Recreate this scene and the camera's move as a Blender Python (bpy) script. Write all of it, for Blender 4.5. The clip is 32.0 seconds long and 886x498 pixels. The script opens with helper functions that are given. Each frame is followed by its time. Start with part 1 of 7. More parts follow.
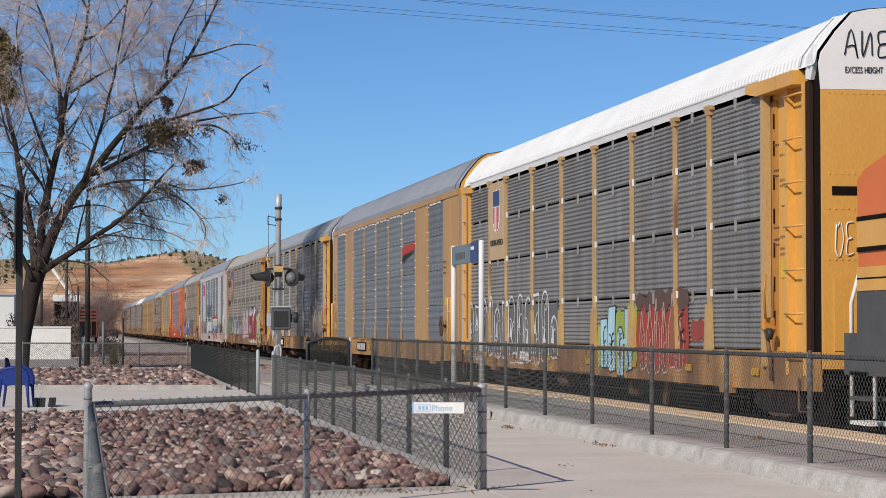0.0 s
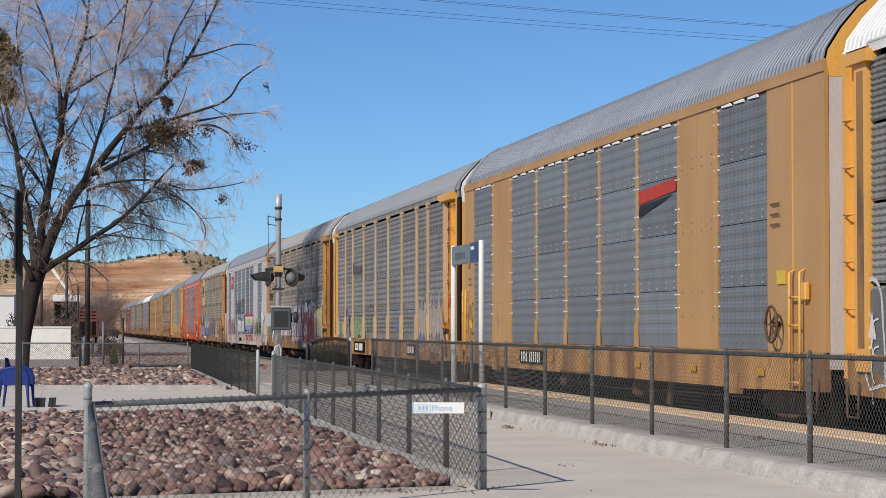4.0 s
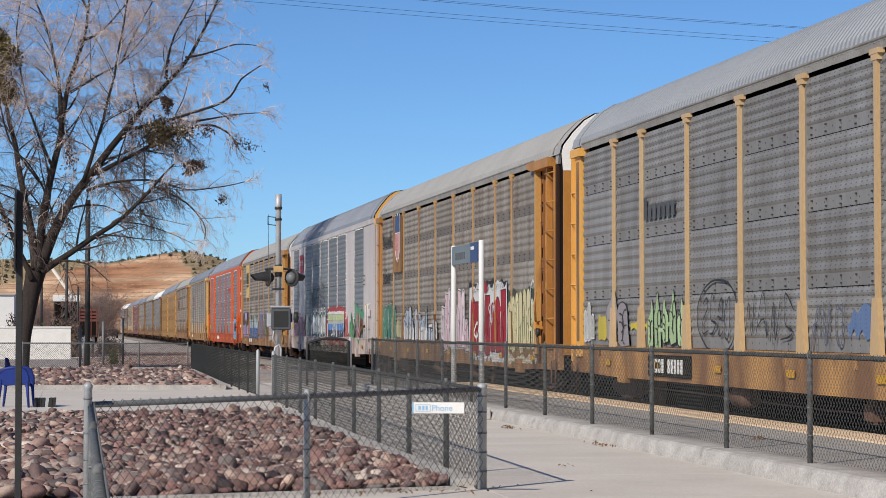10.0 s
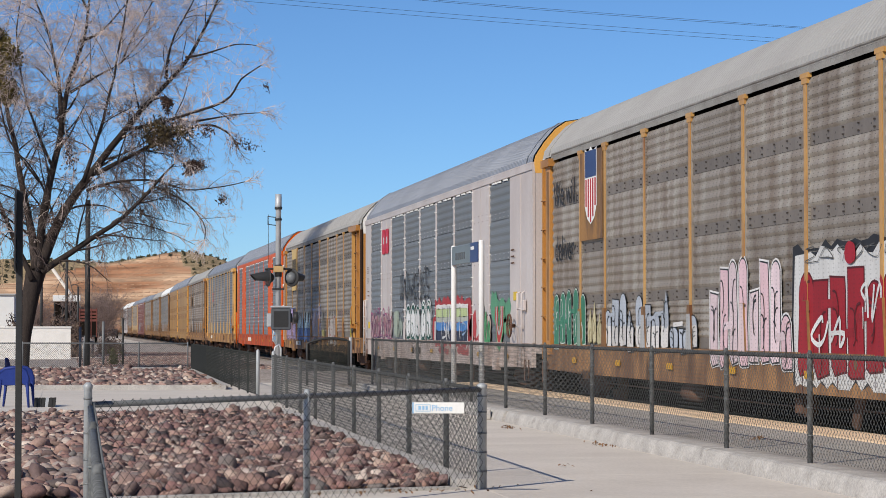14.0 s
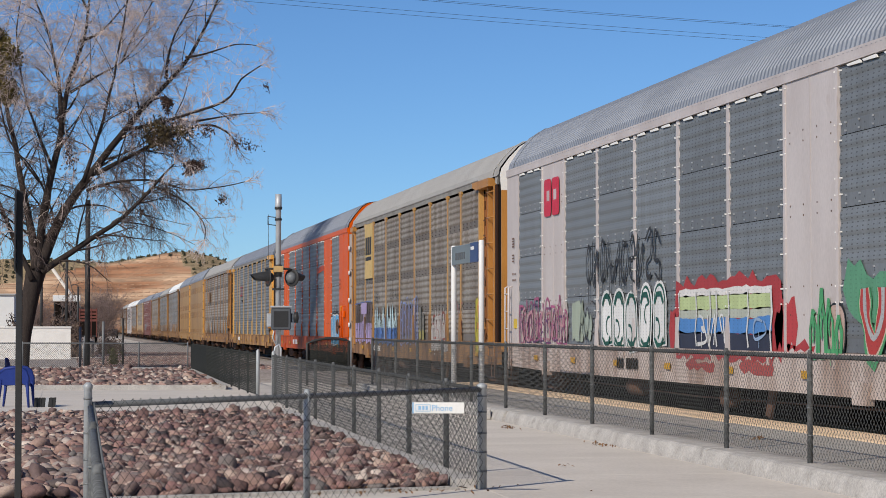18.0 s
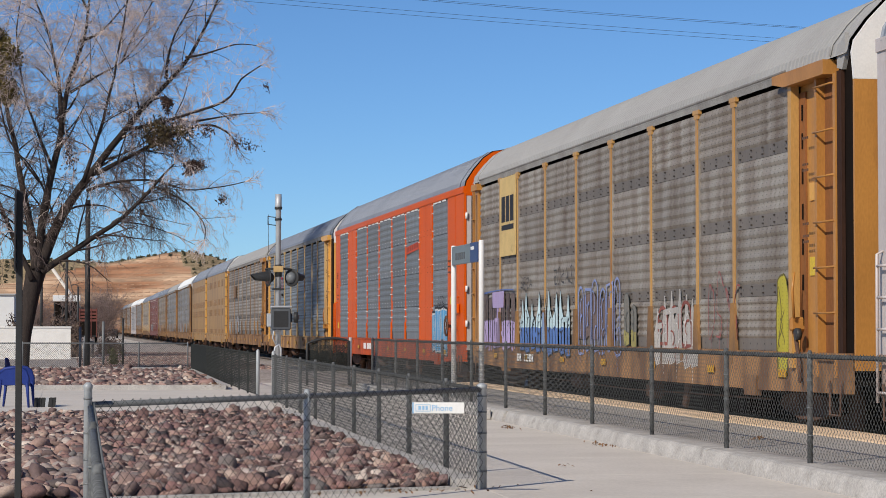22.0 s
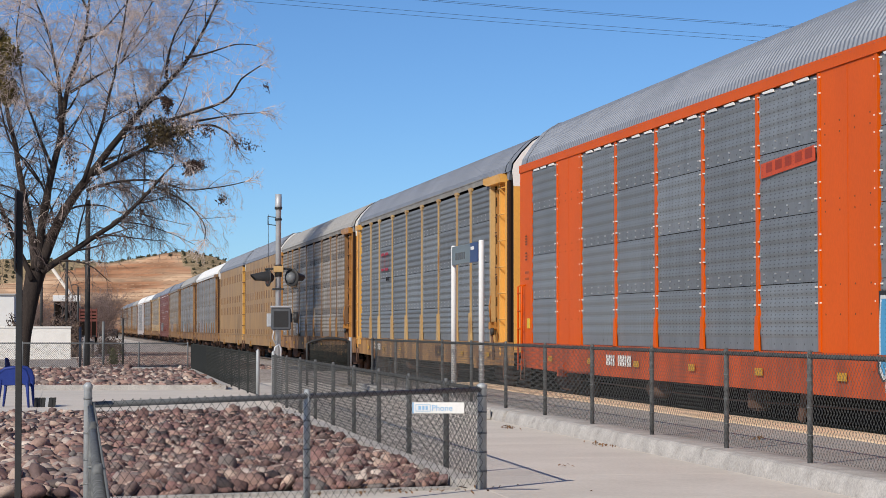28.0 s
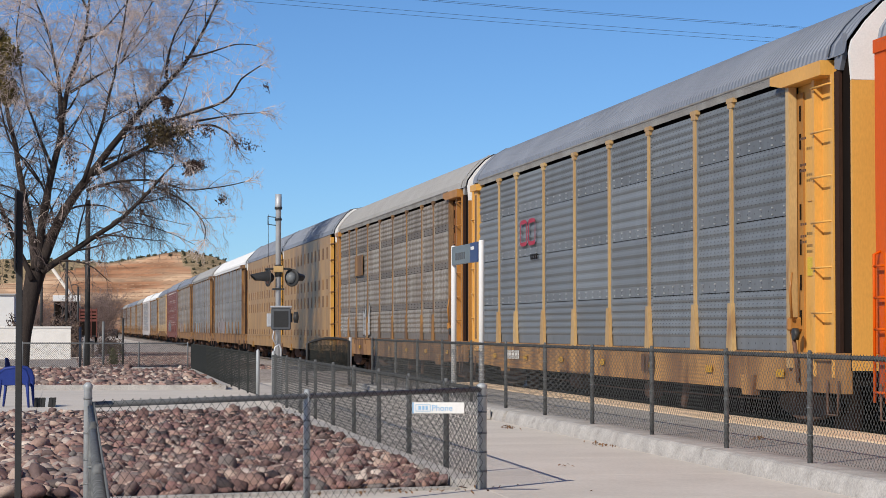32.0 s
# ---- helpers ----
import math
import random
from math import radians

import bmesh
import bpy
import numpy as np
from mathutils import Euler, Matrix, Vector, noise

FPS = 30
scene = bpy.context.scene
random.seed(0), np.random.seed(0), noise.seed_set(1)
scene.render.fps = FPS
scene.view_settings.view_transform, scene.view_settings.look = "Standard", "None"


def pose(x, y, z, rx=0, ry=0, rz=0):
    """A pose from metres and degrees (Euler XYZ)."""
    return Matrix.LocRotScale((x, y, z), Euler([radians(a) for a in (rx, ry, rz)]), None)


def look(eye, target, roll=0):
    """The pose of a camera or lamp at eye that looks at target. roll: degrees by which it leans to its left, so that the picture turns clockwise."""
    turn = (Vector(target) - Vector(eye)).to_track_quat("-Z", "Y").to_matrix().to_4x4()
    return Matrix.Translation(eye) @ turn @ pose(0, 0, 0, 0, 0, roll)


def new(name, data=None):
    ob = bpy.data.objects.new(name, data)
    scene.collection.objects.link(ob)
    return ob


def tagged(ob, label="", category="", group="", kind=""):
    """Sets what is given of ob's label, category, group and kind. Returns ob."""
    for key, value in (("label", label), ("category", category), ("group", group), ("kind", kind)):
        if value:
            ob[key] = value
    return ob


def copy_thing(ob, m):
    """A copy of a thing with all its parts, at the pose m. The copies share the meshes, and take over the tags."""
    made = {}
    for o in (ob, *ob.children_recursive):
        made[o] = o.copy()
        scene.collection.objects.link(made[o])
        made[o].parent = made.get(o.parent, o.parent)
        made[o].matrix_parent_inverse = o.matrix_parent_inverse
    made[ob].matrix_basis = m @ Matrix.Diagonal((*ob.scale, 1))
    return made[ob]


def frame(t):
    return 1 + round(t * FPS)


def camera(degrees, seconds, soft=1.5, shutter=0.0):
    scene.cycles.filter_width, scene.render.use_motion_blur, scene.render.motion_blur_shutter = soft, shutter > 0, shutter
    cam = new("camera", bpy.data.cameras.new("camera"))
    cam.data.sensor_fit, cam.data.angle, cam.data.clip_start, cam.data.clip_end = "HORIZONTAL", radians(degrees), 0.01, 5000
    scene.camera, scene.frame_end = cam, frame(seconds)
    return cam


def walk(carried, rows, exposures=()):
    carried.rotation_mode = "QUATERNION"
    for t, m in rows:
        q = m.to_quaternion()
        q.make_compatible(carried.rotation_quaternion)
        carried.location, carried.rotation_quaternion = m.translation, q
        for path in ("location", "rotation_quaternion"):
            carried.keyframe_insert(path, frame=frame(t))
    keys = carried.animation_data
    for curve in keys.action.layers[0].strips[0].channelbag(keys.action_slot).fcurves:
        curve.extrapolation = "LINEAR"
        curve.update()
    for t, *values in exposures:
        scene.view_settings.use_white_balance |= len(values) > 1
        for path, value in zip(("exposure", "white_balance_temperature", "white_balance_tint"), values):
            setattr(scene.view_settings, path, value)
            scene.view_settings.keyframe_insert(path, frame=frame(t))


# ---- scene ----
# The camera stands still on a tripod.
HEAD, RISE = 9.65, 2.035
EYE = Vector((0.0, 0.0, 1.52))
AIM = Vector((math.sin(radians(HEAD)), math.cos(radians(HEAD)), math.tan(radians(RISE))))
cam = camera(22.51, 32.0, soft=0.7)
walk(cam, [(0.0, look(EYE, EYE + AIM)), (32.0, look(EYE, EYE + AIM))],
     [(0.0, -0.04), (3.0, -0.04), (6.0, 0.04), (9.0, 0.05), (13.0, 0.06), (14.5, 0.04), (16.5, -0.06), (20.0, -0.06), (22.0, -0.03), (24.0, 0.06), (26.0, 0.06), (32.0, 0.05)])

# ---- light ----
SUN_FROM = Vector((-0.727 * 0.835, -0.687 * 0.835, 0.55))
world = bpy.data.worlds.new("clear_sky")
scene.world = world
world.use_nodes = True
wn = world.node_tree
sky = wn.nodes.new("ShaderNodeTexSky")
sky.sky_type, sky.sun_disc = "NISHITA", False
sky.sun_elevation = math.asin(SUN_FROM.normalized().z)
sky.sun_rotation = math.atan2(SUN_FROM.x, SUN_FROM.y)
sky.altitude, sky.air_density, sky.dust_density, sky.ozone_density = 900, 0.8, 0.1, 4.0
wn.nodes["Background"].inputs["Strength"].default_value = 0.09
tint = wn.nodes.new("ShaderNodeMix")
tint.data_type, tint.blend_type = "RGBA", "MULTIPLY"
tint.inputs[0].default_value, tint.inputs[7].default_value = 1.0, (0.685, 0.91, 1.12, 1.0)
wn.links.new(sky.outputs[0], tint.inputs[6])
wn.links.new(tint.outputs[2], wn.nodes["Background"].inputs["Color"])
sun = new("sun", bpy.data.lights.new("sun", "SUN"))
sun.data.energy, sun.data.angle, sun.data.color = 4.2, radians(0.53), (1.0, 0.92, 0.80)
sun.matrix_world = look(SUN_FROM * 100, (0, 0, 0))


# ---- small builders ----
def part(name, bm, material, parent=None, label=""):
    """One mesh object from a bmesh, under a thing or a part."""
    me = bpy.data.meshes.new(name)
    bm.to_mesh(me)
    bm.free()
    ob = new(name, me)
    if material is not None:
        me.materials.append(material)
    ob.parent = parent
    if label:
        ob["label"] = label
    return ob


def thing(name, label, category, group="", kind="", at=None):
    ob = new(name)
    ob.empty_display_size = 0.2
    if at is not None:
        ob.matrix_basis = at
    return tagged(ob, label, category, group, kind)


def box(bm, x0, x1, y0, y1, z0, z1, m=None):
    co = [(x, y, z) for x in (x0, x1) for y in (y0, y1) for z in (z0, z1)]
    vs = [bm.verts.new(m @ Vector(c) if m else c) for c in co]
    for f in ((0, 1, 3, 2), (4, 6, 7, 5), (0, 4, 5, 1), (2, 3, 7, 6), (0, 2, 6, 4), (1, 5, 7, 3)):
        bm.faces.new([vs[i] for i in f])


def boxes(*rows):
    bm = bmesh.new()
    for r in rows:
        box(bm, *r)
    return bm


def soft_box(x0, x1, y0, y1, z0, z1, r=0.01, n=1):
    bm = boxes((x0, x1, y0, y1, z0, z1))
    bmesh.ops.bevel(bm, geom=bm.edges[:], offset=r, segments=n, affect="EDGES")
    return bm


def tube(bm, points, radii, sides=8, cap=True):
    """A tapered tube along a line of points."""
    pts = [Vector(p) for p in points]
    rings, last = [], None
    for i, p in enumerate(pts):
        d = (pts[min(i + 1, len(pts) - 1)] - pts[max(i - 1, 0)]).normalized()
        if last is None:
            u = d.cross(Vector((0.31, 0.17, 0.93)))
            if u.length < 0.05:
                u = d.cross(Vector((1, 0, 0)))
            u.normalize()
        else:
            u = (last - d * last.dot(d)).normalized()
        last = u
        v = d.cross(u)
        r = radii[i] if isinstance(radii, (list, tuple)) else radii
        rings.append([bm.verts.new(p + (u * math.cos(a) + v * math.sin(a)) * r)
                      for a in (2 * math.pi * k / sides for k in range(sides))])
    for a, b in zip(rings, rings[1:]):
        for k in range(sides):
            f = bm.faces.new((a[k], a[(k + 1) % sides], b[(k + 1) % sides], b[k]))
            f.smooth = True
    if cap and sides > 2:
        bm.faces.new(rings[0][::-1])
        bm.faces.new(rings[-1])


def tubes(*rows, sides=8):
    bm = bmesh.new()
    for pts, r in rows:
        tube(bm, pts, r, sides)
    return bm


def prism(bm, outline, axis, a, b):
    """A flat outline given in the two other axes, drawn out along an axis from a to b."""
    def at(p, w):
        q = list(p)
        q.insert(axis, w)
        return q
    lo = [bm.verts.new(at(p, a)) for p in outline]
    hi = [bm.verts.new(at(p, b)) for p in outline]
    n = len(outline)
    bm.faces.new(lo)
    bm.faces.new(hi[::-1])
    for i in range(n):
        bm.faces.new((lo[i], hi[i], hi[(i + 1) % n], lo[(i + 1) % n]))
    bmesh.ops.recalc_face_normals(bm, faces=bm.faces[:])


def prisms(*rows):
    bm = bmesh.new()
    for r in rows:
        prism(bm, *r)
    return bm


# ---- materials ----
def material(name, colour, rough=0.6, metal=0.0, dark=None, mix=0.5, scale=3.0, fine=40.0, grain=0.15, bump=0.0,
             bump_scale=60.0, stretch=(1, 1, 1), spread=0.0, rust=None, rust_at=0.62, rust_scale=1.5, island=0.0, spec=0.22, lo=0.35, hi=0.7):
    """Colour with two sizes of variation: stains towards dark, fine grain, and patches of rust or dirt."""
    mt = bpy.data.materials.new(name)
    mt.use_nodes = True
    nt = mt.node_tree
    N, K = nt.nodes, nt.links
    bsdf = N["Principled BSDF"]
    bsdf.inputs["Roughness"].default_value, bsdf.inputs["Metallic"].default_value = rough, metal
    bsdf.inputs["Specular IOR Level"].default_value = spec
    tc, mp, info = N.new("ShaderNodeTexCoord"), N.new("ShaderNodeMapping"), N.new("ShaderNodeObjectInfo")
    add = N.new("ShaderNodeVectorMath")
    add.operation = "MULTIPLY_ADD"
    add.inputs[1].default_value = (37.0, 19.0, 53.0)
    K.new(info.outputs["Random"], add.inputs[0])
    K.new(tc.outputs["Object"], add.inputs[2])
    mp.inputs["Scale"].default_value = stretch
    K.new(add.outputs[0], mp.inputs[0])

    def noise_at(s, detail=4.0):
        n = N.new("ShaderNodeTexNoise")
        n.inputs["Scale"].default_value, n.inputs["Detail"].default_value = s, detail
        K.new(mp.outputs[0], n.inputs["Vector"])
        return n.outputs["Fac"]

    def mixed(fac, a, b, kind="MIX"):
        m = N.new("ShaderNodeMix")
        m.data_type, m.blend_type = "RGBA", kind
        for sock, val in ((m.inputs[0], fac), (m.inputs[6], a), (m.inputs[7], b)):
            if isinstance(val, (int, float)):
                sock.default_value = val
            elif isinstance(val, tuple):
                sock.default_value = (*val, 1.0)
            else:
                K.new(val, sock)
        return m.outputs[2]

    def ramp(sock, lo, hi, a=0.0, b=1.0):
        r = N.new("ShaderNodeMapRange")
        r.inputs[1].default_value, r.inputs[2].default_value = lo, hi
        r.inputs[3].default_value, r.inputs[4].default_value = a, b
        K.new(sock, r.inputs[0])
        return r.outputs[0]

    dark = dark or tuple(c * 0.55 for c in colour)
    col = mixed(ramp(noise_at(scale), lo, hi, 0.0, mix), colour, dark)
    if rust:
        col = mixed(ramp(noise_at(rust_scale, 8.0), rust_at, rust_at + 0.12), col, rust)
    g = ramp(noise_at(fine, 2.0), 0.3, 0.7, 1.0 - grain, 1.0 + grain)
    if spread:
        r = N.new("ShaderNodeMath")
        r.operation = "MULTIPLY"
        K.new(g, r.inputs[0])
        K.new(ramp(info.outputs["Random"], 0, 1, 1 - spread, 1 + spread), r.inputs[1])
        g = r.outputs[0]
    if island:
        geo = N.new("ShaderNodeNewGeometry")
        r = N.new("ShaderNodeMath")
        r.operation = "MULTIPLY"
        K.new(g, r.inputs[0])
        K.new(ramp(geo.outputs["Random Per Island"], 0, 1, 1 - island, 1 + island), r.inputs[1])
        g = r.outputs[0]
    sc = N.new("ShaderNodeVectorMath")
    sc.operation = "SCALE"
    K.new(col, sc.inputs[0])
    K.new(g, sc.inputs["Scale"])
    K.new(sc.outputs[0], bsdf.inputs["Base Color"])
    if bump:
        b = N.new("ShaderNodeBump")
        b.inputs["Strength"].default_value, b.inputs["Distance"].default_value = min(1.0, bump), 0.02
        K.new(noise_at(bump_scale, 5.0), b.inputs["Height"])
        K.new(b.outputs[0], bsdf.inputs["Normal"])
    return mt


RUST = (0.13, 0.055, 0.025)
M = {}
M["yellow"] = material("yellow_car_paint", (0.70, 0.37, 0.085), 0.5, scale=0.9, mix=0.4, dark=(0.52, 0.25, 0.045), stretch=(1, 1, 0.35), grain=0.06, rust=(0.26, 0.11, 0.03), rust_at=0.66)
M["amber"] = material("amber_car_paint", (0.47, 0.215, 0.05), 0.6, scale=1.2, mix=0.8, dark=(0.27, 0.12, 0.03), stretch=(1, 1, 0.35), grain=0.08, rust=(0.2, 0.085, 0.03), rust_at=0.64)
M["ochre_yellow"] = material("ochre_yellow_car_paint", (0.46, 0.262, 0.095), 0.6, scale=0.9, mix=0.6, dark=(0.34, 0.175, 0.06), stretch=(1, 1, 0.35), grain=0.06, rust=(0.25, 0.12, 0.05), rust_at=0.68)
M["ochre"] = material("faded_ochre_paint", (0.31, 0.165, 0.062), 0.65, scale=1.6, mix=0.9, dark=(0.13, 0.078, 0.048), stretch=(1, 1.0, 0.35), grain=0.14, rust=RUST, rust_at=0.6, lo=0.4, hi=0.6)
M["dull_yellow"] = material("dull_weathered_yellow_paint", (0.40, 0.22, 0.062), 0.6, scale=1.0, mix=0.7, dark=(0.2, 0.105, 0.042), stretch=(1, 1, 0.35), grain=0.1, rust=(0.2, 0.09, 0.035), rust_at=0.62)
M["post_ochre"] = material("ochre_tan_post_paint", (0.52, 0.345, 0.15), 0.6, scale=1.3, mix=0.7, dark=(0.33, 0.18, 0.07), stretch=(1, 1, 0.3), grain=0.1, rust=(0.24, 0.11, 0.04), rust_at=0.62)
M["post_amber"] = material("amber_post_paint", (0.50, 0.28, 0.085), 0.6, scale=1.3, mix=0.7, dark=(0.35, 0.175, 0.055), stretch=(1, 1, 0.3), grain=0.1, rust=(0.24, 0.11, 0.04), rust_at=0.64)
M["sill_rust"] = material("rusty_ochre_sill", (0.33, 0.18, 0.08), 0.7, scale=1.6, mix=0.9, dark=(0.13, 0.07, 0.042), stretch=(1, 1, 0.35), grain=0.14, rust=(0.06, 0.032, 0.02), rust_at=0.6, lo=0.4, hi=0.6)
M["sill_white"] = material("stained_white_sill", (0.52, 0.44, 0.4), 0.6, scale=1.5, mix=0.9, dark=(0.3, 0.215, 0.175), stretch=(1, 1, 0.3), grain=0.12, rust=(0.22, 0.12, 0.08), rust_at=0.62, lo=0.4, hi=0.6)
M["sill_yellow"] = material("stained_yellow_sill", (0.46, 0.25, 0.085), 0.6, scale=1.1, mix=1.0, dark=(0.19, 0.095, 0.045), stretch=(1, 0.8, 0.3), grain=0.14, rust=RUST, rust_at=0.6, lo=0.38, hi=0.62)
M["sill_orange"] = material("stained_orange_sill", (0.50, 0.075, 0.01), 0.55, scale=1.5, mix=0.8, dark=(0.26, 0.05, 0.015), stretch=(1, 1, 0.3), grain=0.1, rust=(0.1, 0.03, 0.015), rust_at=0.66, lo=0.4, hi=0.6)
M["tan"] = material("sun_bleached_tan_paint", (0.52, 0.365, 0.2), 0.6, scale=1.0, mix=0.5, dark=(0.42, 0.25, 0.1), stretch=(1, 1, 0.3), grain=0.08)
M["orange"] = material("orange_car_paint", (0.64, 0.094, 0.002), 0.5, scale=0.8, mix=0.3, dark=(0.45, 0.065, 0.006), stretch=(1, 1, 0.4), grain=0.05)
M["white_car"] = material("dull_white_car_paint", (0.54, 0.485, 0.465), 0.6, scale=1.0, mix=0.6, dark=(0.39, 0.33, 0.305), stretch=(1, 1, 0.35), grain=0.06, rust=(0.3, 0.2, 0.15), rust_at=0.7)
M["white"] = material("white_paint", (0.78, 0.77, 0.74), 0.5, scale=2.0, mix=0.15, grain=0.04)
M["red_car"] = material("oxide_red_car_paint", (0.19, 0.062, 0.045), 0.6, scale=1.0, mix=0.5, stretch=(1, 1, 0.4), grain=0.1)
for k in ("yellow", "amber", "ochre_yellow", "dull_yellow", "post_ochre", "post_amber", "tan", "orange", "white_car", "red_car"):
    node = M[k].node_tree.nodes["Principled BSDF"]
    node.inputs["Specular IOR Level"].default_value, node.inputs["Roughness"].default_value = 0.4, 0.42
M["orange"].node_tree.nodes["Principled BSDF"].inputs["Specular IOR Level"].default_value = 0.1
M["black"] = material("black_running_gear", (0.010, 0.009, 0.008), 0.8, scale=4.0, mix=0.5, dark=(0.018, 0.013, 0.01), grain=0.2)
M["brown_iron"] = material("rusty_brown_iron", (0.15, 0.085, 0.06), 0.8, scale=4.0, mix=0.7, dark=(0.05, 0.034, 0.027), grain=0.25)
# near-black: shade painted into recesses, also plain black boards and stripes
M["shade"] = material("recess_shade_and_black_paint", (0.012, 0.008, 0.006), 0.85, scale=3.0, mix=0.4, grain=0.1)
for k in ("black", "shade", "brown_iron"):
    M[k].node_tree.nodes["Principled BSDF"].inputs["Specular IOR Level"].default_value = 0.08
M["roof"] = material("galvanised_roof", (0.205, 0.225, 0.265), 0.5, 0.15, scale=0.7, mix=0.5, dark=(0.13, 0.145, 0.175), grain=0.06)
M["rust_edge"] = material("rusty_door_edge", (0.042, 0.018, 0.01), 0.8, scale=3.0, mix=0.7, dark=(0.02, 0.01, 0.007), stretch=(1, 1, 0.3), grain=0.15)
M["roof_matt"] = material("weathered_grey_roof", (0.38, 0.37, 0.35), 0.6, 0.1, scale=0.7, mix=0.4, dark=(0.28, 0.265, 0.25), grain=0.08)
M["fascia"] = material("grimy_eave_sheet", (0.33, 0.32, 0.3), 0.7, 0.1, scale=1.4, mix=0.8, dark=(0.2, 0.185, 0.17), grain=0.15)
M["roof_mid"] = material("blue_grey_roof", (0.27, 0.285, 0.305), 0.55, 0.1, scale=0.7, mix=0.4, dark=(0.2, 0.21, 0.225), grain=0.07)
M["roof_white"] = material("white_roof_paint", (0.74, 0.74, 0.73), 0.5, scale=0.8, mix=0.2, grain=0.04)
for k in ("roof", "roof_mid"):
    node = M[k].node_tree.nodes["Principled BSDF"]
    node.inputs["Specular IOR Level"].default_value, node.inputs["Roughness"].default_value = 0.32, 0.52
M["rust_paint"] = material("rust_stained_ochre_paint", (0.27, 0.105, 0.035), 0.65, scale=1.2, mix=0.8, dark=(0.13, 0.055, 0.022), stretch=(1, 1, 0.35), grain=0.12)


def panel_material(name, colour, dirt, amount, holes=0.62, grid=(0.2, 0.028, 0.058, 0.009)):
    """Galvanised side screen: rows of small punched holes, dirt running down."""
    mt = material(name, colour, 0.55, 0.25, dark=dirt, mix=amount, scale=1.3, stretch=(1, 2.2, 0.3), grain=0.1, spread=0.13)
    nt = mt.node_tree
    N, K = nt.nodes, nt.links
    bsdf = N["Principled BSDF"]
    src = bsdf.inputs["Base Color"].links[0].from_socket
    tc, sep = N.new("ShaderNodeTexCoord"), N.new("ShaderNodeSeparateXYZ")
    K.new(tc.outputs["Object"], sep.inputs[0])

    def slot(sock, step, half):
        a, b, c = N.new("ShaderNodeMath"), N.new("ShaderNodeMath"), N.new("ShaderNodeMath")
        a.operation, b.operation, c.operation = "WRAP", "ABSOLUTE", "LESS_THAN"
        a.inputs[1].default_value, a.inputs[2].default_value = -step / 2, step / 2
        K.new(sock, a.inputs[0])
        K.new(a.outputs[0], b.inputs[0])
        K.new(b.outputs[0], c.inputs[0])
        c.inputs[1].default_value = half
        return c.outputs[0]
    both = N.new("ShaderNodeMath")
    both.operation = "MULTIPLY"
    K.new(slot(sep.outputs[1], grid[0], grid[1]), both.inputs[0])
    K.new(slot(sep.outputs[2], grid[2], grid[3]), both.inputs[1])
    mx = N.new("ShaderNodeMix")
    mx.data_type = "RGBA"
    soften = N.new("ShaderNodeMath")
    soften.operation = "MULTIPLY"
    soften.inputs[1].default_value = holes
    K.new(both.outputs[0], soften.inputs[0])
    K.new(soften.outputs[0], mx.inputs[0])
    K.new(src, mx.inputs[6])
    mx.inputs[7].default_value = (0.02, 0.02, 0.02, 1)
    K.new(mx.outputs[2], bsdf.inputs["Base Color"])
    return mt


M["screen_grey"] = panel_material("grey_side_screen", (0.27, 0.268, 0.262), (0.165, 0.15, 0.135), 0.7)
M["screen_blue"] = panel_material("blue_grey_side_screen", (0.215, 0.235, 0.25), (0.155, 0.165, 0.175), 0.55)
M["screen_brown"] = panel_material("dirty_brown_side_screen", (0.35, 0.318, 0.275), (0.165, 0.122, 0.09), 0.85, 0.5, (0.2, 0.024, 0.058, 0.008))
SEAM = {}
for key, tone in (("screen_grey", (0.25, 0.242, 0.232)), ("screen_blue", (0.205, 0.22, 0.235)), ("screen_brown", (0.205, 0.178, 0.155))):
    SEAM[M[key].name] = panel_material("riveted_seam", tone, tuple(c * 0.7 for c in tone), 0.6, 0.8, (0.34, 0.014, 0.1, 0.013))
for key in ("red_car",):
    SEAM[M[key].name] = M[key]
M["bolt_pale"] = material("bright_bolt_heads", (0.42, 0.43, 0.44), 0.4, 0.4, scale=9, mix=0.2)
M["bolt_dark"] = material("rusty_bolt_heads", (0.06, 0.05, 0.045), 0.8, scale=9, mix=0.3)
M["concrete"] = material("worn_concrete", (0.65, 0.595, 0.53), 0.85, scale=0.8, mix=0.5, dark=(0.5, 0.45, 0.395), fine=25, grain=0.06, bump=0.25, bump_scale=40)
M["curb"] = material("chipped_kerb_concrete", (0.48, 0.455, 0.425), 0.9, scale=3.0, mix=0.75, dark=(0.31, 0.29, 0.27), grain=0.16, bump=0.7, bump_scale=14, rust=(0.27, 0.25, 0.23), rust_at=0.62, rust_scale=3.5)
M["platform"] = material("grey_platform_concrete", (0.39, 0.365, 0.335), 0.85, scale=0.7, mix=0.5, dark=(0.24, 0.22, 0.2), grain=0.08, bump=0.2)
M["tactile"] = material("yellow_warning_tiles", (0.80, 0.60, 0.41), 0.75, scale=1.5, mix=0.4, dark=(0.52, 0.37, 0.2), grain=0.1)
# soil coloured almost black to carry the shade between the stones
M["soil"] = material("soil_with_gap_shade", (0.022, 0.017, 0.015), 0.95, scale=3, mix=0.5, grain=0.3, bump=0.6)
M["earth"] = material("dry_desert_ground", (0.30, 0.235, 0.17), 0.95, scale=0.03, mix=0.5, dark=(0.2, 0.165, 0.12), fine=3.0, grain=0.2, bump=0.4, bump_scale=4)
M["ballast"] = material("grey_track_ballast", (0.37, 0.325, 0.295), 0.95, scale=0.3, mix=0.45, fine=7.0, grain=0.5, bump=1.0, bump_scale=12)
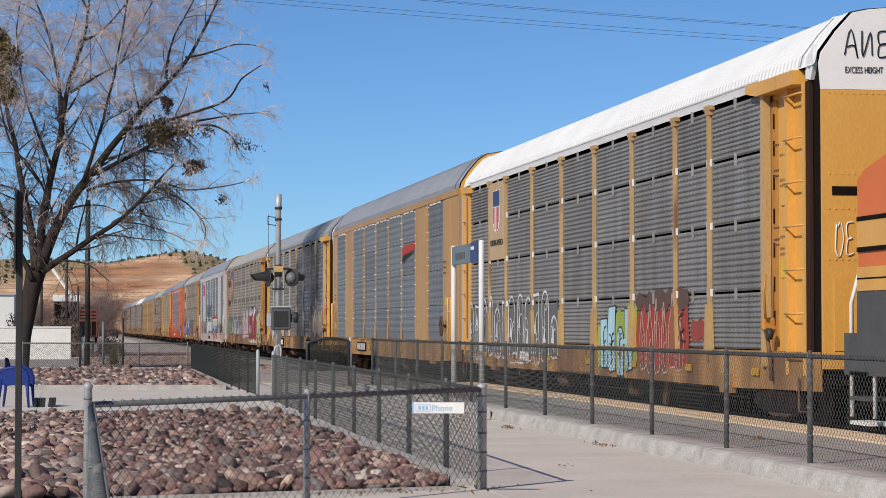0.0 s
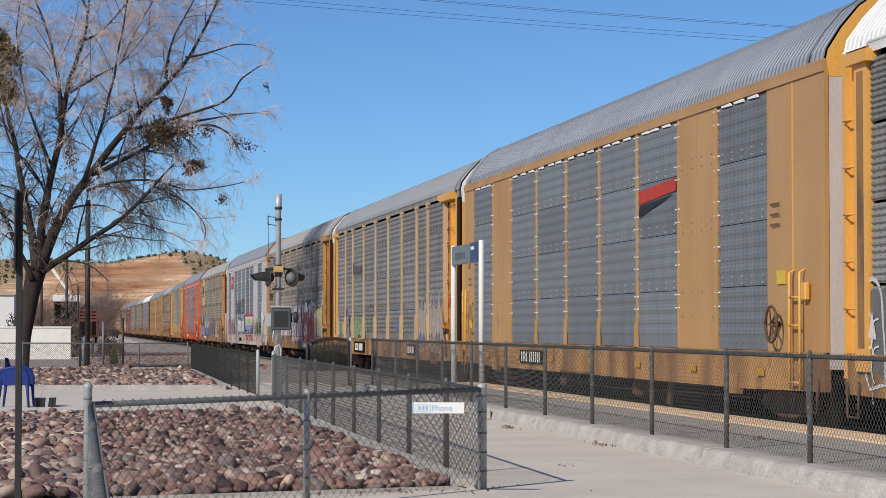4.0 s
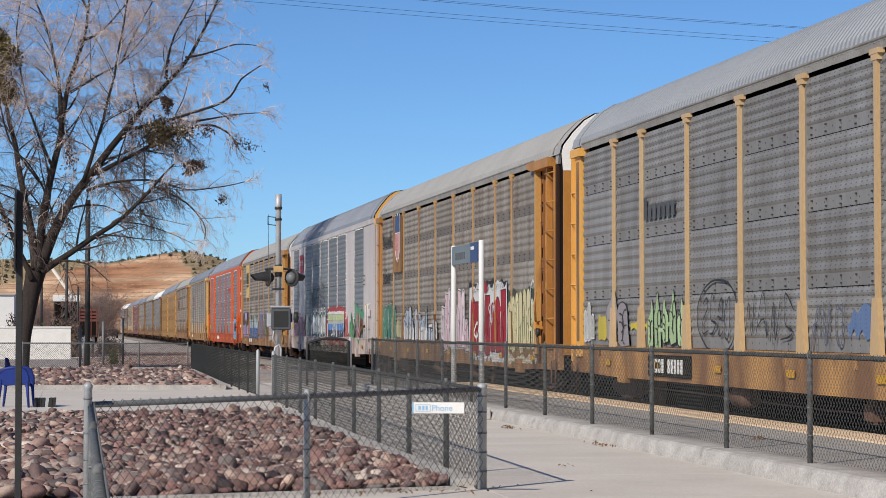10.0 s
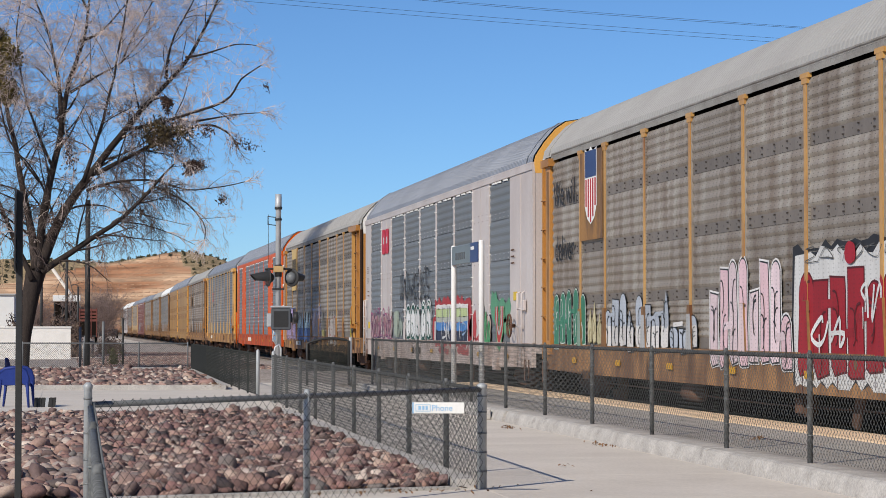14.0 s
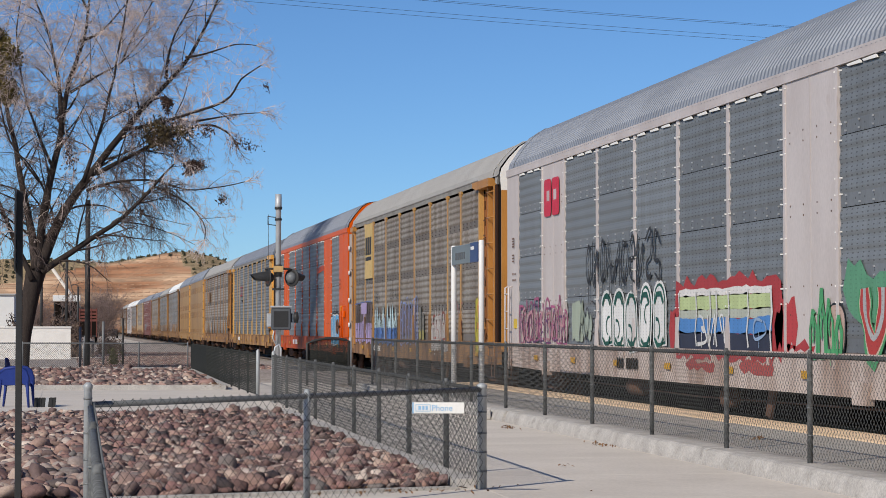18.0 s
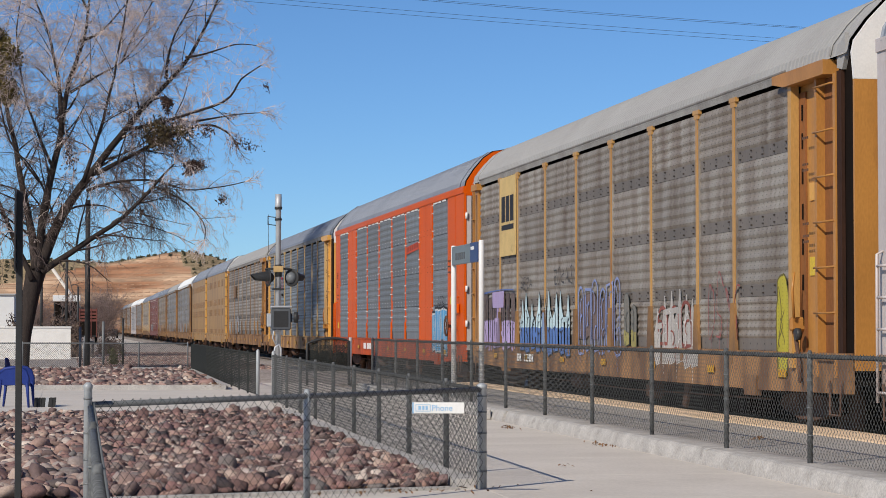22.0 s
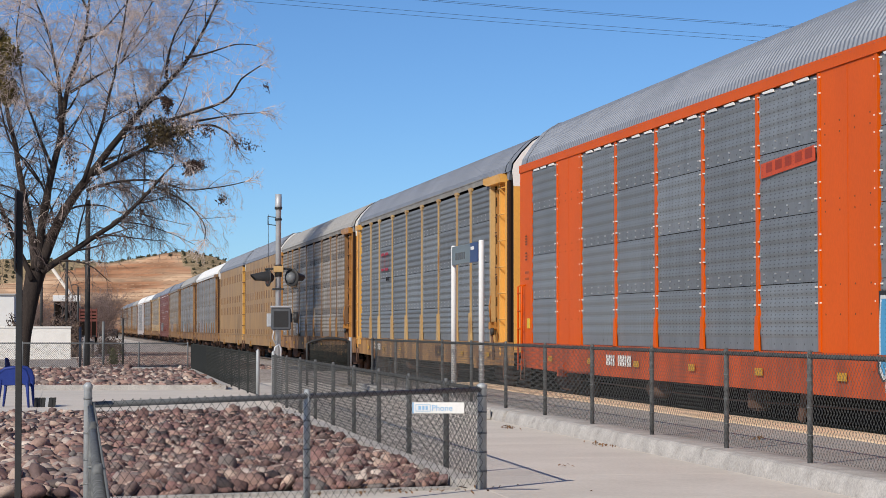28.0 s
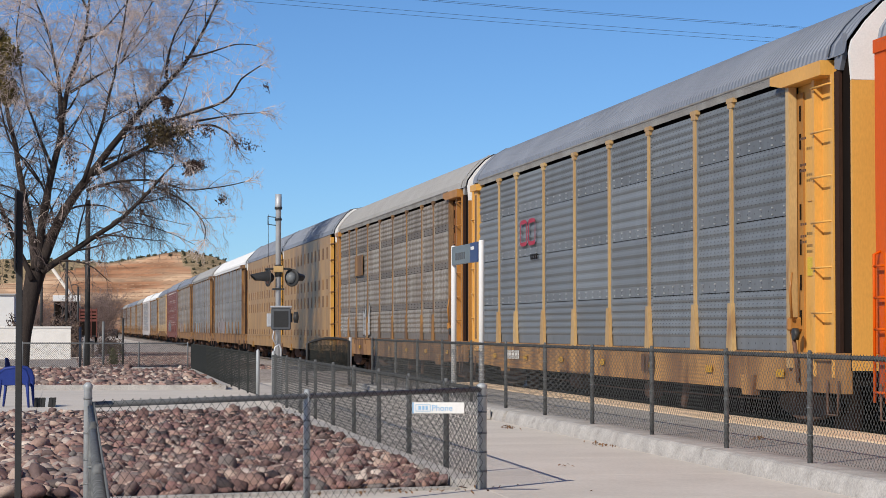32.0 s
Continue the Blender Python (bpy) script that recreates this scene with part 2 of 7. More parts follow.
M["galv"] = material("dull_galvanised_fence_steel", (0.19, 0.2, 0.205), 0.55, 0.3, scale=5, mix=0.3, grain=0.1)
M["galv_light"] = material("bright_galvanised_steel", (0.40, 0.42, 0.43), 0.5, 0.2, scale=5, mix=0.3, grain=0.1)
M["fence_dark"] = material("dull_dark_fence_posts", (0.155, 0.16, 0.16), 0.65, 0.1, scale=14, mix=0.9, dark=(0.06, 0.062, 0.063), grain=0.25)
M["wire"] = material("weathered_fence_wire", (0.065, 0.068, 0.07), 0.6, 0.3, scale=5, mix=0.3)
M["dark_steel"] = material("dark_painted_steel", (0.045, 0.045, 0.045), 0.5, 0.2, scale=4, mix=0.3, grain=0.1)
M["rail"] = material("rail_steel", (0.22, 0.17, 0.13), 0.45, 0.6, scale=2, mix=0.4)
M["bark"] = material("grey_brown_bark", (0.046, 0.035, 0.03), 0.95, scale=6, mix=0.6, dark=(0.025, 0.02, 0.018), stretch=(1, 1, 0.25), grain=0.25, bump=0.8, bump_scale=20)
# twig colour with sunlight in it, for the outer and upper crown
M["twig"] = material("sunlit_dry_twigs", (0.74, 0.61, 0.55), 0.9, scale=0.5, mix=0.8, dark=(0.36, 0.275, 0.24), island=0.35)

# ---- ground and track ----
TRACK_X, RAIL_Z = 11.72, -0.045


def track_line(s):
    """Where the track is, s metres along it, and its heading in degrees: straight, a slight drift, then a bend to the right."""
    k = min(1.0, max(0.0, (s - 150) / 150))
    x, a = TRACK_X + 1.0 * k * k * (3 - 2 * k), 6 * k * (1 - k) / 150
    y = s
    if s > 440:
        b = (s - 440) / 1000
        x, y, a = x + 1000 * (1 - math.cos(b)), 440 + 1000 * math.sin(b), b
    return x, y, -math.degrees(a)


def along(s):
    x, y, a = track_line(s)
    return pose(x, y, RAIL_Z, 0, 0, a)


def sheet(name, x0, x1, y0, y1, z, mt, nx=1, ny=1, label="", drop=0.0):
    bm = bmesh.new()
    g = [[bm.verts.new((x0 + (x1 - x0) * i / nx, y0 + (y1 - y0) * j / ny, z)) for i in range(nx + 1)] for j in range(ny + 1)]
    for j in range(ny):
        for i in range(nx):
            bm.faces.new((g[j][i], g[j][i + 1], g[j + 1][i + 1], g[j + 1][i]))
    if drop:
        r = bmesh.ops.extrude_face_region(bm, geom=bm.faces[:])
        bmesh.ops.translate(bm, verts=[v for v in r["geom"] if isinstance(v, bmesh.types.BMVert)], vec=(0, 0, -drop))
        bmesh.ops.recalc_face_normals(bm, faces=bm.faces[:])
    return tagged(part(name, bm, mt), label or name, name, kind="structure")


ground = sheet("ground", -2500, 2500, -400, 4200, -0.3, M["earth"], 20, 20, "dry tan desert ground reaching the horizon")
walkway = thing("pavement", "pale worn concrete walkway of cast slabs", "pavement", kind="structure")
part("base", boxes((-14, 7.2, -14, 62, -0.28, -0.012)), M["concrete"], walkway)
SLAB = {}
for x0, x1 in ((-14, -5), (-5, -0.5), (-0.5, 3.93), (3.93, 7.1)):
    w = round(x1 - x0, 2)
    for k in range(25):
        if w not in SLAB:
            bm = soft_box(-w / 2 + 0.002, w / 2 - 0.002, -1.518, 1.518, -0.06, 0.0, 0.004)
            SLAB[w] = bpy.data.meshes.new("slab")
            bm.to_mesh(SLAB[w])
            bm.free()
            SLAB[w].materials.append(M["concrete"])
        ob = new("slab", SLAB[w])
        ob.parent = walkway
        ob.location = ((x0 + x1) / 2, -12.4 + 3.04 * k, 0)
sheet("yard", -160, 8.4, 62, 430, -0.03, M["ballast"], 1, 1, "pinkish grey gravel yard beside the railway", 0.25)
sheet("access_road", 6.0, 8.3, 215, 420, 0.0, M["concrete"], 1, 1, "pale dirt access road along the track", 0.05)
sheet("platform", 7.2, 10.07, -12, 54, 0.17, M["platform"], 1, 1, "grey concrete station platform", 0.45)
sheet("platform_edge", 9.38, 10.09, -12, 54, 0.19, M["tactile"], 1, 1, "yellow tactile warning strip on platform edge", 0.1)
curb = thing("curb", "chipped pale concrete kerb under platform fence", "kerb", kind="structure")
KERB = [(7.0, -0.05), (7.01, 0.03), (7.035, 0.11), (7.06, 0.165), (7.1, 0.184), (7.39, 0.186), (7.39, -0.05)]
for y0, y1 in ((-12, 8.0), (8.01, 16.0), (16.01, 24.0), (24.01, 35.33), (35.55, 54)):
    bm, rings = bmesh.new(), []
    n = int((y1 - y0) / 0.16)
    for k in range(n + 1):
        y = y0 + (y1 - y0) * k / n
        ring = []
        for i, (x, z) in enumerate(KERB):
            chip = noise.noise(Vector((x * 9, y * 2.3, z * 9))) + 0.6 * noise.noise(Vector((x * 20, y * 7.0, z * 20)))
            loose = 0.010 if i in (1, 2, 3) else 0.014 if i == 4 else 0.0
            ring.append(bm.verts.new((x + loose * chip, y, z - (0.008 * max(0.0, chip) if i in (3, 4) else 0.0))))
        rings.append(ring)
    for a, b in zip(rings, rings[1:]):
        for i in range(len(KERB) - 1):
            bm.faces.new((a[i], a[i + 1], b[i + 1], b[i]))
    bm.faces.new(rings[0])
    bm.faces.new(rings[-1][::-1])
    bmesh.ops.recalc_face_normals(bm, faces=bm.faces[:])
    part("kerb_stone", bm, M["curb"], curb)
part("kerb_stub", soft_box(6.86, 7.0, 36.4, 36.62, 0.0, 0.17, 0.015), M["curb"], curb)
bal = bmesh.new()
rows = []
for k in range(90):
    x, y, a = track_line(-40 + 12 * k)
    rows.append([bal.verts.new((x + o, y, z)) for o, z in ((-3.2, -0.29), (-1.6, -0.2), (1.6, -0.2), (4.5, -0.29))])
for a, b in zip(rows, rows[1:]):
    for i in range(3):
        bal.faces.new((a[i], a[i + 1], b[i + 1], b[i]))
tagged(part("track_bed", bal, M["ballast"]), "grey stone ballast under the railway track", "ballast", kind="structure")
track = thing("railway_track", "pair of steel rails on timber sleepers in ballast", "railway", kind="structure")
for side in (-0.75, 0.75):
    bm = bmesh.new()
    pts = []
    for k in range(90):
        x, y, a = track_line(-40 + 12 * k)
        pts.append((x + side, y, RAIL_Z - 0.07))
    tube(bm, pts, 0.06, 4)
    part("rail", bm, M["rail"], track)

# ---- the freight train ----
POSTS_A = (10.1, 8.05, 5.1, 2.15, -0.78, -3.7, -6.62, -8.65)
ROWS_Z = (1.23, 2.12, 3.18, 4.2, 5.06)
ROWS_B = (1.23, 2.04, 3.07, 4.1, 5.06)
SIDE = -1.5


def roof_profile(top=6.25):
    """Half round arch, or a flatter one with a shoulder for the lowest roof."""
    half = [(-1.5, 5.24), (-1.465, 5.4), (-1.26, 5.71), (-1.0, 6.01), (-0.76, 6.17), (-0.4, 6.23), (0.0, 6.25)]
    if top < 6.1:
        half = [(-1.5, 5.24), (-1.465, 5.4), (-1.24, 5.7), (-1.0, 5.955), (-0.76, 6.005), (-0.4, 6.035), (0.0, 6.05)]
    elif top < 6.25:
        half = [(x, z if z < 5.5 else 5.4 + (z - 5.4) * (top - 5.4) / 0.85) for x, z in half]
    return half + [(-x, z) for x, z in half[-2::-1]]


ROOF_MESH = {}


def roof_mesh(y0, y1, depth, step, top, mt):
    """Arched sheet roof with square ribs across it and a toothed lower edge."""
    key = (y0, y1, depth, step, top, mt.name)
    if key in ROOF_MESH:
        return ROOF_MESH[key]
    bm = bmesh.new()
    prof = roof_profile(top)
    prof = [(-1.535, 5.21)] + prof + [(1.535, 5.21)]
    n = max(2, int((y1 - y0) / step))
    st = (y1 - y0) / n
    rows = []
    for i in range(n):
        for f, d in ((0.0, 0.0), (0.42, 0.0), (0.56, depth), (0.86, depth)):
            rows.append((y0 + st * (i + f), d))
    rows.append((y1, 0.0))
    grid = [[bm.verts.new((x * (1 - d / 2.6) if k not in (0, len(prof) - 1) else x * (1 - d / 1.5), y, z - d * (0.8 if 0 < k < len(prof) - 1 else -0.3))) for k, (x, z) in enumerate(prof)] for y, d in rows]
    for a, b in zip(grid, grid[1:]):
        for k in range(len(prof) - 1):
            bm.faces.new((a[k], b[k], b[k + 1], a[k + 1]))
    me = bpy.data.meshes.new("roof")
    bm.to_mesh(me)
    bm.free()
    me.materials.append(mt)
    ROOF_MESH[key] = me
    return me


PANEL_MESH = {}
Y, O, T = M["yellow"], M["ochre"], M["tan"]


def panel_mesh(width, height, ribs, mt):
    depth = 0.024 if ribs > 8 else 0.014 if ribs == 4 else 0.024
    flat = 0.0 if ribs > 8 else 0.17
    key = (round(width, 2), round(height, 2), ribs, mt.name)
    if key not in PANEL_MESH:
        bm = bmesh.new()
        w = width / 2
        prof = [(0.0, 0.0)]
        for i in range(ribs):
            a, s = flat + i / ribs * (height - flat), (height - flat) / ribs
            prof += [(0.0, a + 0.08 * s), (-0.6 * depth, a + 0.24 * s), (-depth, a + 0.4 * s), (-0.8 * depth, a + 0.62 * s), (0.0, a + 0.9 * s)]
        prof.append((0.0, height))
        vs = [[bm.verts.new((x, y, z)) for x, z in prof] for y in (-w, w)]
        for k in range(len(prof) - 1):
            bm.faces.new((vs[0][k], vs[0][k + 1], vs[1][k + 1], vs[1][k]))
        bmesh.ops.recalc_face_normals(bm, faces=bm.faces[:])
        if bm.faces[0].normal.x > 0:
            bmesh.ops.reverse_faces(bm, faces=bm.faces[:])
        me = bpy.data.meshes.new("side_panel")
        bm.to_mesh(me)
        bm.free()
        me.materials.append(mt)
        if flat:
            me.materials.append(SEAM[mt.name])
            for p in me.polygons:
                if p.center.z < flat:
                    p.material_index = 1
        PANEL_MESH[key] = me
    return PANEL_MESH[key]


def fill_bay(car, y0, y1, mt, rows_z, ribs, gap, rng):
    for z0, z1 in zip(rows_z, rows_z[1:]):
        ob = new("side_panel", panel_mesh(abs(y1 - y0), z1 - z0 - gap, ribs, mt))
        ob.parent = car
        ob.location = (SIDE + 0.018 + rng.uniform(-0.004, 0.004), (y0 + y1) / 2, z0 + gap / 2)


def end_outline(inset=0.0, top=6.25):
    return [(x * (1 - inset), z - inset) for x, z in roof_profile(top)]


def running_gear(car, half, wheels):
    """Two trucks with side frames and wheelsets, and the couplers."""
    for y in (-half + 3.0, half - 3.0):
        for x in (-1.02, 1.02):
            bm = prisms(([(y - 1.25, 0.42), (y - 1.1, 0.56), (y - 0.5, 0.62), (y + 0.5, 0.62), (y + 1.1, 0.56), (y + 1.25, 0.42), (y + 0.95, 0.34), (y + 0.35, 0.24), (y - 0.35, 0.24), (y - 0.95, 0.34)], 0, x - 0.07, x + 0.07))
            part("truck_frame", bm, M["brown_iron"], car)
        bm = boxes((-0.95, 0.95, y - 0.2, y + 0.2, 0.4, 0.7))
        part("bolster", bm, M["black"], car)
        for dy in (-0.88, 0.88):
            ws = new("wheelset")
            ws.parent = car
            ws.location = (0, y + dy, 0.42)
            for x in (-0.74, 0.74):
                bm = bmesh.new()
                tube(bm, [(x - 0.07, 0, 0), (x - 0.068, 0, 0), (x + 0.068, 0, 0), (x + 0.07, 0, 0)], [0.3, 0.42, 0.42, 0.3], 20)
                for k in range(3):
                    a = 2 * math.pi * k / 3
                    box(bm, x - 0.085, x + 0.085, -0.04, 0.04, 0.1, 0.3, Matrix.Rotation(a, 4, "X"))
                part("wheel", bm, M["brown_iron"], ws)
            bm = bmesh.new()
            tube(bm, [(-0.9, 0, 0), (0.9, 0, 0)], 0.08, 8)
            part("axle", bm, M["black"], ws)
            wheels.append((ws, (0, y + dy, 0.42)))
    for s in (-1, 1):
        bm = boxes((-0.12, 0.12, s * half, s * (half + 0.5), 0.72, 0.98))
        part("coupler", bm, M["brown_iron"], car)


def ladder(car, y0, y1, z0, z1, mt):
    for k in range(int((z1 - z0) / 0.62) + 1):
        z = z0 + 0.62 * k
        bm = tubes(([(SIDE + 0.12, y1, z + 0.02), (SIDE - 0.06, y1 - 0.04, z), (SIDE - 0.06, y0 + 0.04, z), (SIDE + 0.12, y0, z + 0.02)], 0.016), sides=6)
        part("ladder_rung", bm, mt, car)


def shell(car, half, roof, sill_mat, ribs=0.036, step=0.175, top=6.25):
    ob = new("roof", roof_mesh(-half + 0.1, half - 0.1, ribs, step, top, roof))
    ob.parent = car
    # caps over the joints of the roof sheets
    for y in (-half + 0.75, half - 0.75):
        prof = roof_profile(top)
        part("roof_joint", tubes(([(x * 1.004, y, z + 0.008) for x, z in prof], 0.014), sides=4), roof, car)
    bm = prisms(([(-half + 0.1, 1.23), (half - 0.1, 1.23), (half - 0.1, 0.69), (half - 2.2, 0.67), (half - 3.6, 0.65), (-half + 3.6, 0.65), (-half + 2.2, 0.67), (-half + 0.1, 0.69)], 0, SIDE - 0.007, SIDE + 0.08))
    part("side_sill", bm, sill_mat, car)
    part("sill_lip", boxes((SIDE - 0.03, SIDE - 0.009, -half + 0.12, half - 0.12, 1.19, 1.225)), sill_mat, car)
    for y in (-half + 4.3, half - 4.3):
        part("jacking_pad", prisms(([(y - 0.34, 0.86), (y + 0.34, 0.86), (y + 0.26, 0.56), (y - 0.26, 0.56)], 0, SIDE - 0.05, SIDE + 0.06)), sill_mat, car)
    for y in (-half + 0.5, half - 0.5):
        part("sill_step", tubes(([(SIDE - 0.05, y - 0.22, 0.86), (SIDE - 0.05, y - 0.2, 0.4), (SIDE - 0.05, y + 0.2, 0.4), (SIDE - 0.05, y + 0.22, 0.86)], 0.018), sides=6), M["brown_iron"], car)
    for k in range(9):
        y = -half + 2.5 + (2 * half - 5.0) * k / 8
        part("tie_down", boxes((SIDE - 0.024, SIDE - 0.009, y - 0.05, y + 0.05, 1.02, 1.16)), sill_mat, car)
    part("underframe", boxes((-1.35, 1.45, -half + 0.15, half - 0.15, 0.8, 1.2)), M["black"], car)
    # solid near-black blocks, added to deepen the shade under the car
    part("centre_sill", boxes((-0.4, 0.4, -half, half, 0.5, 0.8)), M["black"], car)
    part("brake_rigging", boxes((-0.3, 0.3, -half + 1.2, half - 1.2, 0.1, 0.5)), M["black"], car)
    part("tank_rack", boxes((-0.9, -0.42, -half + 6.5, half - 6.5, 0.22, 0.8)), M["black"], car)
    part("brake_pipe", tubes(([(-1.22, -half + 4.2, 0.5), (-1.22, -1.0, 0.42), (-1.22, half - 4.2, 0.5)], 0.016), sides=6), M["brown_iron"], car)
    part("brake_cylinder", tubes(([(-1.2, 2.6, 0.48), (-1.2, 2.7, 0.48), (-1.2, 3.3, 0.48), (-1.2, 3.4, 0.48)], [0.1, 0.17, 0.17, 0.06]), sides=12), M["brown_iron"], car)
    part("brake_valve", soft_box(-1.3, -1.05, -2.9, -2.5, 0.3, 0.6, 0.04, 2), M["brown_iron"], car)
    part("brake_lever", prisms(([(-5.2, 0.62), (-4.9, 0.62), (-4.75, 0.25), (-4.95, 0.2)], 0, -1.25, -1.2)), M["brown_iron"], car)
    # far wall drawn down as a dark skirt, to deepen the shade below
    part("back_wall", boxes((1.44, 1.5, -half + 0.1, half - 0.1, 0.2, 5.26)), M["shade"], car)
    # near-black sheet stands for the shade behind the screens
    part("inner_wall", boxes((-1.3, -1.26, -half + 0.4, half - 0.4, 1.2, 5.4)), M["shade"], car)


def end_door(car, y, low, high, split=4.86, facing=-1, strip=False, roof_top=6.25):
    """End doors with the roof's outline: coloured below, another paint above."""
    prof = end_outline(0.02, roof_top)
    top = [p for p in prof if p[1] > split]
    w = 1.44
    edge = -w + 0.12 if strip else w
    bm = prisms(([(-w, 1.0), (edge, 1.0), (edge, split), (-w, split)], 1, y, y - facing * 0.06))
    part("end_door", bm, low, car)
    if strip:
        # folded door leaves set back behind a hinged edge, coloured near-black as shade
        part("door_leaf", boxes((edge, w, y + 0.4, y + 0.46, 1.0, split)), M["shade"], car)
        for z in (1.6, 2.5, 3.5, 4.4):
            part("hinge", tubes(([(-w - 0.01, y - 0.03, z), (-w - 0.01, y - 0.03, z + 0.16)], 0.035), sides=8), M["white"], car)
    bm = prisms(([(-w, split + 0.004), (w, split + 0.004)] + top[::-1], 1, y, y - facing * 0.06))
    part("end_cap", bm, high, car)


FASCIA = {}


def fascia_mesh(mt):
    """Strip of folded sheet under the roof's edge, with a toothed lower lip."""
    if mt.name not in FASCIA:
        bm, rows = bmesh.new(), []
        n = 440
        for k in range(n + 1):
            y = -11.3 + 24.0 * k / n
            fold = 0.002 if k % 12 < 6 else -0.001
            rows.append([bm.verts.new((SIDE - 0.012 - fold, y, 5.115)), bm.verts.new((SIDE - 0.03 - fold, y, 5.225)), bm.verts.new((SIDE - 0.045 - 1.4 * fold, y, 5.24)), bm.verts.new((SIDE - 0.05 - 1.4 * fold, y, 5.262))])
        for a, b in zip(rows, rows[1:]):
            for i in range(3):
                bm.faces.new((a[i], a[i + 1], b[i + 1], b[i]))
        bmesh.ops.recalc_face_normals(bm, faces=bm.faces[:])
        me = bpy.data.meshes.new("eave_fascia")
        bm.to_mesh(me)
        bm.free()
        me.materials.append(mt)
        FASCIA[mt.name] = me
    return FASCIA[mt.name]


def autorack_posts(y_centre, name_label, screen, post, end_paint, roof, sill, cap=None, ribs=6, gap=0.012, rows_z=ROWS_Z, seed=1, wheels=None, proud=0.055, top=6.15):
    """Enclosed car carrier with outside posts, a ladder bay at its leading end."""
    rng = random.Random(seed)
    car = thing("autorack_car", name_label, "railcar", "freight train")
    half = 13.8
    shell(car, half, roof, sill, 0.02 if roof is M["roof_white"] else 0.01 if roof is M["roof_matt"] else 0.026, 0.17, top)
    ob = new("eave_fascia", fascia_mesh(roof if roof is M["roof_white"] else M["fascia"]))
    ob.parent = car
    edges = [12.75] + list(POSTS_A) + [-11.4]
    for a, b in zip(edges, edges[1:]):
        fill_bay(car, a - 0.03, b + 0.03, screen, rows_z, ribs, gap, rng)
    for y in POSTS_A:
        p = part("post", boxes((SIDE - proud, SIDE + 0.03, y - 0.058, y + 0.058, 1.23, 5.06)), post, car)
        part("flange", boxes((SIDE - 0.008, SIDE + 0.03, y - 0.1, y + 0.1, 1.24, 5.05)), screen, p)
        part("bracket", boxes((SIDE - proud - 0.015, SIDE + 0.02, y - 0.17, y + 0.17, 5.06, 5.13), (SIDE - proud - 0.01, SIDE + 0.02, y - 0.12, y + 0.12, 4.98, 5.06)), post, p)
        part("gusset", prisms(([(y - 0.17, 1.2), (y + 0.17, 1.2), (y + 0.085, 1.95), (y - 0.085, 1.95)], 0, SIDE - proud - 0.03, SIDE - 0.005)), O if post is M["post_amber"] else post, p)
    if ribs > 8:
        # straps over the seams and clips beside the posts
        for a, b in zip(edges, edges[1:]):
            for z in rows_z[1:]:
                part("strap", boxes((SIDE - 0.03, SIDE + 0.0, (a + b) / 2 - 0.03, (a + b) / 2 + 0.03, z - 0.13, z + 0.07)), M["fascia"], car)
        for y in POSTS_A:
            for z in rows_z[1:-1]:
                for d in (-0.1, 0.1):
                    part("clip", soft_box(SIDE - 0.045, SIDE - 0.005, y + d - 0.01, y + d + 0.01, z - 0.05, z + 0.07, 0.003), M["white"], car)
    if 3 < ribs < 9:
        # bolt heads along the seams, two rows to a seam
        bm = bmesh.new()
        for a, b in zip(edges, edges[1:]):
            m = max(2, round((a - b) / 0.6))
            for z in rows_z[1:-1]:
                for k in range(m):
                    y = b + (a - b) * (k + 0.5) / m
                    for d in (0.05, 0.15):
                        box(bm, SIDE - 0.008, SIDE + 0.016, y - 0.013, y + 0.013, z + d - 0.012, z + d + 0.012)
        tagged(part("bolts", bm, M["bolt_pale"] if screen is M["screen_blue"] else M["bolt_dark"], car), kind="stuff")
    part("eave_rail", boxes((SIDE - 0.02, SIDE + 0.05, -11.4, 12.8, 5.17, 5.24)), M["roof_matt"], car)
    # leading end: column, recess, ladder, bracket
    part("corner_column", boxes((SIDE - 0.06, SIDE + 0.06, -11.54, -11.4, 1.0, 5.02)), post, car)
    part("recess_plate", boxes((SIDE + 0.1, SIDE + 0.14, -12.45, -11.5, 1.0, 5.1)), end_paint, car)
    part("ladder_stile", boxes((SIDE - 0.02, SIDE + 0.1, -12.52, -12.42, 0.9, 5.0)), end_paint, car)
    part("ladder_backing", boxes((SIDE + 0.1, SIDE + 0.14, -13.2, -12.52, 0.9, 5.0)), M["rust_paint"] if end_paint is M["amber"] else end_paint, car)
    part("column_web", boxes((SIDE + 0.07, SIDE + 0.098, -11.78, -11.5, 1.0, 4.9)), M["amber"] if end_paint is Y else M["rust_paint"], car)
    part("web_slot", boxes(*[(SIDE + 0.055, SIDE + 0.069, -11.7, -11.66, z, z + 0.22) for z in (1.6, 2.1, 2.6, 3.1, 3.6, 4.1, 4.5)]), M["shade"], car)
    part("ladder_stile", boxes((SIDE - 0.02, SIDE + 0.1, -13.27, -13.17, 0.9, 5.0)), end_paint, car)
    ladder(car, -13.22, -12.46, 1.15, 5.0, end_paint)
    part("end_bracket", prisms(([(-13.1, 5.2), (-10.9, 5.2), (-10.9, 5.08), (-11.4, 5.0), (-13.1, 5.0)], 0, SIDE - 0.13, SIDE + 0.1)), end_paint, car)
    part("door_edge", boxes((SIDE + 0.0, SIDE + 0.05, -13.46, -13.28, 1.0, 5.02)), M["rust_edge"], car)
    # shade of the gap beside the end door, painted as a near-black strip
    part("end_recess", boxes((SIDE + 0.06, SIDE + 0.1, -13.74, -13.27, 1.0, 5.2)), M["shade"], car)
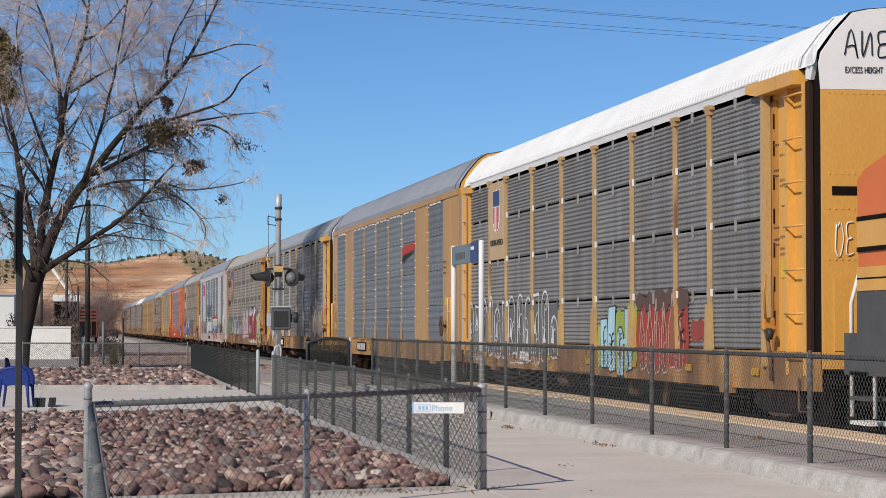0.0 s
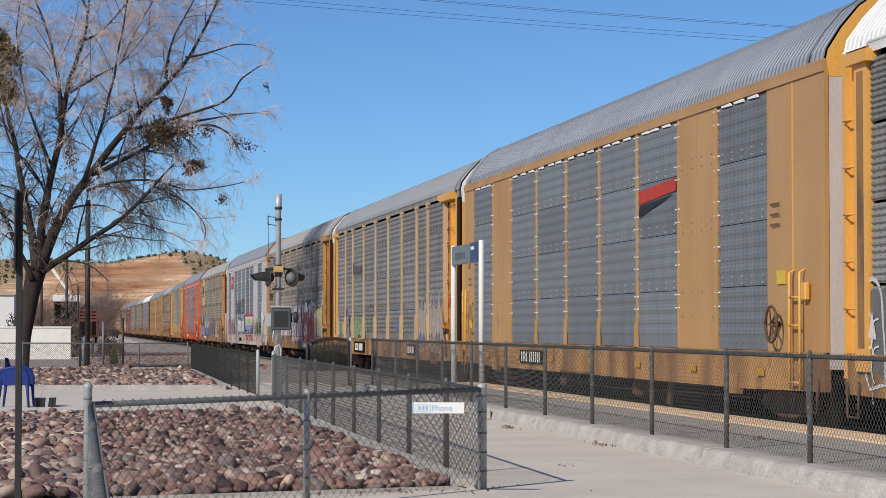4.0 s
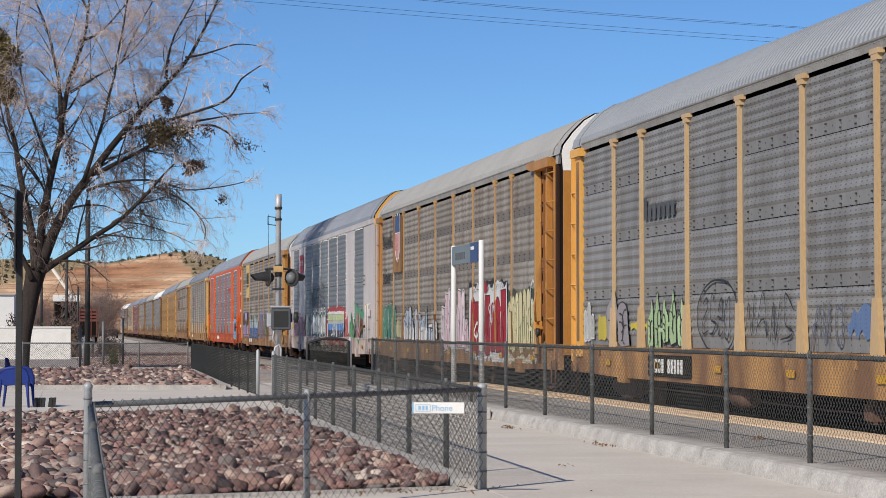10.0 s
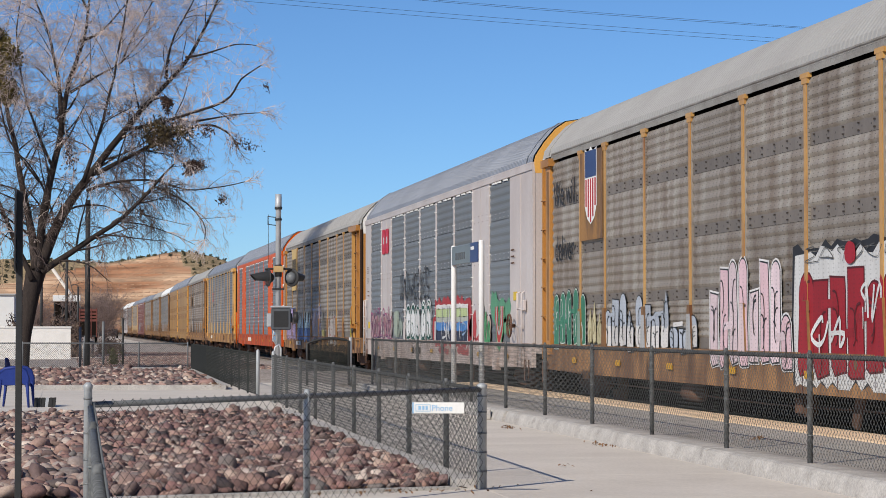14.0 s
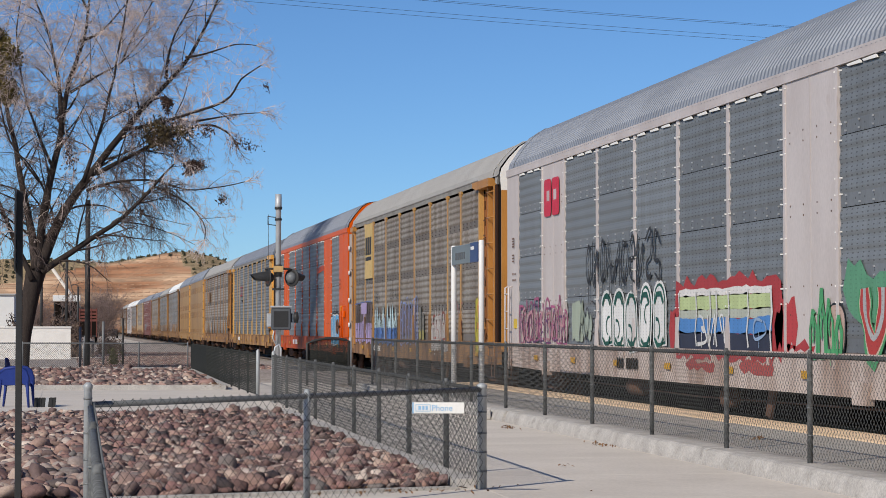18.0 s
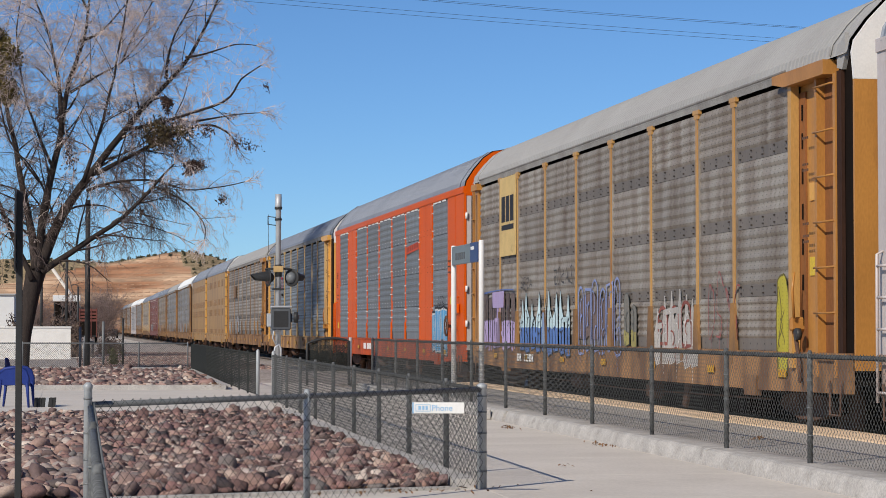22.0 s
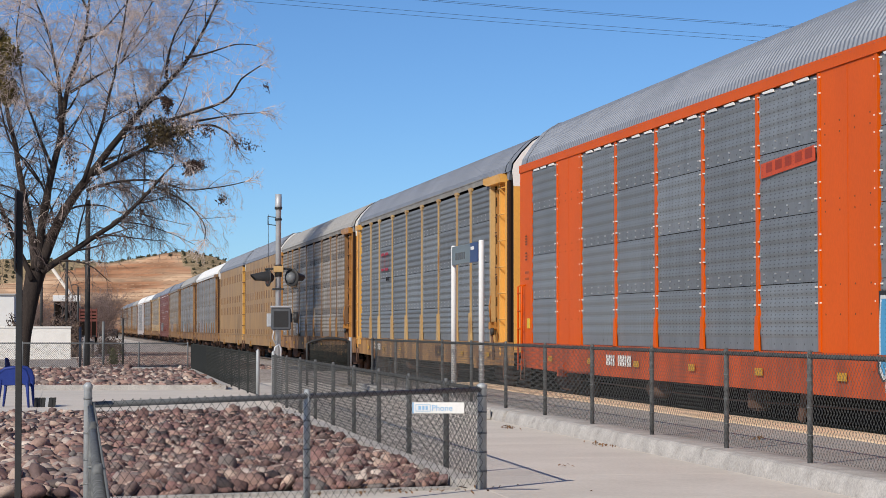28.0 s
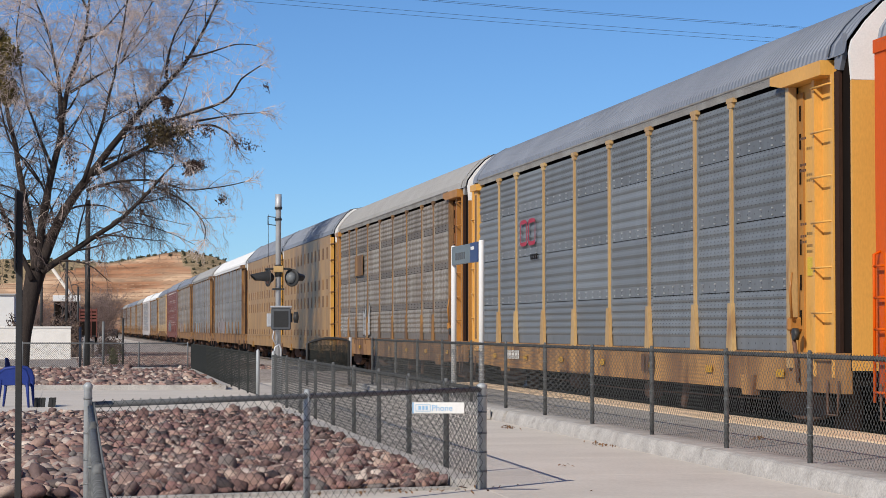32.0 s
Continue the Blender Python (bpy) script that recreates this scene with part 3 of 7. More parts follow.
    part("cap_bracket", prisms(([(-13.3, 5.22), (-13.3, 5.06), (-13.5, 5.02), (-13.62, 5.2), (-13.62, 5.5), (-13.5, 5.42)], 0, SIDE + 0.0, SIDE + 0.06)), roof, car)
    end_door(car, -13.8, end_paint, cap or M["white"], roof_top=top)
    # trailing end
    part("corner_column", boxes((SIDE - 0.05, SIDE + 0.08, 12.75, 13.2, 1.0, 5.02)), end_paint, car)
    part("end_plate", boxes((SIDE + 0.06, SIDE + 0.1, 13.2, 13.7, 1.0, 5.2)), M["rust_paint"] if end_paint is M["amber"] else end_paint, car)
    part("end_bracket", boxes((SIDE - 0.12, SIDE + 0.1, 12.6, 13.4, 5.0, 5.16)), end_paint, car)
    part("door_post", boxes((SIDE - 0.02, SIDE + 0.12, 13.6, 13.72, 0.9, 5.2)), end_paint, car)
    # recess and its brown shading, laid on the column as a flat plate
    part("recess_plate", boxes((SIDE - 0.053, SIDE - 0.045, 12.86, 13.1, 1.3, 4.9)), O, car)
    ladder(car, 13.22, 13.62, 1.2, 4.9, end_paint)
    end_door(car, 13.8, end_paint, cap or M["white"], facing=1, roof_top=top)
    running_gear(car, half, wheels)
    return car


def autorack_flush(label, screen, paint, roof, wheels, cap=None, seed=2, door=None, sill=None):
    """Enclosed car carrier with wide flush plates near both ends and slim posts between."""
    rng = random.Random(seed)
    car = thing("autorack_car", label, "railcar", "freight train")
    half = 13.9
    shell(car, half, roof, sill or paint)
    posts = (5.0, 2.1, -0.8, -3.7)
    bays = [(12.6, 10.05), (7.8, 5.0), (5.0, 2.1), (2.1, -0.8), (-0.8, -3.7), (-3.7, -6.45), (-8.75, -11.3)]
    for a, b in bays:
        fill_bay(car, a - 0.02, b + 0.02, screen, (1.23, 2.2, 3.17, 4.14, 5.07), 4, 0.012, rng)
    for y in posts:
        p = part("post", boxes((SIDE - 0.007, SIDE + 0.05, y - 0.075, y + 0.075, 1.23, 5.08)), paint, car)
        part("gusset", prisms(([(y - 0.13, 1.2), (y + 0.13, 1.2), (y + 0.07, 1.75), (y - 0.07, 1.75)], 0, SIDE - 0.03, SIDE - 0.004)), paint, p)
    for a, b in ((7.8, 10.05), (-8.75, -6.45), (12.6, 13.88), (-13.84, -11.3)):
        part("side_plate", boxes((SIDE - 0.006, SIDE + 0.05, a, b, 1.23, 5.08)), paint, car)
    for a, b in bays:
        for k in range(3):
            y = b + 0.2 + (a - b - 0.4) * (k + 0.3 * rng.random()) / 3
            part("seal_strip", prisms(([(y, 5.02), (y + 0.5, 5.03), (y + 0.55, 5.06), (y + 0.05, 5.07)], 0, SIDE - 0.02, SIDE + 0.0)), M["white"], car)
    for y in list(posts) + [7.8, 10.05, -8.75, -6.45]:
        bm = bmesh.new()
        for k in range(10):
            z = 1.9 + (0.22 if k % 2 else 0.0) + 0.72 * (k // 2)
            for d in (-0.1, 0.1):
                box(bm, SIDE - 0.03, SIDE + 0.01, y + d - 0.009, y + d + 0.009, z, z + 0.02)
        tagged(part("bolts", bm, M["white"], car), kind="stuff")
    bm = bmesh.new()
    for a, b in bays:
        for z in (2.2, 3.17, 4.14):
            for k in range(5):
                y = b + (a - b) * (k + 0.5) / 5
                for d in (0.05, 0.16):
                    box(bm, SIDE - 0.008, SIDE + 0.016, y - 0.013, y + 0.013, z + d - 0.012, z + d + 0.012)
    tagged(part("bolts", bm, M["bolt_pale"], car), kind="stuff")
    bm = bmesh.new()
    for a, b in ((7.8, 10.05), (-8.75, -6.45)):
        for z in (1.75, 2.15, 3.15, 3.3, 4.2, 4.35):
            for k in range(4):
                y = a + (b - a) * (k + 0.5) / 4
                box(bm, SIDE - 0.012, SIDE - 0.0065, y - 0.012, y + 0.012, z - 0.012, z + 0.012)
    tagged(part("plate_bolts", bm, M["brown_iron"], car), kind="stuff")
    for a, b in ((7.8, 10.05), (-8.75, -6.45)):
        part("plate_seam", boxes((SIDE - 0.012, SIDE - 0.0065, (a + b) / 2 - 0.02, (a + b) / 2 + 0.02, 1.24, 5.07)), paint, car)
        for y in (a + 0.05, b - 0.05):
            part("plate_edge", boxes((SIDE - 0.02, SIDE - 0.0065, y - 0.05, y + 0.05, 1.24, 5.07)), paint, car)
    part("top_rail", boxes((SIDE - 0.03, SIDE + 0.05, -13.84, 13.88, 5.08, 5.25)), paint, car)
    end_door(car, -13.85, door or paint, cap or M["white"], 5.0, -1, paint is M["orange"])
    end_door(car, 13.85, paint, cap or M["white"], 5.0, 1)
    running_gear(car, half, wheels)
    return car


def carrier_unit(label, paint, roof, wheels, half=10.3):
    """One half of an articulated car carrier: plain panels with punched windows."""
    car = thing("autorack_car", label, "railcar", "freight train")
    shell(car, half, roof, paint)
    part("side_wall", boxes((SIDE - 0.01, SIDE + 0.05, -half + 1.3, half - 0.8, 1.23, 5.2)), paint, car)
    n = 13
    for r, (z0, z1) in enumerate(((1.25, 1.5), (2.4, 2.85), (3.1, 3.5), (4.3, 4.75))):
        for k in range(n):
            y = -half + 2.2 + (2 * half - 4.0) * k / (n - 1)
            part("window_slot", boxes((SIDE - 0.016, SIDE - 0.004, y - 0.22, y + 0.22, z0, z1)), M["ochre"], car)
    part("ladder_stile", boxes((SIDE - 0.02, SIDE + 0.1, -half + 0.85, -half + 1.25, 0.9, 5.1)), M["yellow"], car)
    ladder(car, -half + 0.3, -half + 0.85, 1.1, 5.0, M["brown_iron"])
    end_door(car, -half, paint, M["white"])
    end_door(car, half, paint, M["white"], facing=1)
    running_gear(car, half, wheels)
    return car


TRAIN = []
WH = {k: [] for k in range(32)}
TRAIN.append((43.1, autorack_posts(0, "grey ribbed car carrier with tan posts and white roof", M["screen_grey"], M["post_ochre"], Y, M["roof_white"], M["sill_yellow"], None, 11, 0.036, ROWS_Z, 1, WH[0], top=6.05), WH[0]))
TRAIN.append((71.4, autorack_flush("ochre yellow car carrier with blue-grey screens and grey roof", M["screen_blue"], M["ochre_yellow"], M["roof"], WH[1], Y, 2, M["white_car"], M["sill_yellow"]), WH[1]))
TRAIN.append((99.75, autorack_posts(0, "grey car carrier with tan posts and dark spray-painted tags", M["screen_grey"], T, Y, M["roof_mid"], M["sill_yellow"], None, 5, 0.012, ROWS_Z, 3, WH[2]), WH[2]))
TRAIN.append((128.3, autorack_posts(0, "dirty grey car carrier with large red and cream painted letters", M["screen_brown"], M["post_amber"], M["amber"], M["roof_matt"], M["sill_rust"], None, 5, 0.005, ROWS_B, 4, WH[3], 0.024), WH[3]))
TRAIN.append((156.9, autorack_flush("dull white car carrier with blue-grey screens, many painted letters", M["screen_blue"], M["white_car"], M["roof"], WH[4], Y, 5, M["white_car"], M["sill_white"]), WH[4]))
TRAIN.append((185.6, autorack_posts(0, "dirty brown-grey car carrier with ochre posts and a yellow emblem plate", M["screen_brown"], M["post_amber"], M["amber"], M["roof_matt"], M["sill_rust"], None, 5, 0.005, ROWS_B, 6, WH[5], 0.024), WH[5]))
TRAIN.append((214.4, autorack_flush("bright orange car carrier with blue-grey screens and galvanised roof", M["screen_blue"], M["orange"], M["roof"], WH[6], M["orange"], 7, M["white_car"], M["sill_orange"]), WH[6]))
TRAIN.append((243.1, autorack_posts(0, "clean grey car carrier with yellow posts and ladder column", M["screen_blue"], M["post_ochre"], Y, M["roof"], M["sill_yellow"], None, 5, 0.012, ROWS_Z, 8, WH[7], 0.04), WH[7]))
TRAIN.append((271.5, autorack_posts(0, "weathered grey car carrier with ochre posts and pale tags", M["screen_brown"], O, M["amber"], M["roof_matt"], M["sill_rust"], None, 5, 0.012, ROWS_Z, 9, WH[8], 0.024), WH[8]))
TRAIN.append((296.6, carrier_unit("yellow articulated car carrier with punched side walls, leading half", M["dull_yellow"], M["roof"], WH[9]), WH[9]))
TRAIN.append((317.4, carrier_unit("yellow articulated car carrier with punched side walls, trailing half", M["dull_yellow"], M["roof"], WH[10]), WH[10]))
far = [(O, "screen_grey", "roof_white"), (O, "screen_grey", "roof_matt"), (O, "screen_brown", "roof"), ("f", "red_car", "roof"), (M["tan"], "screen_brown", "roof"), (O, "screen_grey", "roof_white"),
       ("f", "white_car", "roof_white"), (O, "screen_brown", "roof_matt"), (O, "screen_brown", "roof"), (O, "screen_brown", "roof"), (O, "screen_grey", "roof_matt"), (O, "screen_brown", "roof"), (O, "screen_grey", "roof_matt"), (O, "screen_brown", "roof_white"), (O, "screen_grey", "roof")]
for k, (a, b, c) in enumerate(far):
    w = []
    s = 342.3 + 28.5 * k
    if a == "f":
        car = autorack_flush("distant " + ("oxide red" if b == "red_car" else "white") + " car carrier with grey screens", M["red_car"] if b == "red_car" else M["screen_blue"], M[b], M[c], w, None, 20 + k)
    else:
        car = autorack_posts(0, "distant weathered grey car carrier with ochre posts", M[b], a, a, M[c], O, None, 3, 0.012, (1.23, 3.18, 5.06), 20 + k, w, 0.012)
    TRAIN.append((s, car, w))

# ---- fences ----


def chain_link(bm, a, b, z0, z1, step=0.085, r=0.0022):
    """Wire lattice between two ground points."""
    a, b = Vector((*a, 0)), Vector((*b, 0))
    d = b - a
    n = int(d.length / step)
    u, h = d.normalized(), z1 - z0
    m = max(1, round(h / step))
    for i in range(-m, n):
        for way in (1, -1):
            lo, hi = (i, i + m) if way > 0 else (i + m, i)
            s0, s1, t0, t1 = lo, hi, z0, z1
            def clip(s):
                return min(max(s, 0), n)
            c0, c1 = clip(s0), clip(s1)
            t0 = z0 + h * (c0 - lo) / (hi - lo)
            t1 = z0 + h * (c1 - lo) / (hi - lo)
            if abs(c1 - c0) < 1e-6:
                continue
            tube(bm, [a + u * (c0 * step) + Vector((0, 0, t0)), a + u * (c1 * step) + Vector((0, 0, t1))], r, 3, False)


def fence(label, a, b, base, top, posts, mesh=True, rail=True, post_r=0.03, mt="galv", step=0.085, bottom=0.05, wire=0.0042, wire_mt="wire", post_mt="", off=(0.0, 0.0), rail_r=0.024):
    f = thing("chain_link_fence", label, "fence")
    A, B = Vector((*a, 0)), Vector((*b, 0))
    for k in posts:
        p = A.lerp(B, k)
        post = part("post", tubes(([(p.x, p.y, base), (p.x, p.y, top - 0.01), (p.x, p.y, top + 0.03)], [post_r, post_r, post_r * 0.6])), M[post_mt or mt], f)
        ties = bmesh.new()
        for j in range(3):
            z = base + (top - base) * (0.25 + 0.25 * j)
            tube(ties, [(p.x, p.y, z), (p.x, p.y, z + 0.012)], post_r * 1.18, 7)
        part("tie_wire", ties, M["galv"], post)
    if rail:
        part("top_rail", tubes(([(a[0], a[1], top - 0.03), (b[0], b[1], top - 0.03)], rail_r)), M[mt], f)
    if mesh:
        bm = bmesh.new()
        a2, b2 = (a[0] + off[0], a[1] + off[1]), (b[0] + off[0], b[1] + off[1])
        chain_link(bm, a2, b2, base + bottom, top - 0.005, step, wire)
        # knuckled ends bent over the rail
        n = int((B - A).length / step)
        rng = random.Random(n)
        for k in range(n):
            p = A.lerp(B, (k + rng.uniform(-0.1, 0.1)) / n) + Vector((*off, top - 0.01))
            u = (B - A).normalized() * step * 0.16
            tube(bm, [p - u, p + Vector((0, 0, 0.017)) + u * rng.uniform(-0.5, 0.5), p + u], wire * 1.25, 3, False)
        part("wire_mesh", bm, M[wire_mt], f)
    return f


M["rail_dark"] = material("weathered_dark_fence_rail", (0.075, 0.078, 0.08), 0.8, 0.0, scale=9, mix=0.8, dark=(0.03, 0.031, 0.032), grain=0.25, spec=0.1)
M["wire_mid"] = material("grey_fence_mesh", (0.12, 0.122, 0.118), 0.7, 0.1, scale=9, mix=0.5)
M["wire_black"] = material("blackened_fence_mesh", (0.055, 0.058, 0.055), 0.85, 0.0, scale=5, mix=0.4, spec=0.08)
fence("galvanised chain-link fence with top rail in front of cobbles", (3.88, 20.72), (0.2, 17.09), 0.0, 0.97, [0.5], post_r=0.03, wire=0.0024, step=0.105, wire_mt="wire", post_mt="galv_light", off=(0.022, -0.022))
fence("galvanised chain-link fence running towards the viewer", (0.2, 17.09), (0.12, 7.0), 0.0, 0.95, [0.4, 0.8], mt="fence_dark", off=(0.026, 0.0), wire_mt="galv", wire=0.004)
for (x, y, r, h) in ((3.9, 20.74, 0.045, 1.0), (0.18, 17.07, 0.032, 1.11)):
    post = tagged(part("corner_post", tubes(([(x, y, 0), (x, y, h - 0.05), (x, y, h - 0.045), (x, y, h - 0.02), (x, y, h)], [r, r, r * 1.13, r * 1.1, r * 0.5]), sides=14), M["galv_light"]), "thick galvanised corner post with a domed cap", "fence post")
    part("clamp_band", tubes(*[([(x, y, z), (x, y, z + 0.015)], r * 1.07) for z in (0.16, 0.34, 0.52, 0.72, h - 0.13)], sides=14), M["galv"], post)
fence("galvanised chain-link fence beside the walkway", (3.9, 20.8), (4.23, 45.7), 0.0, 0.97, wire=0.0023, mt="rail_dark", post_mt="fence_dark", wire_mt="wire_mid", posts=[(2.1 + 2.78 * k) / 24.9 for k in range(9)], off=(-0.026, 0), rail_r=0.02)
fence("dark screened chain-link fence beyond the gate", (4.21, 49.2), (4.46, 78.3), 0.0, 0.97, wire=0.0024, mt="wire_black", wire_mt="wire_black", posts=[k / 10 for k in range(0, 11)], off=(-0.026, 0), rail_r=0.018, post_r=0.024)
PLATFORM_POSTS = (11.82, 14.93, 18.04, 21.15, 23.97, 27.17, 30.37, 33.47, 36.55, 39.75, 42.9, 46.0, 49.1, 52.2, 52.9)
fence("galvanised chain-link fence on the platform kerb", (7.28, 11.82), (7.28, 52.9), 0.18, 1.27, [(y - 11.82) / 41.08 for y in PLATFORM_POSTS], mt="rail_dark", post_mt="fence_dark", off=(-0.03, 0), wire_mt="wire_mid", wire=0.0024, post_r=0.028)
fence("low chain-link fence behind the cobble bed", (-8, 87.0), (4.46, 82.0), 0.0, 0.99, [0.05, 0.2, 0.36, 0.52, 0.70, 0.86, 1.0])

# ---- cobble beds ----


def cobble_material():
    mt = material("reddish_river_cobbles", (0.22, 0.22, 0.22), 0.75, scale=7, mix=0.6, dark=(0.13, 0.125, 0.12), grain=0.12, bump=0.25, bump_scale=35)
    nt = mt.node_tree
    N, K = nt.nodes, nt.links
    geo, info, add, ramp, mx = N.new("ShaderNodeNewGeometry"), N.new("ShaderNodeObjectInfo"), N.new("ShaderNodeMath"), N.new("ShaderNodeValToRGB"), N.new("ShaderNodeMix")
    K.new(geo.outputs["Random Per Island"], add.inputs[0])
    K.new(info.outputs["Random"], add.inputs[1])
    fr = N.new("ShaderNodeMath")
    fr.operation = "FRACT"
    K.new(add.outputs[0], fr.inputs[0])
    K.new(fr.outputs[0], ramp.inputs[0])
    tones = ((0.0, (0.055, 0.046, 0.046)), (0.15, (0.24, 0.14, 0.125)), (0.3, (0.13, 0.105, 0.10)), (0.44, (0.38, 0.24, 0.195)), (0.56, (0.2, 0.18, 0.17)), (0.68, (0.28, 0.155, 0.14)), (0.82, (0.52, 0.385, 0.31)), (0.92, (0.32, 0.26, 0.235)), (1.0, (0.70, 0.59, 0.50)))
    el = ramp.color_ramp.elements
    el[0].color, el[1].color = (*tones[0][1], 1), (*tones[-1][1], 1)
    for p, c in tones[1:-1]:
        e = el.new(p)
        e.color = (*c, 1)
    mx.data_type, mx.blend_type = "RGBA", "MULTIPLY"
    mx.inputs[0].default_value = 1.0
    src = N["Principled BSDF"].inputs["Base Color"].links[0].from_socket
    sc = N.new("ShaderNodeVectorMath")
    sc.operation = "SCALE"
    sc.inputs["Scale"].default_value = 4.6
    K.new(src, sc.inputs[0])
    K.new(sc.outputs[0], mx.inputs[6])
    K.new(ramp.outputs[0], mx.inputs[7])
    K.new(mx.outputs[2], N["Principled BSDF"].inputs["Base Color"])
    return mt


M["cobble"] = cobble_material()
COBBLES = []
for k in range(16):
    bm = bmesh.new()
    bmesh.ops.create_icosphere(bm, subdivisions=2 if k < 8 else 1, radius=1.0)
    for v in bm.verts:
        d = v.co.normalized()
        # flattened, softly squared pebble with a few worn facets
        q = Vector([math.copysign(abs(c) ** 0.6, c) for c in d])
        v.co = q * (1 + 0.3 * noise.noise(d * 1.2 + Vector((k * 7.3, 0, 0))) + 0.16 * noise.noise(d * 2.4 + Vector((0, k * 5.1, 0))))
        v.co.z *= 0.43
        v.co.y *= 0.72
    for f in bm.faces:
        f.smooth = True
    me = bpy.data.meshes.new("cobble")
    bm.to_mesh(me)
    bm.free()
    me.materials.append(M["cobble"])
    COBBLES.append(me)


def cobble_bed(label, inside, x0, x1, y0, y1, step, size, near_y, seed, lift=0.0, fine_y=0.0):
    rng = random.Random(seed)
    bed = thing("cobble_bed", label, "rock bed", kind="structure")
    places = []
    y = y0
    while y < y1:
        x = x0
        while x < x1:
            px, py = x + rng.uniform(-0.5, 0.5) * step, y + rng.uniform(-0.5, 0.5) * step
            if inside(px, py):
                r = size * rng.uniform(0.45, 1.3)
                if rng.random() < 0.12:
                    r *= 1.5
                m = Matrix.Translation((px, py, lift + rng.uniform(-0.035, 0.055) + 0.04 * noise.noise(Vector((px * 0.9, py * 0.9, seed))))) @ Euler((rng.gauss(0, 0.38), rng.gauss(0, 0.38), rng.uniform(0, 6.28))).to_matrix().to_4x4() @ Matrix.Diagonal((r, r * rng.uniform(0.7, 1.0), r * rng.uniform(0.75, 1.15), 1))
                places.append((py, m, rng.randrange(8)))
            x += step
        y += step * 0.92
    places.sort(key=lambda p: p[0])
    for _, m, k in places[:near_y]:
        ob = new("cobble", COBBLES[k])
        ob.parent = bed
        ob.matrix_basis = m
    base = []
    for me in COBBLES:
        co = np.array([v.co[:] for v in me.vertices])
        base.append((co, np.array([p.vertices[:] for p in me.polygons])))
    V, F, n = [], [], 0
    for _, m, k in places[near_y:]:
        co, fa = base[k + (0 if _ < fine_y else 8)]
        mm = np.array(m)
        V.append(co @ mm[:3, :3].T + mm[:3, 3])
        F.append(fa + n)
        n += len(co)
    V, F = np.concatenate(V), np.concatenate(F)
    me = bpy.data.meshes.new("cobbles")
    me.from_pydata(V.tolist(), [], F.tolist())
    me.polygons.foreach_set("use_smooth", [True] * len(me.polygons))
    me.materials.append(M["cobble"])
    ob = new("cobbles", me)
    ob.parent = bed
    tagged(ob, "river cobbles in reddish, tan and grey tones", kind="stuff")
    return bed


def flat(name, outline, z0, z1, mt, label, category):
    bm = bmesh.new()
    prism(bm, outline, 2, z0, z1)
    return tagged(part(name, bm, mt), label, category, kind="structure")


FRONT = lambda x: 19.72 + 0.265 * (x + 0.4)
flat("bed_soil", [(-8, FRONT(-8)), (3.7, FRONT(3.7)), (3.75, 38.9), (-8, 40.0)], -0.05, 0.012, M["soil"], "soil under the cobbles, darkened for shade in the gaps", "soil")
cobble_bed("bed of reddish river cobbles inside a chain-link fence", lambda x, y: x < 3.62 and FRONT(x) + 0.1 < y < 38.6 - 0.1 * x and x > -2.6 - 0.0 * y, -2.6, 3.7, 19.0, 43.0, 0.110, 0.088, 300, 11, 0.03, 26.5)
flat("bed_soil", [(-9, 56.2), (3.9, 55.4), (4.3, 78.0), (-9, 82.8)], -0.05, 0.012, M["soil"], "soil under the farther cobbles, darkened for shade in the gaps", "soil")
cobble_bed("farther bed of reddish river cobbles beside the path", lambda x, y: x < 3.75 + (y - 55.4) * 0.018 and 56.4 - 0.06 * x < y < 77.5 - 0.36 * (x - 4.3), -2.2, 4.3, 55.0, 86.0, 0.15, 0.125, 60, 12, 0.03)
curbs = thing("bed_edging", "low pale concrete edging around the cobble beds", "kerb", kind="structure")
part("edging", prisms(([(3.66, FRONT(3.7) - 0.05), (3.84, FRONT(3.7) - 0.05), (3.9, 39.0), (3.72, 39.0)], 2, 0.0, 0.10)), M["curb"], curbs)
part("edging", prisms(([(-8, FRONT(-8) - 0.12), (3.66, FRONT(3.66) - 0.12), (3.66, FRONT(3.66) + 0.03), (-8, FRONT(-8) + 0.03)], 2, 0.0, 0.03)), M["curb"], curbs)
part("edging", prisms(([(-8, 39.9), (3.74, 38.7), (3.74, 38.9), (-8, 40.1)], 2, 0.0, 0.09)), M["curb"], curbs)
part("edging", prisms(([(-9, 56.0), (3.95, 55.2), (3.95, 55.4), (-9, 56.2)], 2, 0.0, 0.12)), M["curb"], curbs)
part("edging", prisms(([(3.86, 55.4), (4.04, 55.4), (4.4, 78.0), (4.22, 78.0)], 2, 0.0, 0.12)), M["curb"], curbs)
part("edging", prisms(([(-9, 82.8), (4.3, 78.0), (4.3, 78.25), (-9, 83.1)], 2, 0.0, 0.14)), M["curb"], curbs)

# ---- street things ----
M["pole_white"] = material("white_painted_pole", (0.72, 0.71, 0.69), 0.45, scale=3, mix=0.15, grain=0.04)
M["sign_grey"] = material("grey_blue_sign_face", (0.16, 0.19, 0.205), 0.4, scale=3, mix=0.15, grain=0.03)
M["sign_navy"] = material("navy_sign_face", (0.035, 0.06, 0.16), 0.4, scale=3, mix=0.15, grain=0.03)
M["sign_blue"] = material("pale_blue_lettering", (0.30, 0.50, 0.72), 0.5, scale=5, mix=0.2, grain=0.04)
M["grey_box"] = material("grey_signal_enclosure", (0.11, 0.118, 0.128), 0.55, 0.1, scale=3, mix=0.25, grain=0.05)
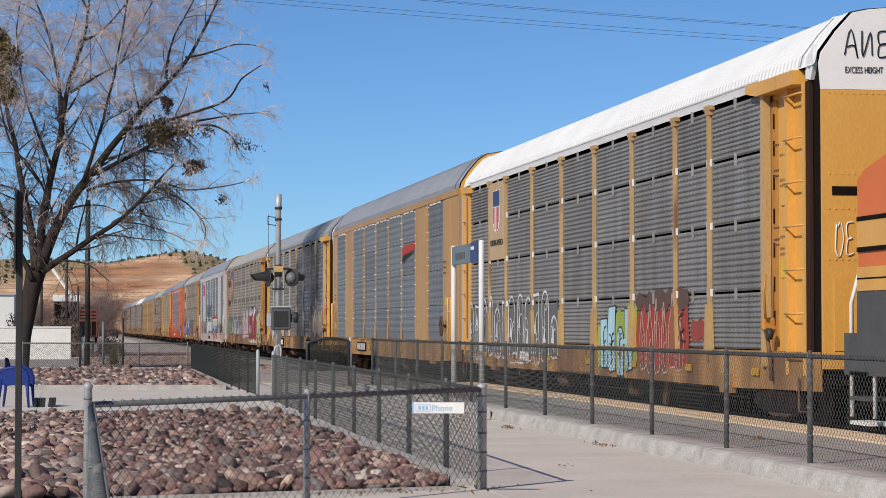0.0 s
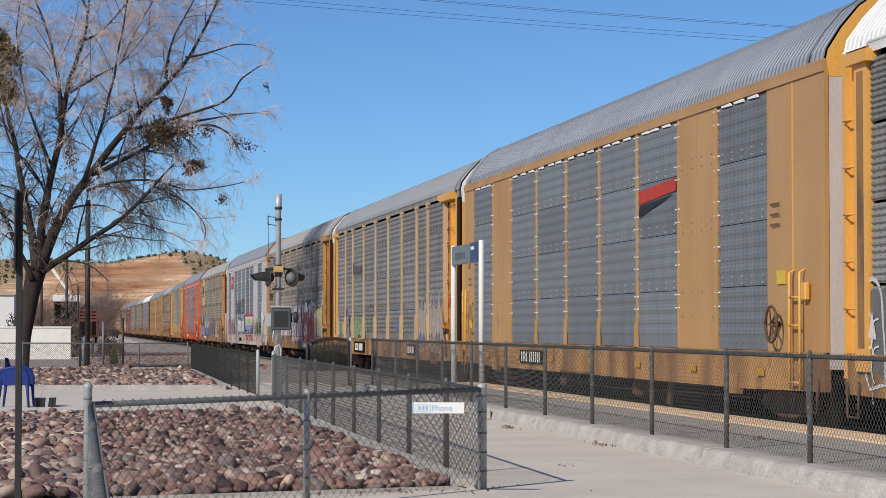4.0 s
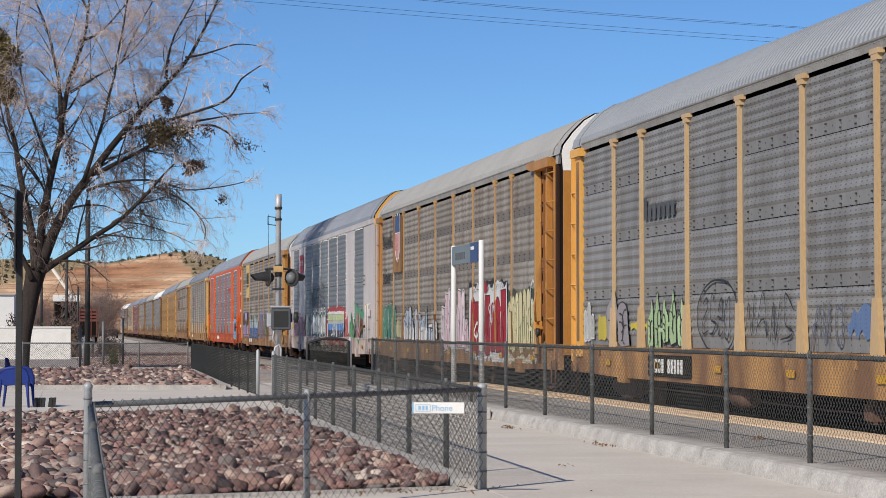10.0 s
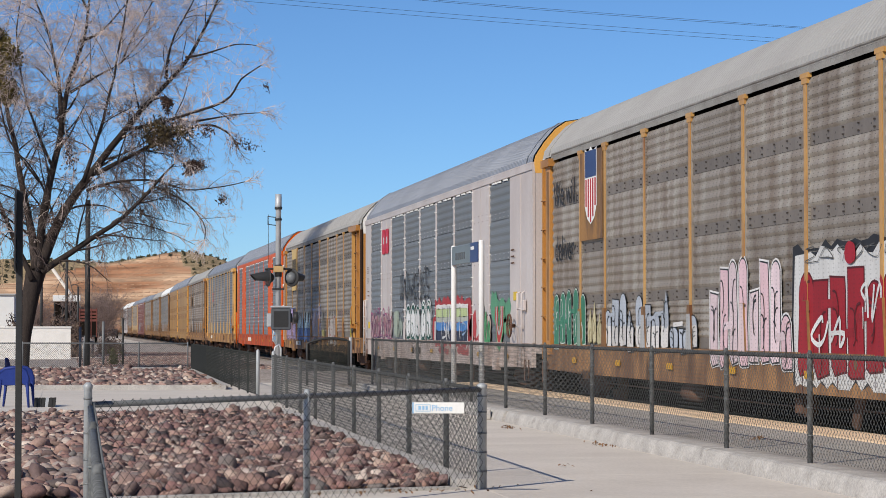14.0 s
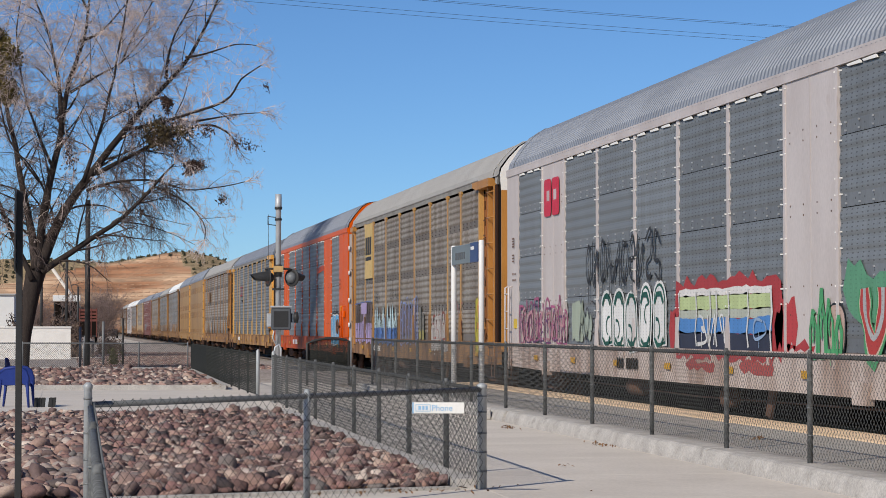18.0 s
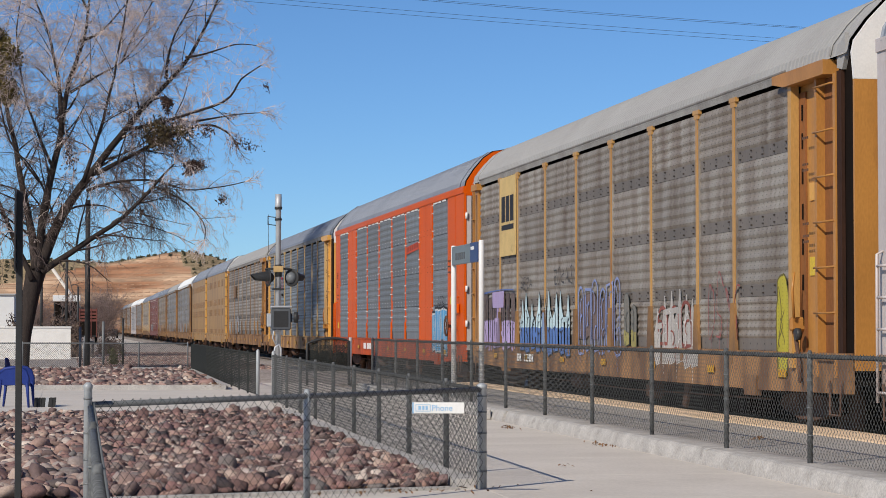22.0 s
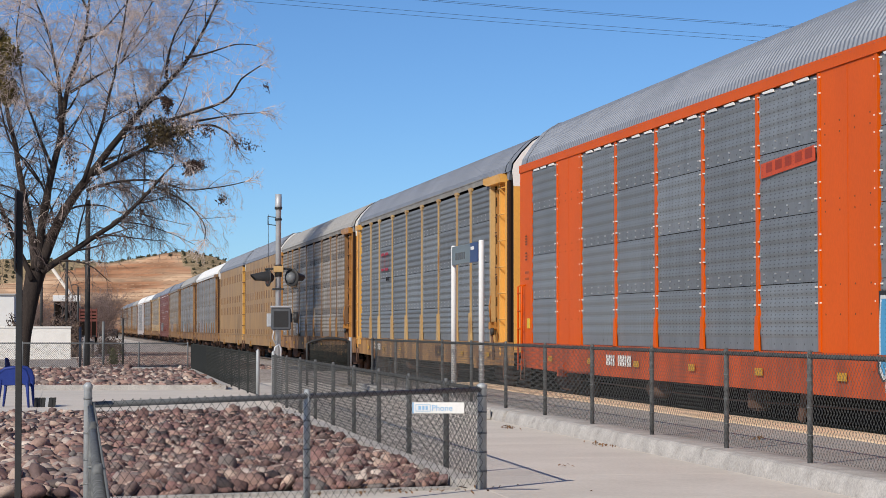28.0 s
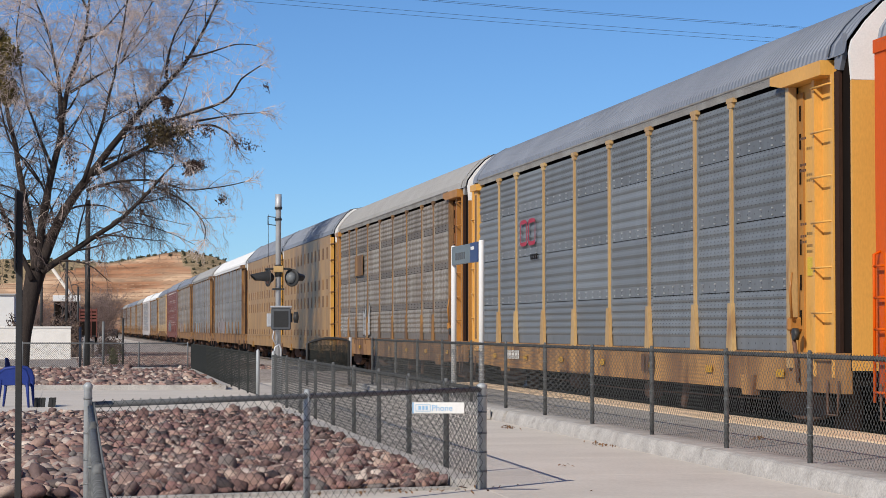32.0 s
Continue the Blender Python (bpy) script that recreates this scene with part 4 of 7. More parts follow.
M["alu"] = material("dull_aluminium", (0.5, 0.51, 0.52), 0.5, 0.35, scale=4, mix=0.3, grain=0.05)
M["lens"] = material("smoky_red_lens", (0.16, 0.10, 0.09), 0.15, scale=4, mix=0.2, grain=0.05)
M["blue_plastic"] = material("blue_plastic", (0.018, 0.038, 0.2), 0.45, scale=4, mix=0.3, grain=0.05)
M["mesh_dark"] = material("grey_black_wind_screen", (0.035, 0.037, 0.035), 0.9, scale=4, mix=0.3, grain=0.3, spec=0.05)

# platform sign on two white poles
sgn = thing("platform_sign", "long grey station sign board between two white round poles", "sign")
for y in (42.85, 39.92):
    part("pole", tubes(([(7.5, y, 0.17), (7.5, y, 3.11), (7.5, y, 3.13)], [0.052, 0.052, 0.035]), sides=16), M["pole_white"], sgn)
board = part("board", soft_box(7.45, 7.5, 40.0, 42.8, 2.74, 3.10, 0.008), M["sign_grey"], sgn)
part("board_end", boxes((7.44, 7.505, 40.0, 40.75, 2.738, 3.102)), M["sign_navy"], board, "navy blue end of the board")
for k in range(5):
    part("lettering", boxes((7.442, 7.452, 41.35 + 0.22 * k, 41.48 + 0.22 * k, 2.83, 2.96)), M["grey_box"], board)
for k in range(3):
    part("lettering", boxes((7.434, 7.442, 40.35 + 0.12 * k, 40.43 + 0.12 * k, 2.97, 3.03)), M["white"], board)

# small phone sign on the front fence
phone = thing("phone_sign", "white sign with pale blue lettering wired to the fence", "sign", at=pose(3.33, 19.84, 0.80, 0, 0, -14))
part("plate", soft_box(-0.235, 0.235, 0.0, 0.012, -0.05, 0.05, 0.003), M["white"], phone)
part("border", boxes((-0.235, -0.222, -0.003, 0.0, -0.05, 0.05)), M["sign_blue"], phone)
part("symbol", boxes((-0.2, -0.075, -0.003, 0.0, 0.026, 0.031), (-0.2, -0.075, -0.003, 0.0, -0.031, -0.026), (-0.205, -0.2, -0.003, 0.0, -0.031, 0.031), (-0.075, -0.07, -0.003, 0.0, -0.031, 0.031), (-0.18, -0.155, -0.003, 0.0, -0.017, 0.017), (-0.145, -0.125, -0.003, 0.0, -0.017, 0.017), (-0.115, -0.095, -0.003, 0.0, -0.017, 0.017)), M["sign_blue"], phone)


def words(text, size, mt, parent, m, name="lettering", depth=0.002, stretch=1.0):
    """Lettering as a mesh, from the built-in font, lying in the plane of m."""
    cu = bpy.data.curves.new(name, "FONT")
    cu.body, cu.size, cu.extrude, cu.align_x, cu.align_y = text, size, depth, "CENTER", "CENTER"
    tmp = bpy.data.objects.new(name, cu)
    scene.collection.objects.link(tmp)
    me = bpy.data.meshes.new_from_object(tmp.evaluated_get(bpy.context.evaluated_depsgraph_get()))
    bpy.data.objects.remove(tmp)
    me.transform(Matrix.Diagonal((stretch, 1, 1, 1)))
    me.materials.clear()
    me.materials.append(mt)
    ob = new(name, me)
    ob.parent = parent
    ob.matrix_basis = m
    return ob


words("Phone", 0.075, M["sign_blue"], phone, pose(0.035, -0.002, -0.002, 90, 0, 0))

# crossing signal
sig = thing("crossing_signal", "railway crossing signal on an aluminium mast with two hooded lamps", "signal", at=pose(4.76, 50.2, 0))
part("mast", tubes(([(0, 0, 0), (0, 0, 4.2), (0, 0, 4.22), (0, 0, 4.55)], [0.062, 0.062, 0.075, 0.07]), sides=14), M["alu"], sig)
part("cap_bands", tubes(([(0, 0, 4.2), (0, 0, 4.26)], 0.085), ([(0, 0, 3.95), (0, 0, 4.0)], 0.08), ([(0, 0, 2.68), (0, 0, 2.95)], 0.082), sides=12), M["dark_steel"], sig)
part("ladder_bracket", tubes(([(-0.04, 0, 4.02), (-0.24, -0.02, 4.04), (-0.24, -0.02, 3.86), (-0.04, 0, 3.84)], 0.012), sides=6), M["dark_steel"], sig)
part("cross_arm", tubes(([(-0.3, 0, 2.84), (-0.24, 0, 2.86), (0.24, 0, 2.86), (0.3, 0, 2.84)], 0.025), sides=8), M["dark_steel"], sig)
for px, ax, ay, mt in ((-0.23, -0.97, -0.24, "dark_steel"), (0.31, 0.72, 0.69, "galv")):
    at, to = Vector((px, 0, 2.66)), Vector((ax, ay, 0))
    lamp = part("lamp_disc", tubes(([at - to * 0.012, at - to * 0.01, at + to * 0.01, at + to * 0.012], [0.17, 0.205, 0.205, 0.17]), sides=28), M["dark_steel"], sig, "round black backing disc")
    part("lamp_body", tubes(([at - to * 0.012, at - to * 0.03, at - to * 0.09, at - to * 0.14], [0.125, 0.125, 0.105, 0.04]), sides=20), M[mt], lamp)
    part("lens", tubes(([at + to * 0.012, at + to * 0.03, at + to * 0.04], [0.15, 0.14, 0.06]), sides=20), M["lens"], lamp)
    up = Vector((0, 0, 1))
    across = to.cross(up)
    bm = bmesh.new()
    rings = []
    for d, r, drop in ((0.01, 0.15, 0.0), (0.16, 0.125, -0.0), (0.34, 0.085, -0.02)):
        rings.append([bm.verts.new(at + to * (d + (0.0 if d < 0.3 else 0.08 * math.sin(w))) + (across * math.cos(w) + up * math.sin(w)) * r + up * drop) for w in (radians(-35 + 250 * k / 14) for k in range(15))])
    for ra, rb in zip(rings, rings[1:]):
        for k in range(14):
            bm.faces.new((ra[k], ra[k + 1], rb[k + 1], rb[k]))
    part("hood", bm, M["dark_steel"], lamp)
part("arm_clamp", soft_box(-0.11, 0.11, -0.1, 0.08, 2.78, 2.92, 0.01), M["post_ochre"], sig, "tan painted clamp")
part("antenna", tubes(([(-0.22, -0.02, 4.1), (-0.23, -0.02, 3.0)], 0.006), sides=4), M["dark_steel"], sig)
part("mast_clamp", boxes((-0.13, 0.13, -0.09, 0.09, 2.38, 2.42)), M["dark_steel"], sig)
bx = part("junction_box", soft_box(-0.17, 0.26, -0.3, -0.06, 1.48, 1.98, 0.02, 2), M["grey_box"], sig, "grey steel junction box")
part("lid", soft_box(-0.19, 0.28, -0.33, -0.05, 1.98, 2.02, 0.008), M["alu"], bx)
part("door_seam", boxes((-0.13, 0.2, -0.306, -0.3, 1.54, 1.9)), M["dark_steel"], bx)
part("latch", boxes((0.26, 0.3, -0.24, -0.12, 1.65, 1.85)), M["dark_steel"], bx)
part("bell", tubes(([(0.34, -0.2, 1.76), (0.42, -0.22, 1.76), (0.44, -0.22, 1.76)], [0.12, 0.13, 0.05]), sides=16), M["dark_steel"], sig, "round warning bell")
part("side_bracket", soft_box(-0.27, -0.17, -0.2, -0.1, 1.55, 1.85, 0.01), M["alu"], sig)
part("cable", tubes(([(-0.1, -0.18, 1.52), (-0.14, -0.18, 1.3), (-0.06, -0.12, 1.15), (0.02, -0.08, 1.1)], 0.018), sides=6), M["alu"], sig)

# pedestrian gate with a curved top and dark screen
gate = thing("swing_gate", "curved-top pedestrian gate covered with black wind screen", "gate")
arc = [(6.15 + 1.08 * k / 12, 1.02 + 0.24 * math.sin(math.pi * (0.12 + 0.66 * k / 12)) ** 0.8) for k in range(13)]
bm = bmesh.new()
for k in range(52):
    x = 6.17 + 0.0205 * k
    f = (x - 6.15) / 1.08
    z = 1.0 + 0.24 * math.sin(math.pi * (0.12 + 0.66 * f)) ** 0.8
    tube(bm, [(x, 57.0, 0.42), (x, 57.0, z)], 0.0085, 4)
for k in range(34):
    tube(bm, [(6.15, 57.0, 0.42 + 0.02 * k), (7.23, 57.0, 0.42 + 0.02 * k)], 0.006, 4)
tagged(part("wind_screen", bm, M["mesh_dark"], gate), "black woven wind screen", kind="stuff")
part("gate_frame", tubes(([(6.15, 56.97, 0.05)] + [(x, 56.97, z) for x, z in arc] + [(7.23, 56.97, 0.05)], 0.035), sides=8), M["dark_steel"], gate)
part("gate_post", tubes(([(7.27, 57, 0), (7.27, 57, 1.28)], 0.04)), M["alu"], gate)
for (x, y, z) in ((4.22, 49.2, 1.02), (4.24, 45.7, 1.02)):
    tagged(part("gate_post", tubes(([(x, y, 0), (x, y, z), (x, y, z + 0.03)], [0.04, 0.04, 0.02])), M["galv_light"]), "round light steel gate post at the fence opening", "fence post")
tagged(part("hoop_rail", tubes(([(4.28, 46.0, 0.0), (4.28, 46.0, 1.0), (4.3, 46.0, 1.12), (4.38, 46.0, 1.18), (4.42, 46.0, 1.1), (4.42, 46.0, 0)], 0.022)), M["alu"]), "bent tubular steel hoop beside the fence end", "rail")
# dark wind screen on the far fence
tagged(part("wind_screen", prisms(([(64.0, 0.08), (78.2, 0.08), (78.2, 0.96), (64.0, 0.96)], 0, 4.36, 4.37)), M["mesh_dark"]), "black wind screen tied to the fence", "fence screen")

# near dark post with a plate seen edge on
pst = thing("sign_post", "dark painted square steel sign post", "sign post", at=pose(-0.3, 15.25, 0))
part("post", soft_box(-0.022, 0.022, -0.022, 0.022, 0, 2.44, 0.004), M["dark_steel"], pst)
part("plate", boxes((-0.03, -0.024, -0.25, 0.25, 1.9, 2.46)), M["dark_steel"], pst)

# blue plastic chair
ch = thing("plastic_chair", "blue moulded plastic armchair on the path", "chair", at=pose(-0.9, 43.7, 0, 0, 0, -10) @ Matrix.Diagonal((0.80, 0.95, 1.07, 1)))
BP = M["blue_plastic"]
bm = bmesh.new()
grid = [[bm.verts.new((-0.27 + 0.54 * i / 6, -0.24 + 0.48 * j / 6, 0.43 - 0.05 * (1 - (j / 3 - 1) ** 2) + 0.03 * (i / 6) - 0.05 * max(0, i - 5))) for j in range(7)] for i in range(7)]
for i in range(6):
    for j in range(6):
        bm.faces.new((grid[i][j], grid[i + 1][j], grid[i + 1][j + 1], grid[i][j + 1]))
bmesh.ops.solidify(bm, geom=bm.faces[:], thickness=0.02)
part("seat", bm, BP, ch)
bm = bmesh.new()
grid = []
for i in range(8):
    f = i / 7
    half = 0.25 + 0.02 * math.sin(3.1 * f) - 0.10 * max(0.0, f - 0.75) * 4 * f
    grid.append([bm.verts.new((-0.17 - 0.06 * f - 0.05 * (1 - (j / 3 - 1) ** 2), half * (j / 3 - 1), 0.43 + 0.46 * f - 0.02 * (j / 3 - 1) ** 2)) for j in range(7)])
for i in range(7):
    for j in range(6):
        bm.faces.new((grid[i][j], grid[i + 1][j], grid[i + 1][j + 1], grid[i][j + 1]))
bmesh.ops.solidify(bm, geom=bm.faces[:], thickness=0.02)
part("backrest", bm, BP, ch)
for y in (-0.27, 0.27):
    side = prisms(([(-0.34, 0.5), (-0.33, 0.64), (-0.2, 0.69), (0.02, 0.71), (0.18, 0.695), (0.28, 0.64), (0.335, 0.54), (0.34, 0.42), (0.26, 0.40), (0.2, 0.44), (0.05, 0.40), (-0.3, 0.40)], 1, y - 0.022, y + 0.022))
    part("arm_panel", side, BP, ch)
    part("armrest", tubes(([(-0.34, y, 0.62), (-0.22, y, 0.69), (0.02, y, 0.715), (0.18, y, 0.70), (0.29, y, 0.64), (0.345, y, 0.52), (0.35, y, 0.40)], 0.035), sides=8), BP, ch)
    part("leg", tubes(([(0.32, y, 0.45), (0.34, y, 0.2), (0.36, y, 0.0)], [0.045, 0.036, 0.028]), sides=7), BP, ch)
    part("leg", tubes(([(-0.31, y, 0.5), (-0.34, y, 0.25), (-0.38, y, 0.0)], [0.045, 0.036, 0.028]), sides=7), BP, ch)
part("front_apron", prisms(([(-0.25, 0.43), (0.25, 0.43), (0.25, 0.36), (0.1, 0.39), (-0.1, 0.39), (-0.25, 0.36)], 0, 0.27, 0.295)), BP, ch)
# dark striped patch beside the chair, built as an added block of slats
crate = thing("slatted_crate", "low dark slatted block with a pale stripe on the path", "crate", at=pose(-0.36, 43.6, 0))
for k in range(6):
    part("slat", prisms(([(-0.21 + 0.07 * k, 0.0), (-0.15 + 0.07 * k, 0.0), (-0.13 + 0.07 * k, 0.185), (-0.19 + 0.07 * k, 0.185)], 1, -0.02, 0.0)), M["alu"] if k == 3 else M["dark_steel"], crate)
part("backing", boxes((-0.18, 0.2, 0.004, 0.1, 0.0, 0.17)), M["mesh_dark"], crate)
# litter and dead leaves
M["leaf"] = material("dead_leaves", (0.20, 0.11, 0.055), 0.9, island=0.5, scale=5)


def leaf_pile(label, cx, cy, cz, rx, ry, n, seed, size=0.035, name="leaf_litter"):
    rng = random.Random(seed)
    bm = bmesh.new()
    for _ in range(n):
        m = Matrix.Translation((cx + rng.gauss(0, rx), cy + rng.gauss(0, ry), cz + rng.uniform(0.004, 0.03))) @ Euler((rng.gauss(0, 0.5), rng.gauss(0, 0.5), rng.uniform(0, 6.28))).to_matrix().to_4x4()
        s = size * rng.uniform(0.6, 1.4)
        vs = [bm.verts.new(m @ Vector(c)) for c in ((-s, 0, 0), (0, -s * 0.5, 0.006), (s, 0, 0), (0, s * 0.5, 0.006))]
        bm.faces.new(vs)
    return tagged(part(name, bm, M["leaf"]), label, "leaves", kind="stuff")


leaf_pile("small heap of brown dead leaves on the walkway", 6.65, 33.2, 0, 0.04, 0.3, 36, 1, 0.025)
leaf_pile("small heap of brown dead leaves on the walkway", 6.85, 28.0, 0, 0.05, 0.3, 26, 2, 0.025)
leaf_pile("few dead leaves on the walkway", 5.4, 24.0, 0, 0.06, 0.1, 7, 3, 0.022)
leaf_pile("dead leaves gathered along the front fence", 2.6, 20.6, 0, 0.7, 0.2, 150, 4, 0.022)
leaf_pile("few dead leaves on the platform", 8.3, 26.0, 0.17, 0.08, 0.1, 14, 5)
leaf_pile("brown dead leaves at the edge of the farther bed", 3.6, 58.0, 0.1, 0.15, 1.5, 160, 6)

# loose stones of the yard
rng = random.Random(21)
V, F, n = [], [], 0
lows = [(np.array([v.co[:] for v in me.vertices]), np.array([p.vertices[:] for p in me.polygons])) for me in COBBLES[8:]]
for _ in range(7500):
    x, y = rng.uniform(0.6, 8.2), 84 + 60 * rng.random() ** 1.6
    if x < 4.6 and y < 90:
        continue
    r = rng.uniform(0.025, 0.06)
    co, fa = lows[rng.randrange(8)]
    mm = np.array(Euler((rng.gauss(0, 0.4), rng.gauss(0, 0.4), rng.uniform(0, 6))).to_matrix()) * r
    V.append(co @ mm.T + np.array((x, y, -0.02)))
    F.append(fa + n)
    n += len(co)
me = bpy.data.meshes.new("yard_gravel")
me.from_pydata(np.concatenate(V).tolist(), [], np.concatenate(F).tolist())
me.materials.append(M["cobble"])
tagged(new("yard_gravel", me), "loose grey-pink stones scattered over the yard", "gravel", kind="stuff")

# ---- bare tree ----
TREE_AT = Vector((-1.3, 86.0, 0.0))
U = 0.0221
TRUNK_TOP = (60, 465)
trng = random.Random(5)
BOUGHS = []


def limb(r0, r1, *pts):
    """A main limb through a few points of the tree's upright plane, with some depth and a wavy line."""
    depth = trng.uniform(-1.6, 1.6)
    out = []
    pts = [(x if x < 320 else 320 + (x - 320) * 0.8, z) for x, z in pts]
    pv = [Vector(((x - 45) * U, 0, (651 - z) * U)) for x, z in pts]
    total = 0.0
    for k in range(len(pv) - 1):
        for j in range(4):
            f = j / 4
            p0, p1, p2, p3 = pv[max(k - 1, 0)], pv[k], pv[k + 1], pv[min(k + 2, len(pv) - 1)]
            p = 0.5 * ((2 * p1) + (p2 - p0) * f + (2 * p0 - 5 * p1 + 4 * p2 - p3) * f * f + (3 * p1 - p0 - 3 * p2 + p3) * f ** 3)
            out.append(p)
    out.append(pv[-1])
    n = len(out)
    for i, p in enumerate(out):
        w = i / (n - 1)
        p.y = depth * w
        p += noise.noise_vector(p * 0.9 + Vector((r0 * 50, 0, 0))) * 0.06 * min(1, w * 4)
    rad = [r0 + (r1 - r0) * (i / (n - 1)) ** (0.8 if r1 < r0 else 1.6) for i in range(n)]
    BOUGHS.append((out, rad))


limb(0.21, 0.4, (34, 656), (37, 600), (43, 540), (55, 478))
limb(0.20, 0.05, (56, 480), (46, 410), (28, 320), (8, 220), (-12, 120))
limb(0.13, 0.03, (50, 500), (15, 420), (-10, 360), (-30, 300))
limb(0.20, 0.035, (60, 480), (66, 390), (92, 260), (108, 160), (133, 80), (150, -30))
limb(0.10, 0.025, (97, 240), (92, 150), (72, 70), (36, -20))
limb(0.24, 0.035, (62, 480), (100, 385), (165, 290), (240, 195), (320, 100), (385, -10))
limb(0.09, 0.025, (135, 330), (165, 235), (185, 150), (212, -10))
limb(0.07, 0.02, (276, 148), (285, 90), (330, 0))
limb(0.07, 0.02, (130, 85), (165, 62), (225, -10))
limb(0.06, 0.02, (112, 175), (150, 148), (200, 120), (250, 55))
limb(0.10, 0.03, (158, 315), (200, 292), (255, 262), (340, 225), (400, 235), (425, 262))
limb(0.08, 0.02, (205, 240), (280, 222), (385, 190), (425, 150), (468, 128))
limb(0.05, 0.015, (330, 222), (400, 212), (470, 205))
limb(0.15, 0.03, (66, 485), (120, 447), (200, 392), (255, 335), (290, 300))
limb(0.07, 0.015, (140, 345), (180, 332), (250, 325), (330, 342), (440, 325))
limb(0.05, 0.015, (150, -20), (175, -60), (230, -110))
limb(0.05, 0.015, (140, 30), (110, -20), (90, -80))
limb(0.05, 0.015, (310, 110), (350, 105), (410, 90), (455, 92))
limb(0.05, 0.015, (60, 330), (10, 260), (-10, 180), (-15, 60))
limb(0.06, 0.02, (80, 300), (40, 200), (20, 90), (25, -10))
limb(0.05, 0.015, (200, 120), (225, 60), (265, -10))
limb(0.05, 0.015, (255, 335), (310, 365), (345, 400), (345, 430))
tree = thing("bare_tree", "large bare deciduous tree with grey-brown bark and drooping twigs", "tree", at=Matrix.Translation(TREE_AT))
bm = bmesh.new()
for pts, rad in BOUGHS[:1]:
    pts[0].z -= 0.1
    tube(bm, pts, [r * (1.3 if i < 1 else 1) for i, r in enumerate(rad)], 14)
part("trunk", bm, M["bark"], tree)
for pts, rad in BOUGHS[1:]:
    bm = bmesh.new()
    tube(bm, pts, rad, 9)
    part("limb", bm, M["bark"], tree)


def sprig(bm, p, d, length, r, droop, level, rng):
    n = 4 if level < 2 else 3
    pts, q = [p.copy()], p.copy()
    dirs = []
    for i in range(n):
        d = (d + noise.noise_vector(q * 1.7) * 0.35 + Vector((0, 0, -droop * (i + 1) / n)) + Vector((rng.gauss(0, 0.12), rng.gauss(0, 0.12), rng.gauss(0, 0.12)))).normalized()
        q = q + d * (length / n)
        pts.append(q.copy())
        dirs.append(d.copy())
    tube(bm, pts, [r * (1 - 0.7 * i / n) for i in range(n + 1)], 3 if level else 4, False)
    if level >= 2:
        return
    kids = int(length / (0.12 if level == 0 else 0.12))
    for _ in range(kids):
        f = rng.uniform(0.15, 1.0) * n
        i = min(int(f), n - 1)
        b = pts[i].lerp(pts[i + 1], f - i)
        side = Vector((rng.gauss(0, 1), rng.gauss(0, 0.7), rng.gauss(0, 1))).normalized()
        nd = (dirs[i] * 0.8 + side * 0.8).normalized()
        sprig(bm, b, nd, length * rng.uniform(0.28, 0.55), max(0.005, r * 0.55), droop, level + 1, rng)


twigs = [bmesh.new() for _ in range(4)]


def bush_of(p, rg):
    """Twigs with sunlight in their colour outside, with shade in it low and inside."""
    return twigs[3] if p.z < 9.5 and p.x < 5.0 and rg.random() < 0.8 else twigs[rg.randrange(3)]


rng = random.Random(8)
# side branches between the limbs and the twigs
for pts, rad in BOUGHS[1:]:
    for i in range(3, len(pts)):
        seg = pts[i] - pts[i - 1]
        if pts[i].x > 7.2 or rng.random() > seg.length / ((0.95 if pts[i].z < 10 else 0.75) if pts[i].x > 4.5 or pts[i].z > 9.5 else 0.5):
            continue
        turn = rng.choice((-1, 1)) * rng.uniform(0.45, 1.0)
        d = Matrix.Rotation(turn, 3, "Y") @ seg.normalized()
        d = (d + Vector((0, rng.gauss(0, 0.3), 0.25))).normalized()
        q = pts[i - 1].lerp(pts[i], rng.random())
        length, r = rng.uniform(1.3, 3.3) * (0.55 if pts[i].x > 5.0 else 1.0), min(0.05, max(0.014, rad[i] * rng.uniform(0.3, 0.5)))
        line, sag = [q.copy()], rng.uniform(-0.12, 0.16)
        for k in range(6):
            d = (d + noise.noise_vector(q * 1.3 + Vector((i, 0, 0))) * 0.28 - Vector((0, 0, sag))).normalized()
            q = q + d * length / 6
            line.append(q.copy())
        bm = bmesh.new()
        tube(bm, line, [r * (1 - 0.75 * k / 6) for k in range(7)], 5, False)
        part("branch", bm, M["bark"], tree)
        for k in range(1, 7):
            for _ in range(rng.choice((1, 1, 2))):
                side = Vector((rng.gauss(0, 1), rng.gauss(0, 0.8), rng.gauss(0.1, 1))).normalized()
                b = line[k - 1].lerp(line[k], rng.random())
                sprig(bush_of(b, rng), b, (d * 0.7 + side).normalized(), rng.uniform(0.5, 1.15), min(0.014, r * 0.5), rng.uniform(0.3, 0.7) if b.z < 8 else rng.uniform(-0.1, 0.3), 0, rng)
